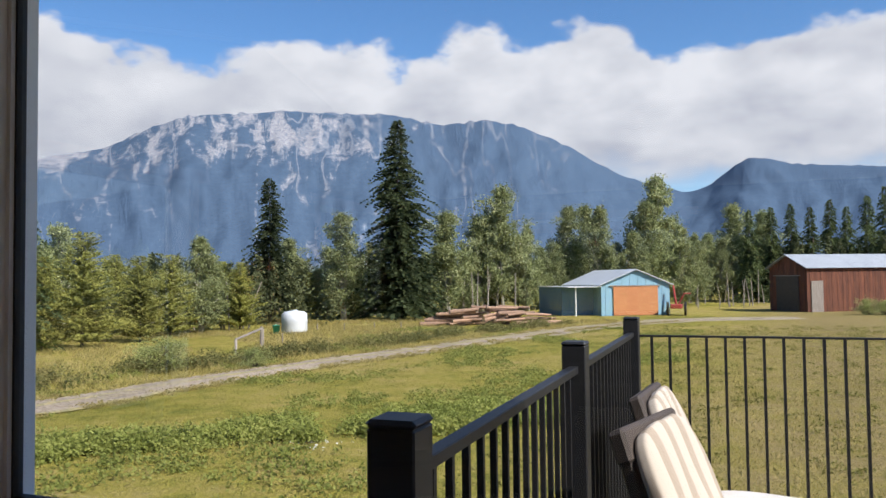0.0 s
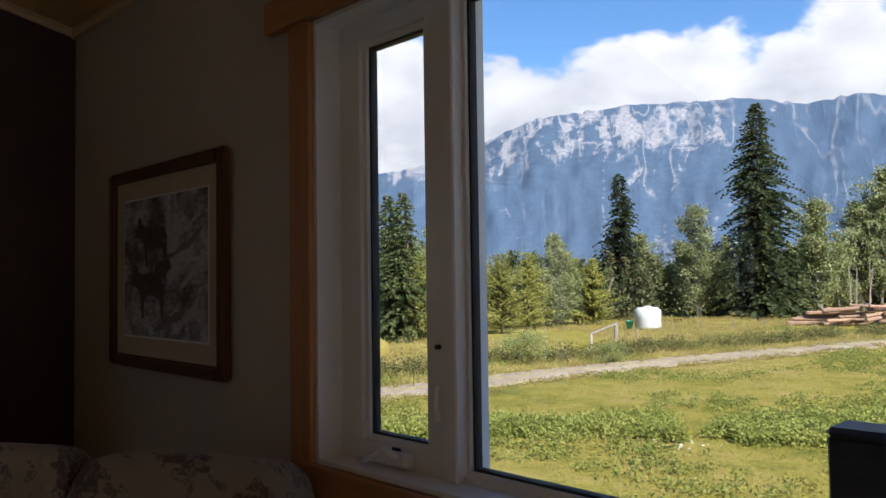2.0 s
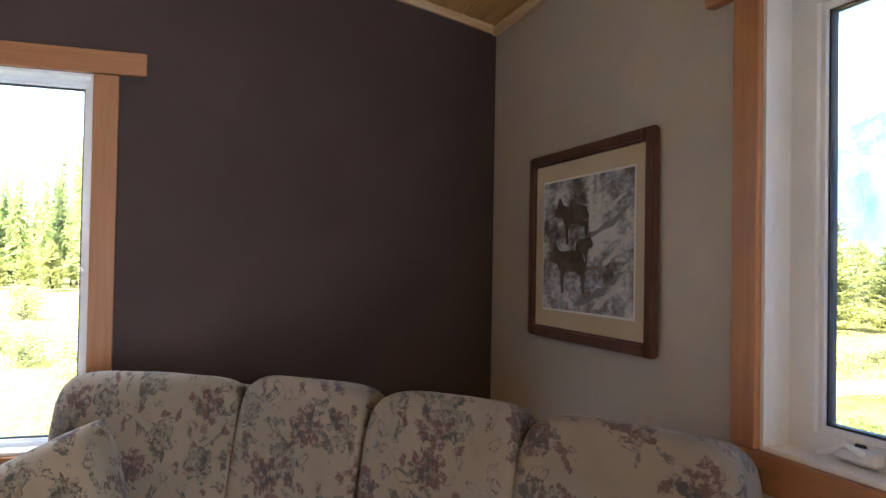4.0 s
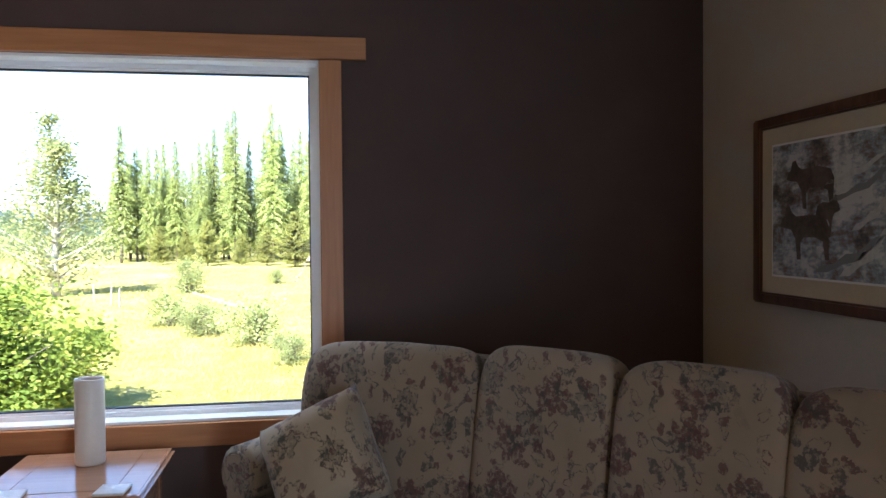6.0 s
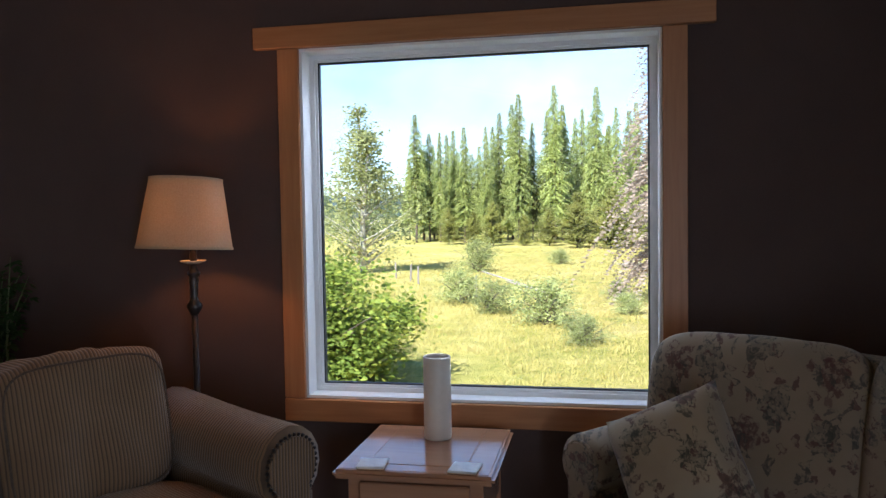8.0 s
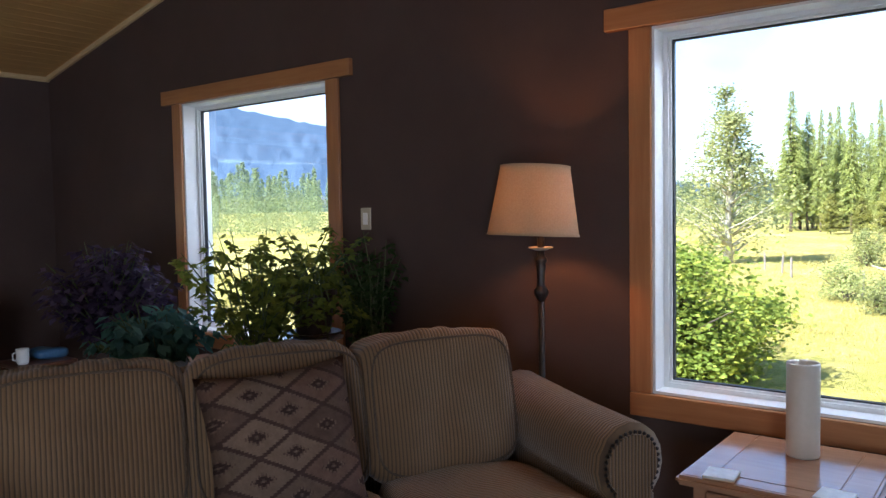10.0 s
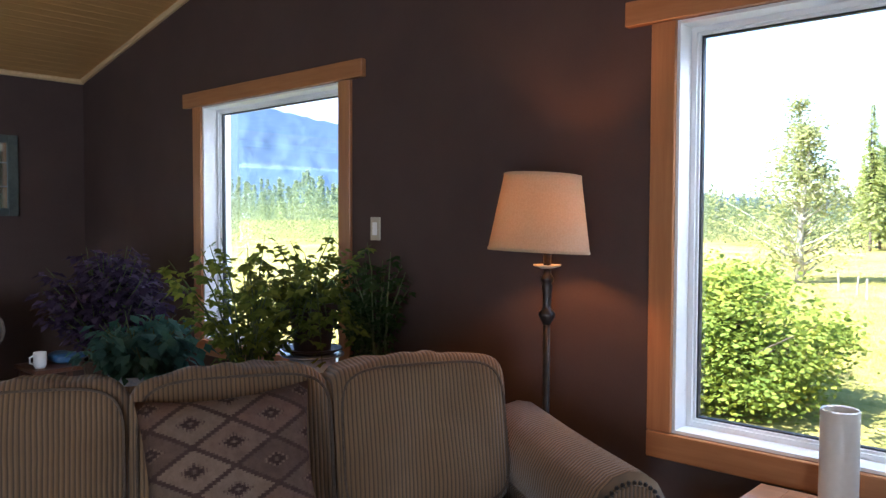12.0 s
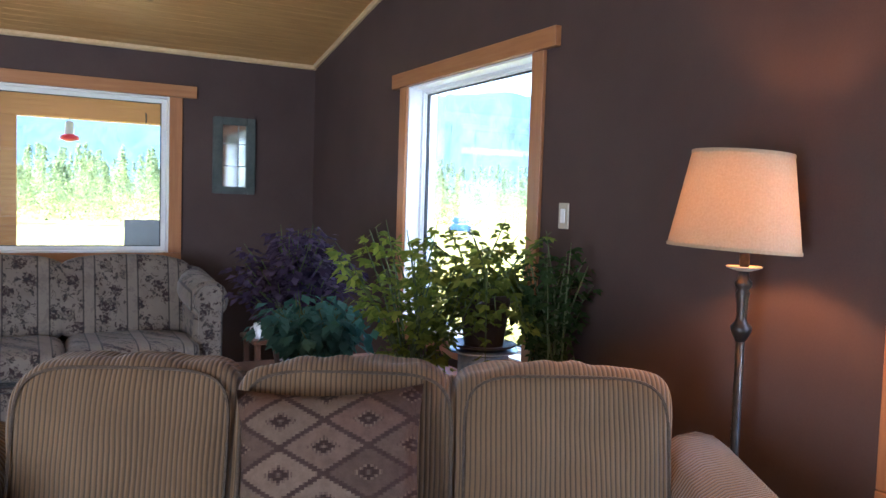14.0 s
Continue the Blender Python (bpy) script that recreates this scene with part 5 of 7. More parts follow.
for _ in range(560):
    az, d = rng.uniform(-118, -72), rng.uniform(84, 130)
    x, y = bearing(az, d)
    spots.append((x, y, rng.uniform(4.0, 6.6), rng.uniform(2.2, 3.4)))
woods("far_woods_west", "distant young conifers beyond the dry meadow", M_HAZYFIR, spots, 8, 0.09, 380)


rng = random.Random(19)
stems = bmesh.new()
for _ in range(110):
    az = rng.uniform(-52, 4)
    x, y = bearing(az, rng.uniform(43, 54) if az < -34 else rng.uniform(57, 66) if az < -14 else rng.uniform(70, 84))
    h, lean = rng.uniform(1.8, 3.6), rng.gauss(0, 0.10)
    tube(stems, [(x, y, rise(x, y) - 0.1), (x + lean, y, rise(x, y) + h * 0.5), (x + lean * 2.6, y + lean, rise(x, y) + h)], [0.055, 0.045, 0.02], 5)
tagged(part("thin_aspen_stems", stems, M_GREYWOOD), "thin grey bare stems among the undergrowth", "stems", kind="stuff")


def tufts(name, label, mat, count, area, seed, length, blades, keep, width=0.02):
    """Grass and weeds: blades gathered into one mesh."""
    lv, rng = Leaves(seed), random.Random(seed)
    x0, x1, y0, y1 = area
    done = 0
    while done < count:
        x, y = rng.uniform(x0, x1), rng.uniform(y0, y1)
        if not keep(x, y, rng):
            continue
        done += 1
        z = rise(x, y)
        s = rng.uniform(0.6, 1.3)
        for _ in range(blades):
            q = (x + rng.gauss(0, 0.12) * s, y + rng.gauss(0, 0.12) * s, z - 0.02)
            a = Vector((rng.gauss(0, 0.5), rng.gauss(0, 0.5), 1)).normalized()
            lv.leaf(q, a, a.cross(Vector((rng.gauss(0, 1), rng.gauss(0, 1), 0.1))).normalized(), length * s * rng.uniform(0.6, 1.2), width * rng.uniform(0.7, 1.4))
    return tagged(mesh_part(name, lv.mesh(name), mat), label, "grass", kind="stuff")


LANE = spline(TRACK, 60)


def off_lane(x, y, gap=1.05):
    return all((p.x - x) ** 2 + (p.y - y) ** 2 > gap * gap for p in LANE) and not (-4 < x < 6 and y < 7)


def patchy(scale, level, seed):
    return lambda x, y, rng: off_lane(x, y) and noise.noise(Vector((x * scale, y * scale, seed))) + rng.uniform(-0.12, 0.12) > level


def clumps(name, label, mat, count, area, seed, height, wide, leaves, size, keep):
    """Leafy weeds: small domes of leaves gathered into one mesh."""
    lv, rng = Leaves(seed), random.Random(seed)
    x0, x1, y0, y1 = area
    done = 0
    while done < count:
        x, y = rng.uniform(x0, x1), rng.uniform(y0, y1)
        if not keep(x, y, rng):
            continue
        done += 1
        z, s = rise(x, y), rng.uniform(0.45, 1.3)
        for _ in range(int(leaves * s)):
            a, r = rng.uniform(0, 2 * math.pi), rng.random() ** 0.5
            top = height * s * (1 - r * r) ** 0.5 + 0.02
            lv.rand_leaf((x + wide * s * r * math.cos(a), y + wide * s * r * math.sin(a), z + top * rng.uniform(0.25, 1.0)), size, size * 0.62)
    return tagged(mesh_part(name, lv.mesh(name), mat), label, "weeds", kind="stuff")


def bank(x, y, rng):
    ragged = abs((y - 12.6) - (x + 6.6) * 0.86 + 1.8 * noise.noise(Vector((x * 0.5, y * 0.5, 1)))) < 0.9 + 0.24 * max(0, x + 8)
    return off_lane(x, y) and x < -2.6 + rng.uniform(-1.5, 0.3) and ragged and noise.noise(Vector((x * 0.7, y * 0.7, 5))) + rng.uniform(-0.2, 0.2) > -0.12


def beside_lane(low, high, level, seed):
    def keep(x, y, rng):
        d, px, py = min(((px - x) ** 2 + (py - y) ** 2, px, py) for px, py in NEAR_LANE)
        return low < d ** 0.5 < high and (x - px) * 0.93 - (y - py) * 0.37 < 0 and noise.noise(Vector((x * 0.35, y * 0.35, seed))) + rng.uniform(-0.15, 0.15) > level
    return keep


NEAR_LANE = [p.to_tuple() for p in LANE]
clumps("clover_patches", "low clover and weeds growing in patches over the lawn", M_CLOVER, 2300, (-16, -1, 7, 40), 91, 0.12, 0.17, 26, 0.06, patchy(0.33, 0.12, 3.0))
clumps("weed_bank", "bank of taller clover and weeds across the lawn", M_CLOVER, 1500, (-10.5, 0, 9, 24), 97, 0.24, 0.20, 60, 0.06, bank)
tufts("lawn_grass", "short rough lawn grass", M_WEED, 7000, (-15, 0, 8, 38), 92, 0.06, 7, patchy(0.3, -0.25, 8.0), 0.012)
tufts("dry_lawn_grass", "thin dry lawn grass behind the deck", M_DRYGREEN, 11000, (-3, 12, 9, 40), 90, 0.075, 6, patchy(0.5, -0.25, 9.0), 0.018)
clumps("lawn_tussocks", "dark green tussocks scattered over the dry lawn", M_WEED, 1500, (-4, 12, 8.5, 44), 89, 0.085, 0.15, 22, 0.05, patchy(0.9, 0.02, 5.0))
tufts("verge_grass", "tall seeding grass beyond the track", M_DRYGREEN, 6500, (-32, -6, 14, 48), 93, 0.24, 9, lambda x, y, rng: off_lane(x, y, 1.2) and x < -12.4 + max(0, (y - 17)) * 0.22 and noise.noise(Vector((x * 0.2, y * 0.2, 2))) > -0.15, 0.016)
clumps("verge_weeds", "dark green weeds and low brush along the track", M_SAGE, 290, (-22, -4, 10, 44), 98, 0.42, 0.34, 110, 0.08, beside_lane(1.9, 3.4, -0.02, 4.0))
tufts("verge_straw", "pale dry grass along the edge of the track", M_STRAW, 2200, (-22, -3, 9, 46), 99, 0.12, 8, beside_lane(0.9, 1.9, -0.2, 7.0), 0.014)
tufts("dry_meadow_grass", "tall dry yellow meadow grass", M_STRAW, 15000, (-62, -7, -26, 9), 94, 0.15, 8, lambda x, y, rng: off_lane(x, y) and y < 4.5 and rng.random() < 1.2 - abs(x) / 70 and noise.noise(Vector((x * 0.15, y * 0.15, 6))) > -0.28, 0.016)
tufts("lane_crown_grass", "thin grass growing between the ruts", M_DRYGREEN, 3200, (-15, 0, 12, 46), 95, 0.06, 6, lambda x, y, rng: any((p.x - x) ** 2 + (p.y - y) ** 2 < 0.05 or 0.6 < (p.x - x) ** 2 + (p.y - y) ** 2 < 1.0 for p in LANE) and rng.random() < 0.7, 0.014)
clumps("lane_edge_weeds", "low weeds creeping over the edges of the track", M_DRYGREEN, 2600, (-16, 0, 11, 48), 88, 0.07, 0.12, 16, 0.05, lambda x, y, rng: 0.62 < min((px - x) ** 2 + (py - y) ** 2 for px, py in NEAR_LANE) ** 0.5 < 1.25 and noise.noise(Vector((x * 0.9, y * 0.9, 2))) > -0.2)
tufts("daisies", "patch of small white daisies in the lawn", M_FLOWER, 22, (-6.6, -5.7, 11.3, 12.2), 96, 0.045, 3, lambda x, y, rng: True, 0.06)


# ---- sheds, logs and other things in the yard ----
def board_wall(parent, name, p, q, z0, z1, width, mat, thick=0.04, top=None, gap=0.006):
    """Upright boards from p to q; top(f) may cut their upper ends to a slope."""
    p, q = Vector(p), Vector(q)
    d = (q - p).normalized()
    n = max(1, round((q - p).length / width))
    nrm = Vector((d.y, -d.x))
    for i in range(n):
        a, b = p + (q - p) * (i / n) + d * gap, p + (q - p) * ((i + 1) / n) - d * gap
        lift = 0.012 * (i % 2)
        ta, tb = (top(i / n), top((i + 1) / n)) if top else (z1, z1)
        bm = bmesh.new()
        vs = [bm.verts.new((c.x + nrm.x * o, c.y + nrm.y * o, z)) for c, t in ((a, ta), (b, tb)) for o in (lift, -thick) for z in (z0, t)]
        for f in ((0, 4, 5, 1), (2, 3, 7, 6), (0, 1, 3, 2), (4, 6, 7, 5), (1, 5, 7, 3), (0, 2, 6, 4)):
            bm.faces.new([vs[k] for k in f])
        bmesh.ops.recalc_face_normals(bm, faces=bm.faces)
        part(name, bm, mat, parent)


def slab(parent, name, corners, thick, mat, label=""):
    bm = bmesh.new()
    lo = [bm.verts.new(c) for c in corners]
    hi = [bm.verts.new((c[0], c[1], c[2] + thick)) for c in corners]
    bm.faces.new(lo[::-1])
    bm.faces.new(hi)
    for i in range(len(corners)):
        j = (i + 1) % len(corners)
        bm.faces.new((lo[i], lo[j], hi[j], hi[i]))
    bmesh.ops.recalc_face_normals(bm, faces=bm.faces)
    return part(name, bm, mat, parent, label)


def gable_shed(name, label, m, wide, deep, eave, apex, board, mat, door, tin):
    """Front gable faces local -Y; the roof runs along Y."""
    s = tagged(empty(name, m), label, "shed")
    ridge = lambda f: eave + (apex - eave) * (1 - abs(2 * f - 1))
    board_wall(s, "board", (0, 0), (wide, 0), 0, eave, board, mat, top=ridge)
    board_wall(s, "board", (wide, deep), (0, deep), 0, eave, board, mat, top=ridge)
    board_wall(s, "board", (0, deep), (0, 0), 0, eave, board, mat)
    board_wall(s, "board", (wide, 0), (wide, deep), 0, eave, board, mat)
    o, drop = 0.22, 0.22 * (apex - eave) / (wide / 2)
    slab(s, "roof_slope", [(-o, -o, eave - drop + 0.03), (wide / 2, -o, apex + 0.03), (wide / 2, deep + o, apex + 0.03), (-o, deep + o, eave - drop + 0.03)], 0.05, tin)
    slab(s, "roof_slope", [(wide / 2, -o, apex + 0.03), (wide + o, -o, eave - drop + 0.03), (wide + o, deep + o, eave - drop + 0.03), (wide / 2, deep + o, apex + 0.03)], 0.05, tin)
    x0, x1, z1, dm = door
    d = part("door", one_box(x0, -0.09, 0.05, x1, -0.03, z1, 0.01), dm, s)
    part("door_track", one_box(x0 - 0.3, -0.12, z1, x1 + 0.2, -0.05, z1 + 0.06), M_GREYWOOD, s)
    return s, d


shed, shed_door = gable_shed("blue_shed", "light blue metal shed with a tin roof and an orange door", pose(-7.9, 54.0, GZ - 0.03, 0, 0, 30), 5.0, 7.5, 2.15, 3.15, 0.3, M_BLUEPAINT, (0.85, 4.1, 2.05, M_ORANGE), M_TIN)
part("lean_to_roof", one_box(-2.4, -0.1, 2.0, 0.0, 7.0, 2.06), M_TIN, shed, "tin lean-to roof on a pole")
part("lean_to_post", lathe(bmesh.new(), [(0.05, 0), (0.05, 2.0)], (-1.75, 0.2, 0), 8), M_BENCH, shed)
# the shade under the lean-to is in this wall's colour
part("lean_to_wall", one_box(-2.3, 1.5, 0.0, -0.02, 1.58, 2.0), M_BLUESHADE, shed)
part("lean_to_wall", one_box(-2.3, 1.58, 0.0, -2.22, 6.9, 2.0), M_BLUESHADE, shed)
barn, barn_door = gable_shed("red_barn", "weathered red board barn with a tin roof", pose(3.2, 63.66, GZ - 0.03, 0, 0, -58), 4.2, 9.5, 3.2, 4.1, 0.22, M_RED, (0.9, 3.4, 2.6, M_TEAK), M_OLDTIN)
part("side_door", one_box(4.2, 0.3, 0.05, 4.27, 1.25, 2.25, 0.01), M_GREYWOOD, barn, "grey plank side door")

# a heap of felled logs
log = empty("log")
part("stem", lathe(bmesh.new(), [(0.15, 0), (0.155, 0.02), (0.14, 2.0), (0.12, 4.0), (0.118, 4.02)], (0, 0, 0), 9), M_LOG, log, smooth=False)
part("cut_end", lathe(bmesh.new(), [(0.145, -0.006), (0.145, 0.0)], (0, 0, 0), 9), M_LOGEND, log, "pale sawn end")
tagged(log, "felled peeled log lying in a heap", "log", "logs in the heap")
rng = random.Random(17)
spread = [(row, k) for row, n in enumerate((20, 18, 14, 10, 5)) for k in range(n)]
for i, (row, k) in enumerate(spread):
    n = (20, 18, 14, 10, 5)[row]
    f = (k + 0.5) / n - 0.5 + rng.uniform(-0.02, 0.02)
    thin = rng.uniform(0.5, 0.95)
    cx, cy = -11.7 + f * 6.2 * (1 - row * 0.12), 43.6 + f * 2.2
    yaw = rng.gauss(108, 30)
    m = Matrix.Translation((cx, cy, GZ + 0.13 + row * 0.2)) @ pose(0, 0, 0, 90 + rng.gauss(0, 1.2 + row * 0.8), 0, yaw) @ Matrix.Translation((0, 0, -2.0)) @ Matrix.Diagonal((thin, thin, rng.uniform(0.45, 0.8), 1))
    if i == 0:
        log.matrix_basis = m
    else:
        copy_thing(log, m)

mound = part("straw_mound", puffy(bmesh.new(), (-20.6, 17.2, GZ + 0.2), (1.5, 1.5, 1.0), 2.2, 10, wrinkle=0.12, seed=3), M_STRAW, smooth=True)
tagged(mound, "heap of pale straw in the field", "straw")
tank = tagged(empty("water_tank", pose(-20.6, 35.2, GZ)), "white plastic water tank standing in the grass", "tank")
part("body", lathe(bmesh.new(), [(0.62, 0), (0.66, 0.08), (0.64, 0.5), (0.66, 0.55), (0.64, 0.95), (0.5, 1.08), (0.15, 1.12)], steps=24), M_POLY, tank, smooth=True)
part("lid", lathe(bmesh.new(), [(0.17, 1.11), (0.17, 1.17), (0.0, 1.18)], steps=16), M_POLY, tank)
bucket = tagged(empty("bucket", pose(-21.3, 34.6, GZ)), "turquoise plastic bucket beside the tank", "bucket")
part("pail", lathe(bmesh.new(), [(0.14, 0), (0.2, 0.42), (0.21, 0.42), (0.19, 0.4)], steps=16), M_GREENPL, bucket, smooth=True)
part("handle", tube(bmesh.new(), [(-0.2, 0, 0.4), (-0.12, 0, 0.52), (0.12, 0, 0.52), (0.2, 0, 0.4)], 0.012, 5), M_GREYWOOD, bucket)
fence_post = part("fence_post", lathe(bmesh.new(), [(0.055, 0), (0.05, 1.15), (0.02, 1.2)], steps=8), M_GREYWOOD)
tagged(fence_post, "grey weathered wooden fence post", "fence post", "fence posts in the fields")
posts = [(-17.6, 27.8), (-17.2, 28.6), (-18.0, 28.2), (-20.2, 36.8), (-19.0, 37.6), (-17.6, 38.4), (-16.4, 39.2), (-29.8, -7.4), (-28.6, -6.8), (-25.6, -4.7), (-31.0, -8.3), (-24.2, -3.9), (-2.0, 66), (-0.4, 66.4), (1.4, 66.8), (0.4, 70), (-3.4, 65.6)]
for i, (x, y) in enumerate(posts):
    m = pose(x, y, rise(x, y) - 0.05, (i * 37 % 7) - 3, (i * 53 % 7) - 3, i * 40)
    if y > 20:
        m = m @ Matrix.Diagonal((0.7, 0.7, 0.62, 1))
    if i == 0:
        fence_post.matrix_basis = m
    else:
        copy_thing(fence_post, m)
gate = tagged(empty("pole_gate", pose(-16.2, 23.8, GZ)), "low pale pole gate lying open in the grass", "gate")
part("rail", tube(bmesh.new(), [(-1.1, 3.4, 0.75), (0.1, 0.0, 0.6)], 0.045), M_GREYWOOD, gate)
part("rail", tube(bmesh.new(), [(0.1, 0.0, 0.6), (0.4, -0.4, 0.0)], 0.045), M_GREYWOOD, gate)
part("upright", tube(bmesh.new(), [(-1.1, 3.4, -0.05), (-1.1, 3.4, 0.85)], 0.05), M_GREYWOOD, gate)
for (xa, ya), (xb, yb) in (((-30.3, -4.6), (-26.4, -2.1)), ((-26.4, -3.2), (-25.0, -1.6))):
    pole = part("fallen_pole", tube(bmesh.new(), [(xa, ya, rise(xa, ya) + 0.32), (xb, yb, rise(xb, yb) + 0.04)], 0.032), M_GREYWOOD)
    tagged(pole, "grey pole fallen from the field fence", "pole")

rake = tagged(empty("farm_machine", pose(-3.1, 55.6, GZ) @ Matrix.Scale(1.35, 4)), "old red farm implement parked beside the shed", "machine")
part("chassis", one_box(-0.25, -0.5, 0.35, 0.3, 0.6, 0.55, 0.03), M_MACHINE, rake)
part("seat_post", tube(bmesh.new(), [(0, 0.2, 0.5), (-0.15, 0.35, 1.5)], 0.05), M_MACHINE, rake)
part("lever", tube(bmesh.new(), [(0.1, -0.2, 0.5), (0.4, -0.2, 1.1), (0.7, -0.1, 1.1)], 0.035), M_MACHINE, rake)
for sx in (-0.4, 0.45):
    wheel = part("wheel", lathe(bmesh.new(), [(0.28, -0.05), (0.34, -0.05), (0.34, 0.05), (0.28, 0.05)], steps=18, m=pose(sx, -0.1, 0.34, 0, 90, 0)), M_BLACK, rake)
    part("hub", lathe(bmesh.new(), [(0.1, -0.04), (0.1, 0.04)], steps=10, m=pose(sx, -0.1, 0.34, 0, 90, 0)), M_MACHINE, wheel)

car = tagged(empty("parked_car", pose(-34.5, -58.0, GZ, 0, 0, 62)), "blue car parked at the edge of the far field", "car")
part("body", one_box(-2.1, -0.85, 0.3, 2.1, 0.85, 0.9, 0.14, seg=2), M_CARBLUE, car)
part("cabin", one_box(-1.3, -0.75, 0.88, 0.9, 0.75, 1.45, 0.2, seg=2), M_CARBLUE, car)
for sx in (-1.3, 1.3):
    for sy in (-0.82, 0.82):
        wheel = part("wheel", lathe(bmesh.new(), [(0.2, -0.1), (0.33, -0.1), (0.33, 0.1), (0.2, 0.1)], steps=16, m=pose(sx, sy, 0.33, 90)), M_BLACK, car)
        part("rim", lathe(bmesh.new(), [(0.19, -0.09), (0.19, 0.09)], steps=12, m=pose(sx, sy, 0.33, 90)), M_TIN, wheel)

# ---- the deck north of the house ----
DX, DZ = -0.45, -0.08
railing = tagged(empty("deck_railing"), "black powder-coated metal deck railing with square posts", "railing")
for px, py in ((DX, 2.14), (DX, 3.94), (DX, 5.92), (2.2, 5.92), (4.9, 5.92)):
    p = part("post", one_box(px - 0.048, py - 0.048, DZ, px + 0.048, py + 0.048, 1.235, 0.004), M_BLACK, railing)
    part("cap", one_box(px - 0.051, py - 0.051, 1.235, px + 0.051, py + 0.051, 1.252, 0.008), M_BLACK, p)
for (xa, ya), (xb, yb) in (((DX, 2.188), (DX, 3.892)), ((DX, 3.988), (DX, 5.872)), ((DX + 0.048, 5.92), (2.152, 5.92)), ((2.248, 5.92), (4.852, 5.92))):
    w2, along_x = 0.02, abs(xb - xa) > abs(yb - ya)
    ex, ey = (0, w2) if along_x else (w2, 0)
    thin = 0.45 if along_x else 1.0
    part("top_rail", one_box(xa - ex * thin, ya - ey * thin, 1.125, xb + ex * thin, yb + ey * thin, 1.125 + 0.03 * thin, 0.003), M_BLACK, railing)
    part("bottom_rail", one_box(xa - ex * 0.8, ya - ey * 0.8, -0.02, xb + ex * 0.8, yb + ey * 0.8, 0.0), M_BLACK, railing)
    n = round(math.hypot(xb - xa, yb - ya) / 0.111)
    for i in range(1, n):
        f = i / n
        cx, cy = xa + (xb - xa) * f - (0.033 if along_x else 0), ya + (yb - ya) * f
        part("baluster", one_box(cx - 0.0085, cy - 0.0085, 0.0, cx + 0.0085, cy + 0.0085, 1.125), M_BLACK, railing)
deck = tagged(empty("deck"), "grey-brown board deck outside the window", "deck", kind="structure")
for i in range(27):
    part("plank", one_box(DX - 0.08, 2.08 + i * 0.145, DZ - 0.04, EX, 2.08 + i * 0.145 + 0.139, DZ), M_DECK, deck)
for px in (DX, 2.2, 4.8):
    for py in (2.3, 5.8):
        part("pier", one_box(px - 0.07, py - 0.07, GZ - 0.1, px + 0.07, py + 0.07, DZ - 0.04), M_DECK, deck)
tagged(part("house_base", one_box(WX - 0.2, SY - 0.2, GZ - 0.3, EX + 0.2, NY + 0.2, -0.081), M_SIDING), "plain house foundation", "foundation", kind="structure")


def patio_chair(m):
    c = tagged(empty("patio_chair", m), "dark weathered wooden patio chair with striped cream cushions", "chair", "patio chairs on the deck")
    tilt = pose(0, 0, 0, -20)
    for x in (-0.27, 0.27):
        part("back_post", one_box(x - 0.025, -0.02, -0.42, x + 0.025, 0.025, 0.60, 0.006, m=Matrix.Translation((0, 0.02, 0.43)) @ tilt), M_TEAK, c)
        part("front_leg", one_box(x - 0.025, -0.55, 0, x + 0.025, -0.50, 0.40, 0.006), M_TEAK, c)
    part("top_rail", one_box(-0.31, -0.03, 0.55, 0.31, 0.03, 0.655, 0.012, m=Matrix.Translation((0, 0.02, 0.43)) @ tilt), M_TEAK, c)
    for i in range(5):
        part("slat", one_box(-0.22 + i * 0.1, -0.012, -0.05, -0.18 + i * 0.1, 0.008, 0.52, m=Matrix.Translation((0, 0.02, 0.43)) @ tilt), M_TEAK, c)
    part("seat_frame", one_box(-0.27, -0.53, 0.38, 0.27, 0.0, 0.43, 0.008), M_TEAK, c)
    part("seat_cushion", puffy(bmesh.new(), (0, -0.32, 0.53), (0.58, 0.66, 0.17), 5, 10, wrinkle=0.01), M_CANVAS, c, "plain cream seat cushion", smooth=True)
    part("back_cushion", puffy(bmesh.new(), (-0.01, 0.045, 0.745), (0.60, 0.07, 0.66), 5, 10, wrinkle=0.014, tilt=pose(0, 0, 0, -25)), M_STRIPE, c, "cream cushion with tan stripes", smooth=True)
    return c


patio_chair(pose(0.08, 3.44, DZ, 0, 0, 75) @ Matrix.Diagonal((0.80, 0.95, 1.06, 1)))
patio_chair(pose(0.01, 4.33, DZ, 0, 0, 85) @ Matrix.Diagonal((0.80, 0.95, 1.04, 1)))

# ---- the porch south of the house ----
porch = tagged(empty("porch"), "roofed porch with orange fir beam and posts", "porch", kind="structure")
part("beam", one_box(-3.85, -8.78, 2.22, 4.5, -8.62, 2.44, 0.006), M_BEAM, porch)
for px in (-1.19, -3.75, 2.6):
    part("post", one_box(px - 0.08, -8.78, GZ - 0.1, px + 0.08, -8.62, 2.22, 0.006), M_BEAM, porch)
slab(porch, "porch_roof", [(-3.9, -9.1, 2.45), (4.7, -9.1, 2.45), (4.7, -7.2, 2.50), (-3.9, -7.2, 2.50)], 0.06, M_TIN)
part("porch_floor", one_box(-3.85, -8.9, -0.12, 4.6, SY - 0.21, -0.08), M_DECK, porch)
feeder = tagged(empty("bird_feeder", pose(-1.72, -8.55, 0)), "red hummingbird feeder hanging from the porch beam", "bird feeder")
part("hanger", tube(bmesh.new(), [(0, 0, 2.225), (0, 0, 2.19)], 0.004, 5), M_BLACK, feeder)
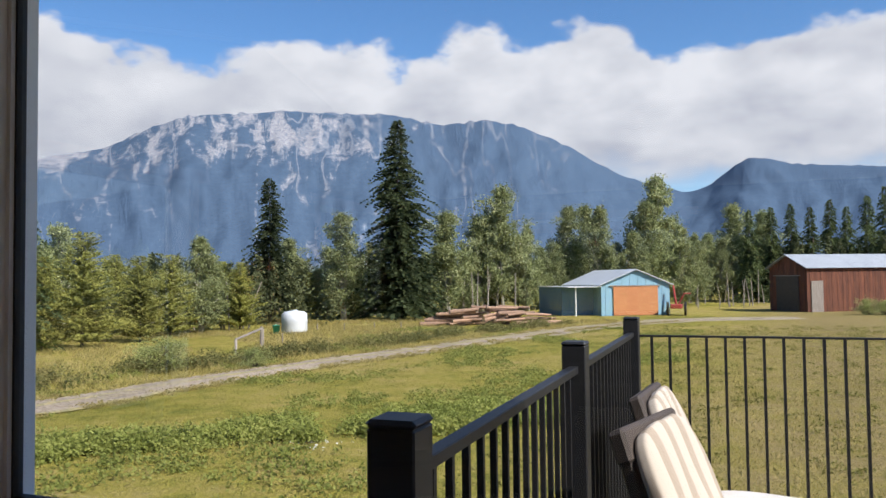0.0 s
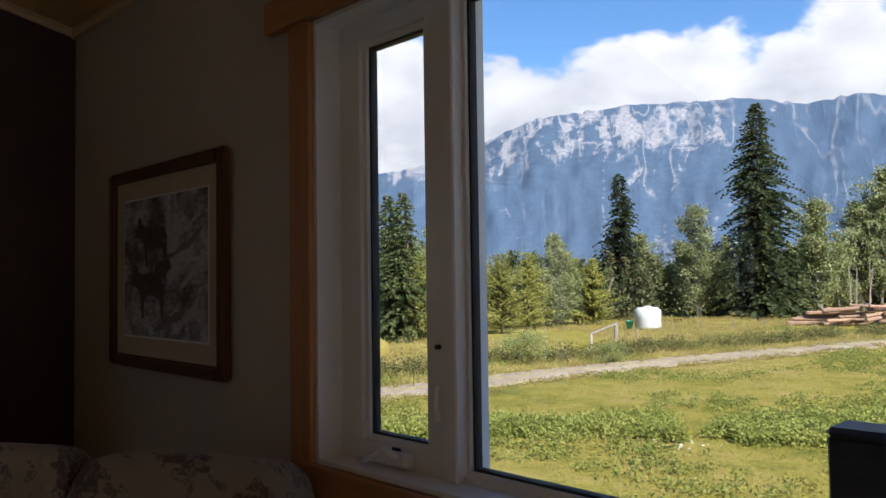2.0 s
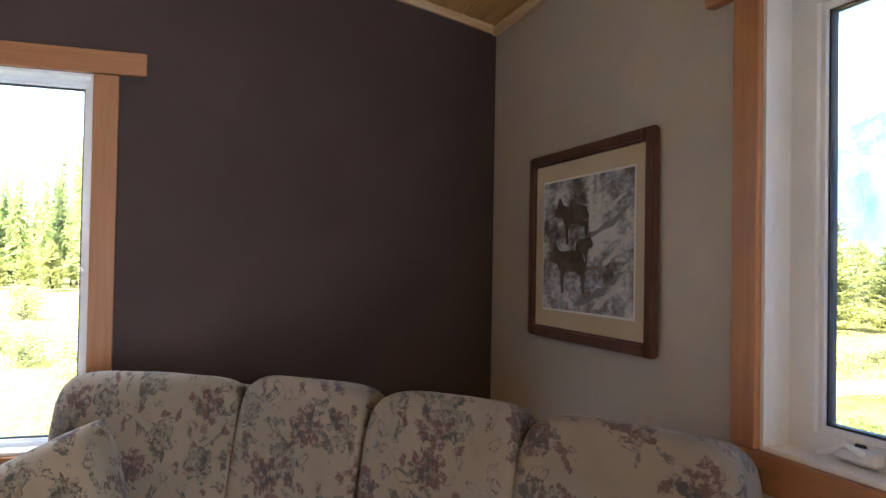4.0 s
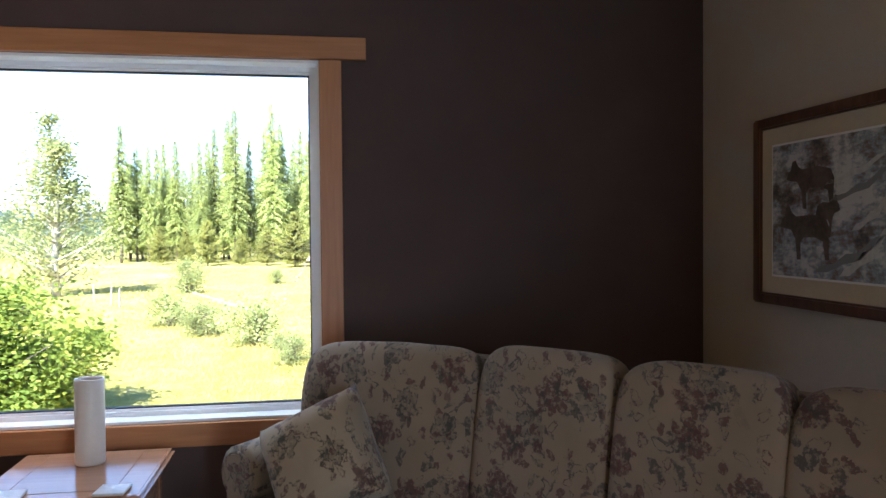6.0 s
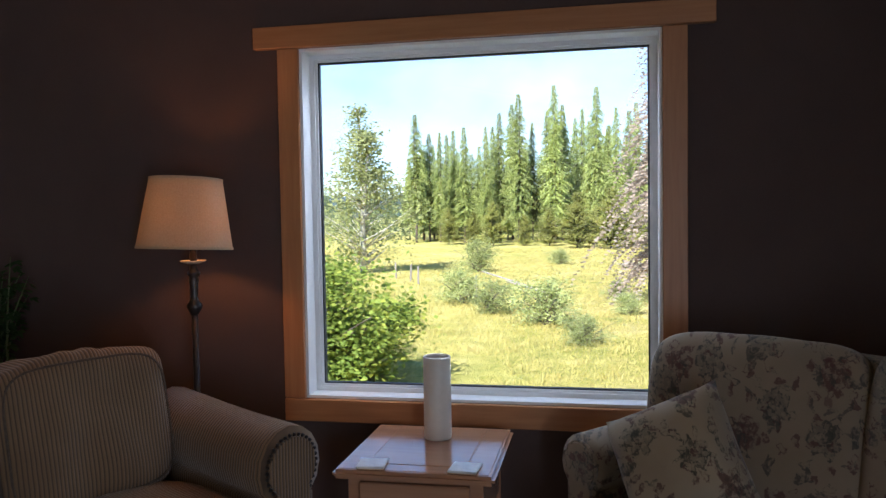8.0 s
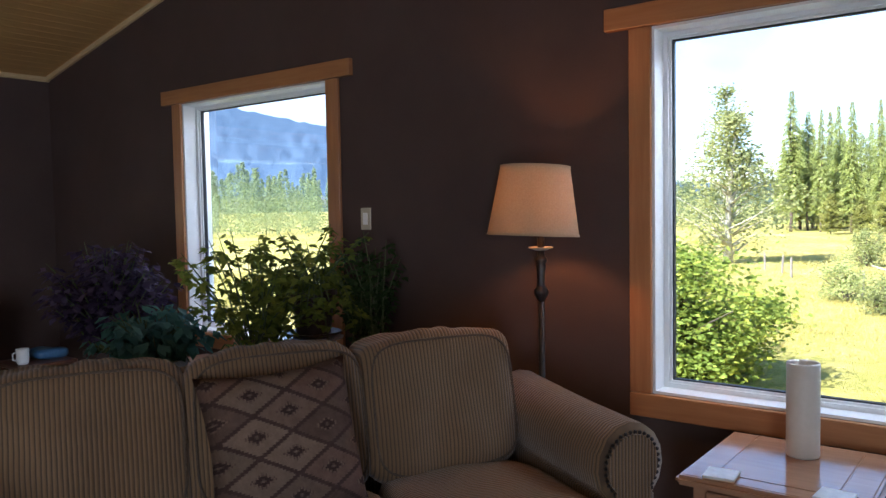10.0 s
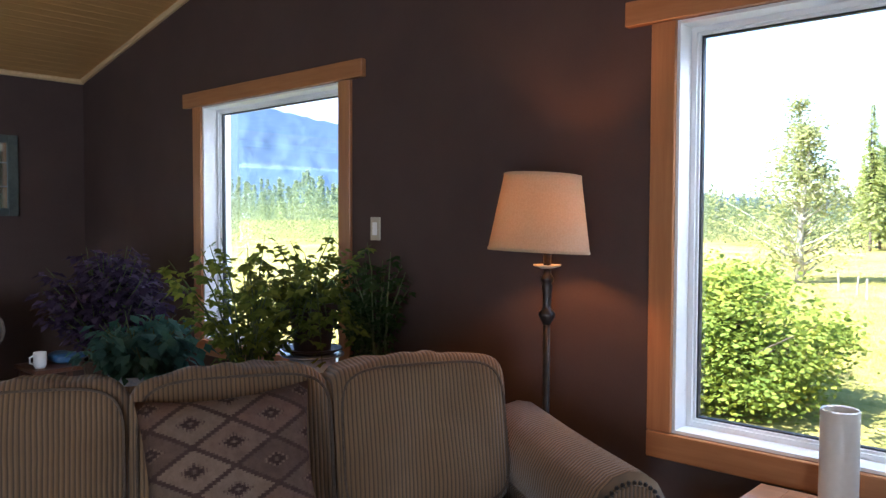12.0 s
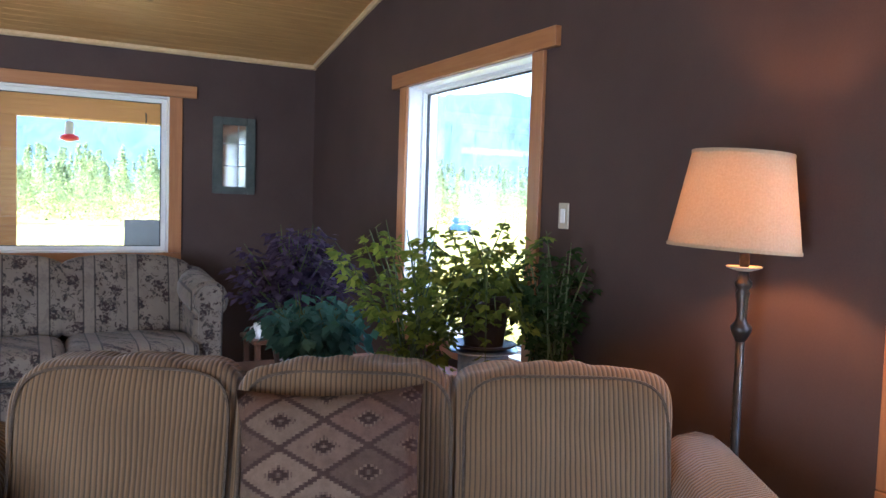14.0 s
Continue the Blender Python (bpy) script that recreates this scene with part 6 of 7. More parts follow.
part("bottle", lathe(bmesh.new(), [(0.01, 2.19), (0.04, 2.17), (0.04, 2.06)], steps=14), M_POLY, feeder, smooth=True)
part("dish", lathe(bmesh.new(), [(0.04, 2.06), (0.085, 2.04), (0.085, 2.01), (0.03, 1.99)], steps=16), M_FEEDER, feeder, smooth=True)
hook = part("beam_hook", tube(bmesh.new(), [(-2.42, -8.6, 2.32), (-2.42, -8.57, 2.30), (-2.42, -8.56, 2.24), (-2.42, -8.58, 2.22)], 0.008, 6), M_BLACK)
tagged(hook, "black iron hook on the porch beam", "hook")
board = part("grey_board", one_box(-2.31, SY - 0.172, 1.09, -2.02, SY - 0.158, 1.30, 0.003), M_GREY)
tagged(board, "grey board standing on the window ledge outside", "board")


# ---- furniture ----
def sofa(name, label, m, wide, n_back, n_seat, top, cloth, arm_cloth, seat_top=0.48, arm_top=0.66, arm_w=0.24, deep=0.92, back_t=0.2, crown=0.1, drop=0.0, nails=False, channel=False, arms=(True, True), arm_deep=None, arm_out=(0.0, 0.0), sections=None):
    """A sofa in its own frame: seats run along +X from 0 to wide, the front faces -Y, the cushions' upper front edge is near y = 0."""
    s = tagged(empty(name, m), label, "sofa")
    for x in (0.08, wide - 0.08):
        for y in (-deep + 0.2, 0.02):
            part("foot", lathe(bmesh.new(), [(0.025, 0), (0.035, 0.09)], (x, y, 0), 10), M_FRAME, s)
    part("base", one_box(-0.02, -deep + 0.14, 0.09, wide + 0.02, 0.12, 0.32, 0.03, seg=2), arm_cloth, s, smooth=False)
    part("back_frame", puffy(bmesh.new(), (wide / 2, 0.06, (top - 0.12 + 0.1) / 2 + 0.04), (wide + 0.04, 0.15, top - 0.2), 8, 10), cloth, s, smooth=True)
    w = wide / n_seat
    for i in range(n_seat):
        part("seat_cushion", puffy(bmesh.new(), (w * (i + 0.5), -deep / 2 - 0.02, seat_top - 0.09), (w * 0.995, deep - 0.16, 0.2), 5, 12, wrinkle=0.012, seed=i), arm_cloth, s, smooth=True)
    for i in range(n_back):
        fall = drop * (2 * (i + 0.5) / n_back - 1) ** 2
        lo = seat_top - 0.06
        hi = top - fall
        cx, w, cy, bend = sections[i] if sections else (wide * (i + 0.5) / n_back, wide / n_back, 0.0, 0.0)
        t = pose(0, 0, 0, 0, 0, bend) @ pose(0, 0, 0, -11)
        part("back_cushion", puffy(bmesh.new(), (cx, cy - (0.04 if channel else 0.055), (lo + hi) / 2), (w * (1.0 if channel else 1.05), back_t + 0.08, hi - lo), 5.5 if channel else 5.2, 30 if not channel else 18, tilt=t, wrinkle=0.006 if channel else 0.022, seed=i * 2 + 1, crown=crown, pleat=0.0 if channel else 0.009), cloth, s, smooth=True)
        if not channel:
            # dark welt round each cushion
            hw, hh, pw = w * 0.525 * 0.9, (hi - lo) / 2 * 0.87, 5.2
            loop = []
            for k in range(49):
                q = 2 * math.pi * k / 48
                ex, ez = math.copysign(abs(math.cos(q)) ** (2 / pw), math.cos(q)), math.copysign(abs(math.sin(q)) ** (2 / pw), math.sin(q))
                loop.append(t @ Vector((ex * hw, -0.9 * (back_t + 0.08) / 2 - 0.004, ez * hh * (1 - crown * ex * ex if ez > 0 else 1))) + Vector((cx, cy - 0.055, (lo + hi) / 2)))
            part("piping", tube(bmesh.new(), loop, 0.0045, 5), M_PIPING, s)
    for side, has in ((0, arms[0]), (1, arms[1])):
        if not has:
            continue
        x0 = -arm_w - arm_out[0] if side == 0 else wide + arm_out[1]
        fwd = arm_deep or deep
        cx = x0 + arm_w / 2
        r = arm_w * 0.56
        bm = bmesh.new()
        # scroll arm: a full roll over an upright panel, drawn along the depth
        prof = [(-arm_w * 0.40, 0.10), (arm_w * 0.40, 0.10), (arm_w * 0.40, arm_top - 2 * r + 0.03)]
        for k in range(13):
            a = radians(-50 + k * 280 / 12)
            prof.append((r * math.cos(a), arm_top - r + r * math.sin(a)))
        prof.append((-arm_w * 0.40, arm_top - 2 * r + 0.03))
        rings = []
        lengths = [(-fwd, 0.94), (-fwd + 0.025, 1.0), (-fwd * 0.6, 1.0), (-0.25, 1.0), (0.02, 0.97)]
        for y, k in lengths:
            rise_b = 0.05 * max(0, (y + fwd) / fwd) ** 1.5
            rings.append([bm.verts.new((cx + px * k, y, pz + (rise_b if pz > 0.3 else 0))) for px, pz in prof])
        for a, b in zip(rings, rings[1:]):
            for k in range(len(prof)):
                j = (k + 1) % len(prof)
                bm.faces.new((a[k], a[j], b[j], b[k]))
        bm.faces.new(rings[0][::-1])
        bm.faces.new(rings[-1])
        bmesh.ops.recalc_face_normals(bm, faces=bm.faces)
        arm = part("armrest", bm, arm_cloth, s, smooth=True)
        # inset front panel with its edge trim
        pb = bmesh.new()
        face = [pb.verts.new((cx + px * 0.74, -fwd - 0.012, (pz - arm_top + r) * (0.74 if pz > 0.3 else 1) + arm_top - r)) for px, pz in prof]
        back = [pb.verts.new((v.co.x, -fwd + 0.002, v.co.z)) for v in face]
        pb.faces.new(face[::-1])
        for k in range(len(face)):
            j = (k + 1) % len(face)
            pb.faces.new((face[k], face[j], back[j], back[k]))
        bmesh.ops.recalc_face_normals(pb, faces=pb.faces)
        part("front_panel", pb, cloth, arm)
        if nails:
            nb = bmesh.new()
            for k in range(30):
                f = k / 29 * (len(prof) - 4) + 2
                i0 = int(f)
                p0, p1 = prof[min(i0, len(prof) - 1)], prof[min(i0 + 1, len(prof) - 1)]
                u = f - i0
                px, pz = p0[0] + (p1[0] - p0[0]) * u, p0[1] + (p1[1] - p0[1]) * u
                lathe(nb, [(0.0075, 0), (0.005, 0.006), (0.0, 0.007)], steps=6, m=pose(cx + px * 0.80, -fwd - 0.004, (pz - arm_top + r) * 0.80 + arm_top - r, 90))
            part("nail_trim", nb, M_BRONZE, arm, "row of small brass nail heads")
        else:
            part("piping", tube(bmesh.new(), [(cx + px * 0.80, -fwd - 0.006, (pz - arm_top + r) * (0.8 if pz > 0.3 else 1) + arm_top - r) for px, pz in prof[2:]], 0.007, 6), cloth, arm, smooth=True)
    return s


floral = sofa("floral_sofa", "cream floral tapestry sofa with channelled high back, set across the corner", pose(-3.36, 0.30, 0, 0, 0, 41.6), 2.16, 4, 3, 1.108, M_FLORAL, M_FLORAL, seat_top=0.53, arm_top=0.70, arm_w=0.2, deep=0.86, back_t=0.16, crown=0.02, drop=0.03, channel=True, arm_deep=0.52, arm_out=(0.09, 0.0), arms=(True, False), sections=[(0.285, 0.72, -0.125, 20), (0.89, 0.53, 0.0, 0), (1.42, 0.53, 0.0, 0), (1.98, 0.62, -0.05, -9)])
cord = sofa("corduroy_sofa", "tan corduroy three-seat sofa with rolled arms", pose(-1.35, -2.62, 0, 0, 0, 154.1), 1.78, 3, 3, 1.058, M_CORD, M_CORD_Y, seat_top=0.58, arm_top=0.80, arm_w=0.25, deep=0.92, back_t=0.17, crown=0.02, nails=True, arm_deep=0.67)
love = sofa("floral_loveseat", "dark floral cotton loveseat with scrolled arms under the window", pose(-0.75, -6.12, 0, 0, 0, 180), 1.62, 2, 2, 1.07, M_FLORAL2, M_FLORAL2, seat_top=0.54, arm_top=0.93, arm_w=0.24, deep=0.86, back_t=0.16, crown=0.13, channel=True, arm_deep=0.62, arm_out=(-0.06, -0.06), sections=[(0.40, 0.92, 0.0, 0), (1.22, 0.92, 0.0, 0)])


def throw_pillow(name, label, m, size, mat, seed):
    p = tagged(empty(name, m), label, "cushion")
    bm = bmesh.new()
    verts = bmesh.ops.create_grid(bm, x_segments=18, y_segments=18, size=0.5)["verts"]
    bmesh.ops.duplicate(bm, geom=list(bm.verts) + list(bm.edges) + list(bm.faces))
    upper = set(verts)
    for v in bm.verts:
        x, y = v.co.x * 2, v.co.y * 2
        pinch = 1 - 0.10 * (1 - x * x) * (y * y) ** 2 - 0.10 * (1 - y * y) * (x * x) ** 2
        thick = ((1 - x ** 4) * (1 - y ** 4)) ** 0.5 * 0.5
        z = thick if v in upper else -thick
        wob = 0.02 * noise.noise(Vector((x * 3 + seed, y * 3, z * 2)))
        v.co = Vector((x * 0.5 * size * pinch, z * 0.30 + wob * 0.5 * (thick > 0.01), y * 0.5 * size * pinch + size * 0.46))
    bmesh.ops.remove_doubles(bm, verts=bm.verts, dist=0.0015)
    bmesh.ops.recalc_face_normals(bm, faces=bm.faces)
    part("cover", bm, mat, p, smooth=True)
    return p


throw_pillow("scatter_cushion", "floral tapestry cushion leaning in the sofa corner", Matrix.Translation((-2.79, 0.16, 0.55)) @ pose(0, 0, 0, 0, 0, 72) @ pose(0, 0, 0, -22, -27, 0), 0.41, M_FLORAL3, 1)
sofa_m = pose(-1.35, -2.62, 0, 0, 0, 154.1)
throw_pillow("scatter_cushion", "woven cushion with brown and rust diamonds on the corduroy sofa", sofa_m @ pose(0.87, -0.34, 0.572, -20, -3, 0), 0.49, M_DIAMOND, 2)

# end table
table = tagged(empty("end_table"), "light maple end table with a framed panel top", "table")
TX0, TX1, TY0, TY1, TZ = -3.42, -2.82, -1.06, -0.49, 0.64
part("tabletop", one_box(TX0, TY0, TZ - 0.035, TX1, TY1, TZ - 0.002, 0.012, seg=2), M_TABLE, table)
part("top_panel", one_box(TX0 + 0.06, TY0 + 0.11, TZ - 0.006, TX1 - 0.09, TY1 - 0.11, TZ, 0.002), M_TABLE, table)
for a, b in ((TY0 + 0.02, TY0 + 0.106), (TY1 - 0.106, TY1 - 0.02)):
    part("top_border", one_box(TX0 + 0.02, a, TZ - 0.006, TX1 - 0.02, b, TZ, 0.002), M_TABLE, table)
part("top_border", one_box(TX1 - 0.086, TY0 + 0.11, TZ - 0.006, TX1 - 0.02, TY1 - 0.11, TZ, 0.002), M_TABLE, table)
part("drawer_front", one_box(TX1 - 0.05, TY0 + 0.09, 0.46, TX1 - 0.028, TY1 - 0.09, 0.59, 0.005), M_TABLE, table)
part("body", one_box(TX0 + 0.05, TY0 + 0.05, 0.42, TX1 - 0.05, TY1 - 0.05, 0.605), M_TABLE, table)
for x in (TX0 + 0.07, TX1 - 0.07):
    for y in (TY0 + 0.07, TY1 - 0.07):
        part("leg", one_box(x - 0.025, y - 0.025, 0, x + 0.025, y + 0.025, 0.605, 0.004), M_TABLE, table)
part("knob", lathe(bmesh.new(), [(0.008, 0), (0.016, 0.015), (0.0, 0.022)], steps=12, m=pose(TX1 - 0.028, -0.775, 0.525, 0, 90, 0)), M_BRONZE, table, smooth=True)

vase = tagged(empty("vase", pose(-3.25, -0.77, TZ)), "tall cream ceramic cylinder vase on the end table", "vase")
part("body", lathe(bmesh.new(), [(0.052, 0), (0.054, 0.006), (0.054, 0.318), (0.051, 0.324), (0.048, 0.318), (0.048, 0.02), (0.0, 0.02)], steps=32), M_VASE, vase, smooth=True)
for i, (x, y, a) in enumerate(((-2.885, -0.93, 6), (-2.885, -0.60, -4))):
    c = tagged(empty("coaster", pose(x, y, TZ, 0, 0, a)), "pale square stone coaster on the end table", "coaster", "coasters on the end table")
    part("tile", one_box(-0.05, -0.05, 0.003, 0.05, 0.05, 0.011, 0.002), M_COASTER, c)
    part("cork_base", one_box(-0.047, -0.047, 0, 0.047, 0.047, 0.003), M_LOGEND, c)

# floor lamp
lamp = tagged(empty("floor_lamp", pose(-3.2, -1.77, 0)), "bronze floor lamp, lit, with a cream linen shade", "lamp")
part("base", lathe(bmesh.new(), [(0.125, 0), (0.125, 0.012), (0.10, 0.028), (0.04, 0.04), (0.02, 0.07)], steps=28), M_BRONZE, lamp, smooth=True)
part("pole", lathe(bmesh.new(), [(0.013, 0.07), (0.013, 1.14)], steps=12), M_BRONZE, lamp, smooth=True)
part("turned_column", lathe(bmesh.new(), [(0.013, 1.12), (0.018, 1.128), (0.030, 1.15), (0.031, 1.165), (0.018, 1.178), (0.015, 1.19), (0.017, 1.24), (0.021, 1.265), (0.016, 1.275), (0.025, 1.285), (0.025, 1.298), (0.016, 1.308), (0.014, 1.335)], steps=18), M_BRONZE, lamp, smooth=True)
part("drip_dish", lathe(bmesh.new(), [(0.02, 1.33), (0.05, 1.34), (0.052, 1.345), (0.02, 1.343)], steps=22), M_PLATE, lamp, smooth=True)
part("socket", lathe(bmesh.new(), [(0.014, 1.34), (0.016, 1.42), (0.013, 1.44)], steps=12), M_BRONZE, lamp, smooth=True)
part("bulb", lathe(bmesh.new(), [(0.012, 1.44), (0.02, 1.455), (0.022, 1.47), (0.0, 1.485)], steps=12), M_VASE, lamp, smooth=True)
sb = bmesh.new()
out, inn = [], []
for r, z in ((0.188, 1.395), (0.142, 1.675)):
    out.append([sb.verts.new((r * math.cos(2 * math.pi * k / 96), r * math.sin(2 * math.pi * k / 96), z)) for k in range(96)])
    inn.append([sb.verts.new(((r - 0.003) * math.cos(2 * math.pi * k / 96), (r - 0.003) * math.sin(2 * math.pi * k / 96), z)) for k in range(96)])
for k in range(96):
    j = (k + 1) % 96
    sb.faces.new((out[0][k], out[0][j], out[1][j], out[1][k]))
    sb.faces.new((inn[0][j], inn[0][k], inn[1][k], inn[1][j]))
    sb.faces.new((out[1][k], out[1][j], inn[1][j], inn[1][k]))
    sb.faces.new((out[0][j], out[0][k], inn[0][k], inn[0][j]))
shade = part("shade", sb, M_SHADE, lamp, smooth=False)
shade.matrix_basis = Matrix.Translation((0.026, -0.014, 1.53)) @ Matrix.Rotation(radians(3), 4, Vector((-0.48, -0.88, 0))) @ Matrix.Translation((0, 0, -1.53))
for r, z in ((0.1885, 1.397), (0.1425, 1.673)):
    part("shade_trim", lathe(bmesh.new(), [(r - 0.002, z - 0.005), (r + 0.0015, z - 0.005), (r + 0.0015, z + 0.005), (r - 0.002, z + 0.005), (r - 0.002, z - 0.005)], steps=40, caps=False), M_SHADE, shade)
part("shade_spider", tube(bmesh.new(), [(-0.14, 0, 1.66), (0, 0, 1.655), (0.14, 0, 1.66)], 0.003, 5), M_BRONZE, shade)
part("harp", tube(bmesh.new(), [(0, 0.01, 1.44), (0, 0.05, 1.5), (0, 0.05, 1.6), (0, 0.0, 1.66)], 0.003, 5), M_BRONZE, lamp)

# framed print on the taupe wall
art = tagged(empty("framed_picture"), "framed wildlife print with a cream mat in a walnut frame", "picture")
PX0, PX1, PZ0, PZ1, PY = -3.03, -2.14, 1.215, 1.94, NY - 0.004
fw = 0.044
for x0, z0, x1, z1 in ((PX0, PZ0, PX0 + fw, PZ1), (PX1 - fw, PZ0, PX1, PZ1), (PX0 + fw, PZ0, PX1 - fw, PZ0 + fw), (PX0 + fw, PZ1 - fw, PX1 - fw, PZ1)):
    part("frame_side", one_box(x0, PY - 0.032, z0, x1, PY, z1, 0.007, seg=2), M_FRAME, art)
part("mat_board", one_box(PX0 + fw, PY - 0.014, PZ0 + fw, PX1 - fw, PY - 0.006, PZ1 - fw), M_MAT, art)
part("inner_mat", one_box(PX0 + 0.112, PY - 0.016, PZ0 + 0.108, PX1 - 0.112, PY - 0.0145, PZ1 - 0.108), M_VINYL, art, "white inner mat line")
part("print", one_box(PX0 + 0.120, PY - 0.018, PZ0 + 0.116, PX1 - 0.120, PY - 0.0165, PZ1 - 0.116), M_PICTURE, art, "grey and brown wildlife print")
# dark animal shapes and pale rock streaks of the print, laid on it as flat pieces
M_FUR = mottled("printed_brown_fur", (0.06, 0.042, 0.035), (0.17, 0.125, 0.10), 16, 0.4, bump=0)
ANIMAL = [(0.0, 0.55), (0.03, 0.66), (0.08, 0.72), (0.10, 0.84), (0.16, 0.86), (0.20, 0.76), (0.27, 0.70), (0.55, 0.72), (0.74, 0.66), (0.80, 0.5), (0.78, 0.28), (0.79, 0.05), (0.73, 0.05), (0.70, 0.32), (0.58, 0.38), (0.40, 0.38), (0.34, 0.30), (0.35, 0.04), (0.29, 0.04), (0.26, 0.36), (0.18, 0.50), (0.08, 0.52)]
ROCK = [(0.0, 0.0), (0.12, 0.16), (0.30, 0.22), (0.48, 0.44), (0.62, 0.46), (0.86, 0.8), (1.0, 0.84), (0.8, 0.55), (0.66, 0.3), (0.42, 0.2), (0.2, 0.02)]
for mat, outline, x, z, sx, sz in ((M_FUR, ANIMAL, -2.82, 1.57, 0.34, 0.22), (M_FUR, ANIMAL, -2.86, 1.385, 0.36, 0.24), (M_FUR, ANIMAL, -2.52, 1.47, -0.16, 0.18), (M_GREY, ROCK, -2.66, 1.352, 0.36, 0.16), (M_COASTER, ROCK, -2.52, 1.345, 0.24, 0.20),
                                   (M_COASTER, ROCK, -2.60, 1.66, 0.30, 0.10), (M_GREY, ROCK, -2.58, 1.60, 0.30, 0.12), (M_COASTER, ROCK, -2.46, 1.50, 0.18, 0.14)):
    bm = bmesh.new()
    f = [bm.verts.new((x + px * sx, PY - 0.0186, z + pz * sz)) for px, pz in outline]
    b = [bm.verts.new((v.co.x, PY - 0.0179, v.co.z)) for v in f]
    bm.faces.new(f)
    for k in range(len(f)):
        j = (k + 1) % len(f)
        bm.faces.new((f[k], f[j], b[j], b[k]))
    bmesh.ops.recalc_face_normals(bm, faces=bm.faces)
    part("print_shape", bm, mat, art)

# switch plate, two small wall marks
sw = tagged(empty("light_switch"), "ivory light switch plate on the brown wall", "light switch")
part("plate", one_box(WX, -3.072, 1.403, WX + 0.007, -2.998, 1.522, 0.003), M_PLATE, sw)
part("rocker", one_box(WX + 0.007, -3.052, 1.43, WX + 0.012, -3.018, 1.495, 0.002), M_VINYL, sw)
# mirror in the far corner
mir = tagged(empty("wall_mirror"), "narrow mirror in a dark grey-green frame on the brown wall", "mirror")
MX0, MX1, MZ0, MZ1, MY = -2.995, -2.655, 1.525, 2.14, SY + 0.003
for x0, z0, x1, z1 in ((MX0, MZ0, MX0 + 0.075, MZ1), (MX1 - 0.075, MZ0, MX1, MZ1), (MX0 + 0.075, MZ0, MX1 - 0.075, MZ0 + 0.06), (MX0 + 0.075, MZ1 - 0.06, MX1 - 0.075, MZ1)):
    part("frame_side", one_box(x0, MY, z0, x1, MY + 0.03, z1, 0.006, seg=2), mottled("mirror_frame_paint", (0.05, 0.065, 0.06), (0.10, 0.12, 0.11), 8, 0.5), mir)
part("mirror_glass", one_box(MX0 + 0.07, MY + 0.004, MZ0 + 0.055, MX1 - 0.07, MY + 0.012, MZ1 - 0.055), M_MIRROR, mir, "slightly blotched mirror glass")
for z in (1.75, 1.93):
    part("leading", one_box(MX0 + 0.075, MY + 0.012, z - 0.003, MX1 - 0.075, MY + 0.016, z + 0.003), M_GREY, mir)
part("leading", one_box(-2.86, MY + 0.012, MZ0 + 0.06, -2.854, MY + 0.016, MZ1 - 0.06), M_GREY, mir)

# ---- houseplants on a bench behind the corduroy sofa ----
bench = tagged(empty("plant_bench"), "low dark wooden bench holding the houseplants", "bench")
part("bench_top", one_box(-3.42, -4.4, 0.56, -2.2, -2.66, 0.60, 0.006), M_FRAME, bench)
for x in (-3.36, -2.26):
    for y in (-4.33, -2.73):
        part("leg", one_box(x - 0.03, y - 0.03, 0, x + 0.03, y + 0.03, 0.56), M_FRAME, bench)


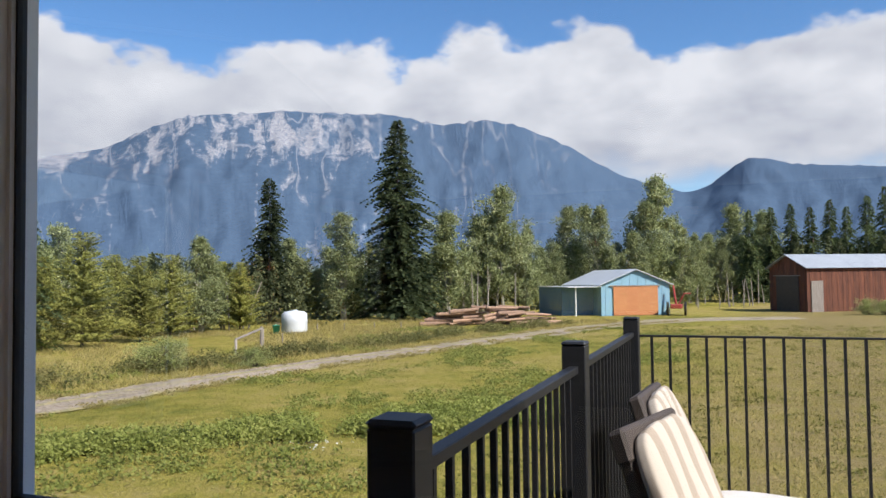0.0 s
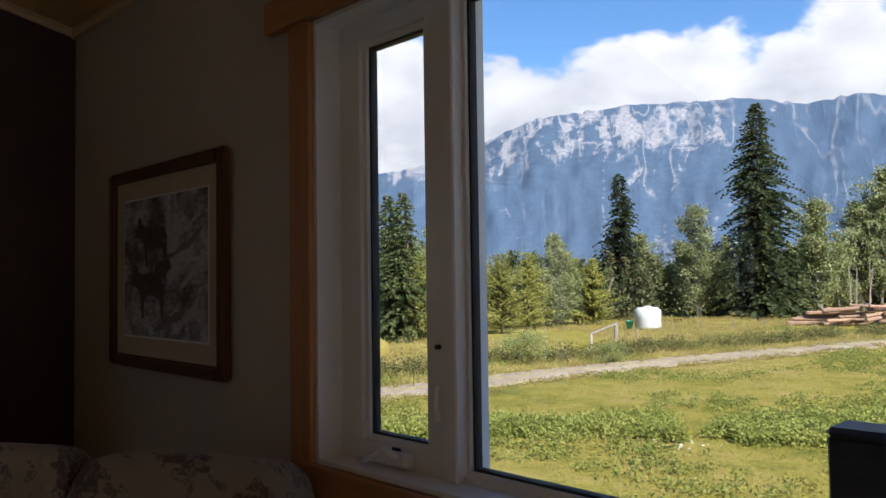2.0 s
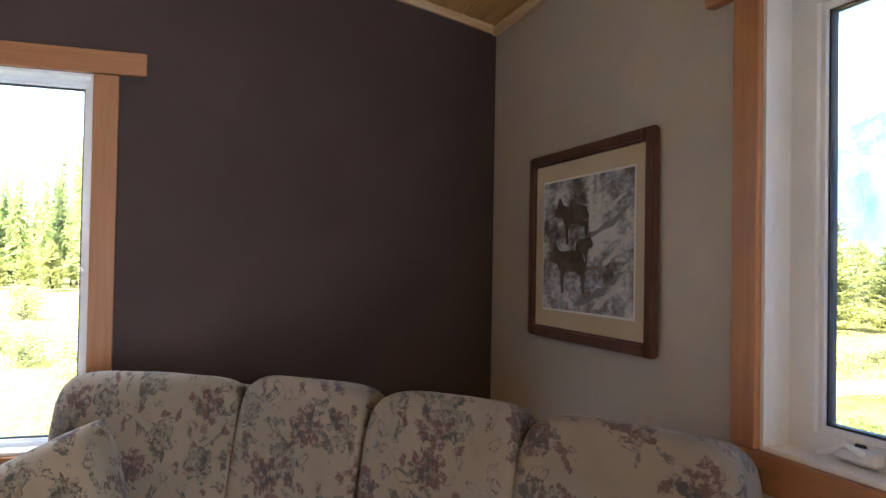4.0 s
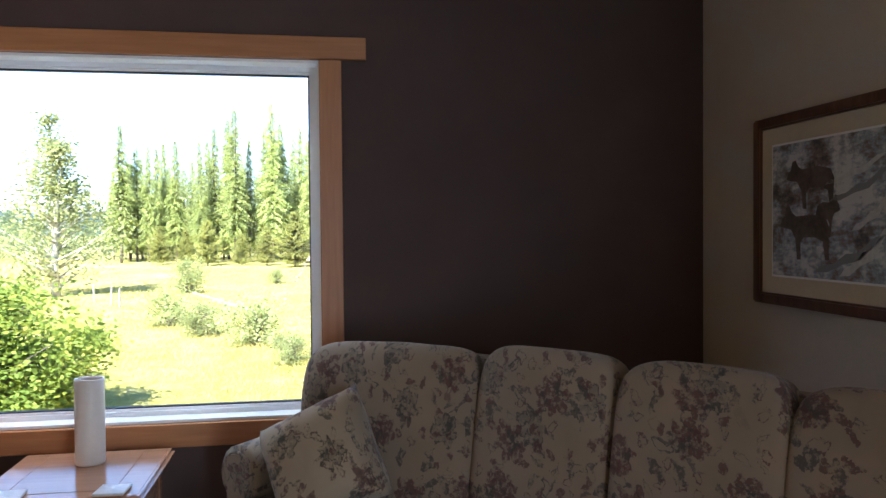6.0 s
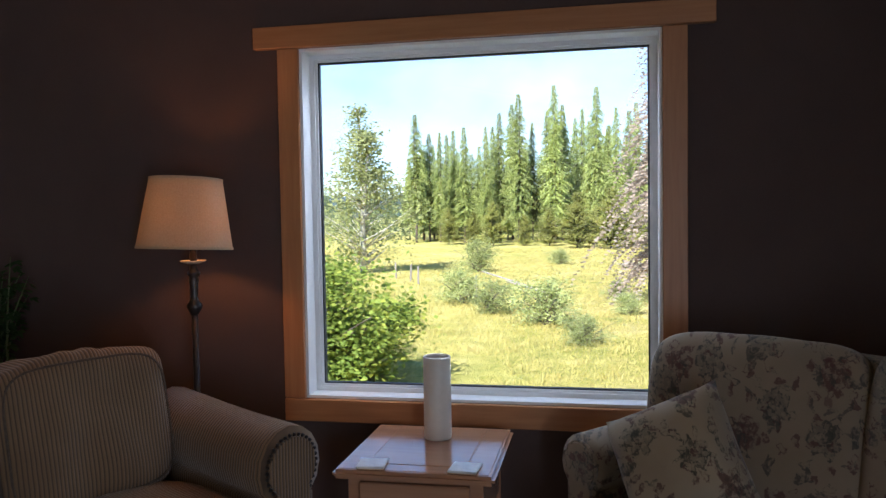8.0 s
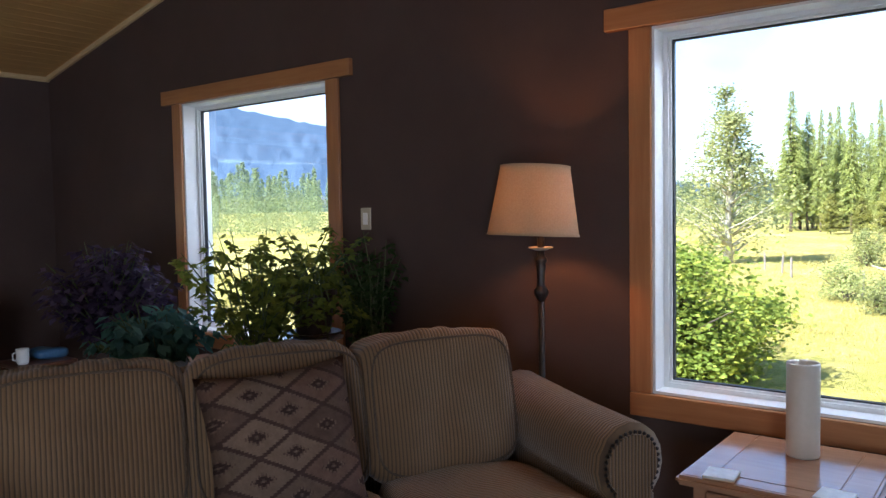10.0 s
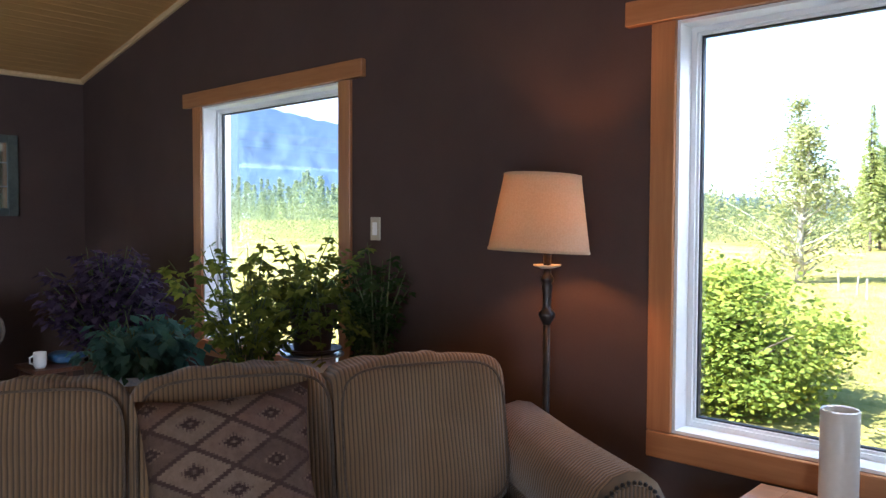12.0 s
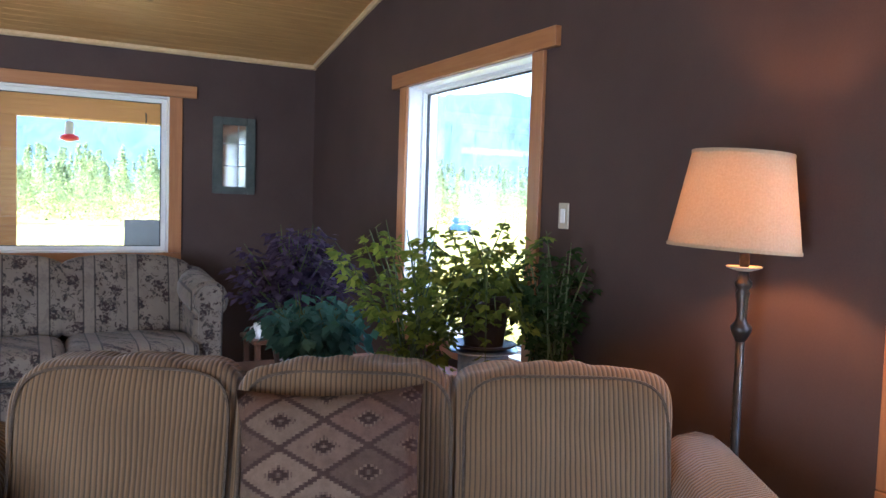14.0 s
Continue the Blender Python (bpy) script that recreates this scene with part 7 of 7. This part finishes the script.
def houseplant(name, label, x, y, z, pot_r, pot_h, pot_mat, height, width, stems, leaves, leaf, mat, seed, droop=0.25, lobed=False, arch=0.4, pot_label="", trail=0.0):
    rng = random.Random(seed)
    p = tagged(empty(name, pose(x, y, z)), label, "plant")
    part("pot", lathe(bmesh.new(), [(pot_r * 0.72, 0), (pot_r * 0.95, pot_h * 0.85), (pot_r * 1.06, pot_h * 0.86), (pot_r * 1.06, pot_h), (pot_r * 0.93, pot_h), (pot_r * 0.9, pot_h * 0.88), (0.0, pot_h * 0.88)], steps=26), pot_mat, p, pot_label, smooth=False)
    part("saucer", lathe(bmesh.new(), [(pot_r * 0.8, -0.002), (pot_r * 1.25, 0.02), (pot_r * 1.22, 0.026), (0.0, 0.006)], steps=26), pot_mat, p)
    part("soil", lathe(bmesh.new(), [(pot_r * 0.88, pot_h * 0.86), (pot_r * 0.6, pot_h * 0.91), (0, pot_h * 0.92)], steps=16), M_SOIL, p)
    lv = Leaves(seed)
    for i in range(stems):
        a = 2 * math.pi * i / stems + rng.uniform(-0.4, 0.4)
        reach = width * 0.5 * rng.uniform(0.25, 1.0)
        top_z = pot_h + (height - pot_h) * rng.uniform(0.45, 1.0) * (1 - 0.35 * reach / width)
        root = Vector((rng.gauss(0, pot_r * 0.3), rng.gauss(0, pot_r * 0.3), pot_h * 0.9))
        tip = Vector((math.cos(a) * reach, math.sin(a) * reach, top_z))
        mid = root.lerp(tip, 0.5) + Vector((0, 0, arch * (top_z - pot_h) * 0.3))
        if rng.random() < trail:
            out = Vector((math.cos(a), math.sin(a), 0))
            tip = out * (pot_r * 1.5 + width * rng.uniform(0.0, 0.25)) + Vector((0, 0, pot_h * rng.uniform(0.0, 0.9)))
            mid = out * pot_r * 1.2 + Vector((0, 0, pot_h * rng.uniform(1.1, 1.5)))
        line = [root, root.lerp(mid, 0.6), mid, mid.lerp(tip, 0.6), tip]
        part("stem", tube(bmesh.new(), line, [0.005, 0.0045, 0.004, 0.003, 0.0015], 5), M_STEM, p)
        for k in range(leaves):
            u = 0.16 + 0.84 * ((k + rng.random()) / leaves) ** 0.8
            q = line[min(int(u * 4), 3)].lerp(line[min(int(u * 4), 3) + 1], u * 4 - min(int(u * 4), 3))
            b = rng.uniform(0, 2 * math.pi)
            d = Vector((math.cos(b), math.sin(b), rng.uniform(-0.2, 0.5) - droop)).normalized()
            s = d.cross(Vector((rng.gauss(0, 0.3), rng.gauss(0, 0.3), 1))).normalized()
            stalk = q + d * leaf * 0.5
            size = leaf * rng.uniform(0.65, 1.2)
            fold = (d + Vector((0, 0, -0.5))).normalized()
            if lobed:
                for turn in (-0.9, 0.0, 0.9):
                    dd = (d * math.cos(turn) + s * math.sin(turn)).normalized()
                    ss = dd.cross(d.cross(s)).normalized()
                    lv.leaf(stalk, dd, ss, size * (1.0 if turn == 0 else 0.72), size * 0.45)
            else:
                n = len(lv.v)
                mid_p = stalk + d * size * 0.5
                end_p = mid_p + fold * size * 0.5
                lv.v += [stalk, mid_p + s * size * 0.29, mid_p - s * size * 0.29, end_p]
                lv.f += [(n, n + 1, n + 2), (n + 1, n + 3, n + 2)]
    mesh_part("foliage", lv.mesh("foliage"), mat, p)
    return p


houseplant("purple_houseplant", "bushy plant with dusky purple leaves in a brown pot", -2.56, -4.02, 0.60, 0.13, 0.2, M_DARKPOT, 0.84, 0.66, 84, 34, 0.066, M_PURPLE, 201, droop=0.35)
houseplant("leafy_houseplant", "blue-green houseplant in a blue and white glazed pot", -2.46, -3.45, 0.60, 0.14, 0.22, M_BLUEPOT, 0.52, 0.56, 44, 22, 0.078, M_TEAL, 202, droop=0.65, pot_label="blue and white glazed pot")
houseplant("ivy_houseplant", "yellow-green lobed houseplant standing before the window", -2.76, -3.08, 0.60, 0.12, 0.2, M_DARKPOT, 0.90, 0.72, 40, 19, 0.054, M_HOUSEGREEN, 203, droop=0.75, lobed=True, trail=0.35)
houseplant("ivy_houseplant", "tall trailing houseplant in a dark brown pot", -3.08, -3.02, 0.88, 0.115, 0.24, M_DARKPOT, 0.60, 0.62, 40, 17, 0.05, M_HOUSEGREEN, 204, droop=0.8, lobed=True, trail=0.6)
stool = part("plant_riser", lathe(bmesh.new(), [(0.11, 0.60), (0.11, 0.86), (0.15, 0.872), (0.15, 0.878), (0.0, 0.878)], (-3.08, -3.02, 0), 22), M_BLUEPOT)
tagged(stool, "upturned glazed pot used as a plant riser", "plant stand")
houseplant("trailing_houseplant", "dark green trailing houseplant beside the window casing", -3.28, -2.84, 0.60, 0.10, 0.18, M_BLUEPOT, 0.84, 0.42, 34, 18, 0.045, M_DARKGREEN, 205, droop=0.8, lobed=True, trail=0.2)

side = tagged(empty("side_table", pose(-2.95, -5.75, 0)), "small dark side table beside the loveseat", "table")
part("tabletop", one_box(-0.2, -0.2, 0.46, 0.2, 0.2, 0.49, 0.006), M_FRAME, side)
for sx in (-0.16, 0.16):
    for sy in (-0.16, 0.16):
        part("leg", one_box(sx - 0.018, sy - 0.018, 0, sx + 0.018, sy + 0.018, 0.46), M_FRAME, side)
mug = tagged(empty("cup", pose(-2.82, -5.66, 0.49)), "small white cup on the side table", "cup")
part("body", lathe(bmesh.new(), [(0.03, 0), (0.04, 0.02), (0.042, 0.11), (0.038, 0.108), (0.036, 0.02), (0.0, 0.015)], steps=20), M_VINYL, mug, smooth=True)
part("handle", tube(bmesh.new(), [(0.04, 0, 0.09), (0.065, 0, 0.08), (0.065, 0, 0.04), (0.038, 0, 0.03)], 0.006, 6), M_VINYL, mug, smooth=True)
cloth = part("folded_cloth", puffy(bmesh.new(), (-3.05, -5.78, 0.525), (0.24, 0.2, 0.07), 3, 8, wrinkle=0.03, seed=4), M_CARBLUE)
tagged(cloth, "crumpled blue cloth on the side table", "cloth")
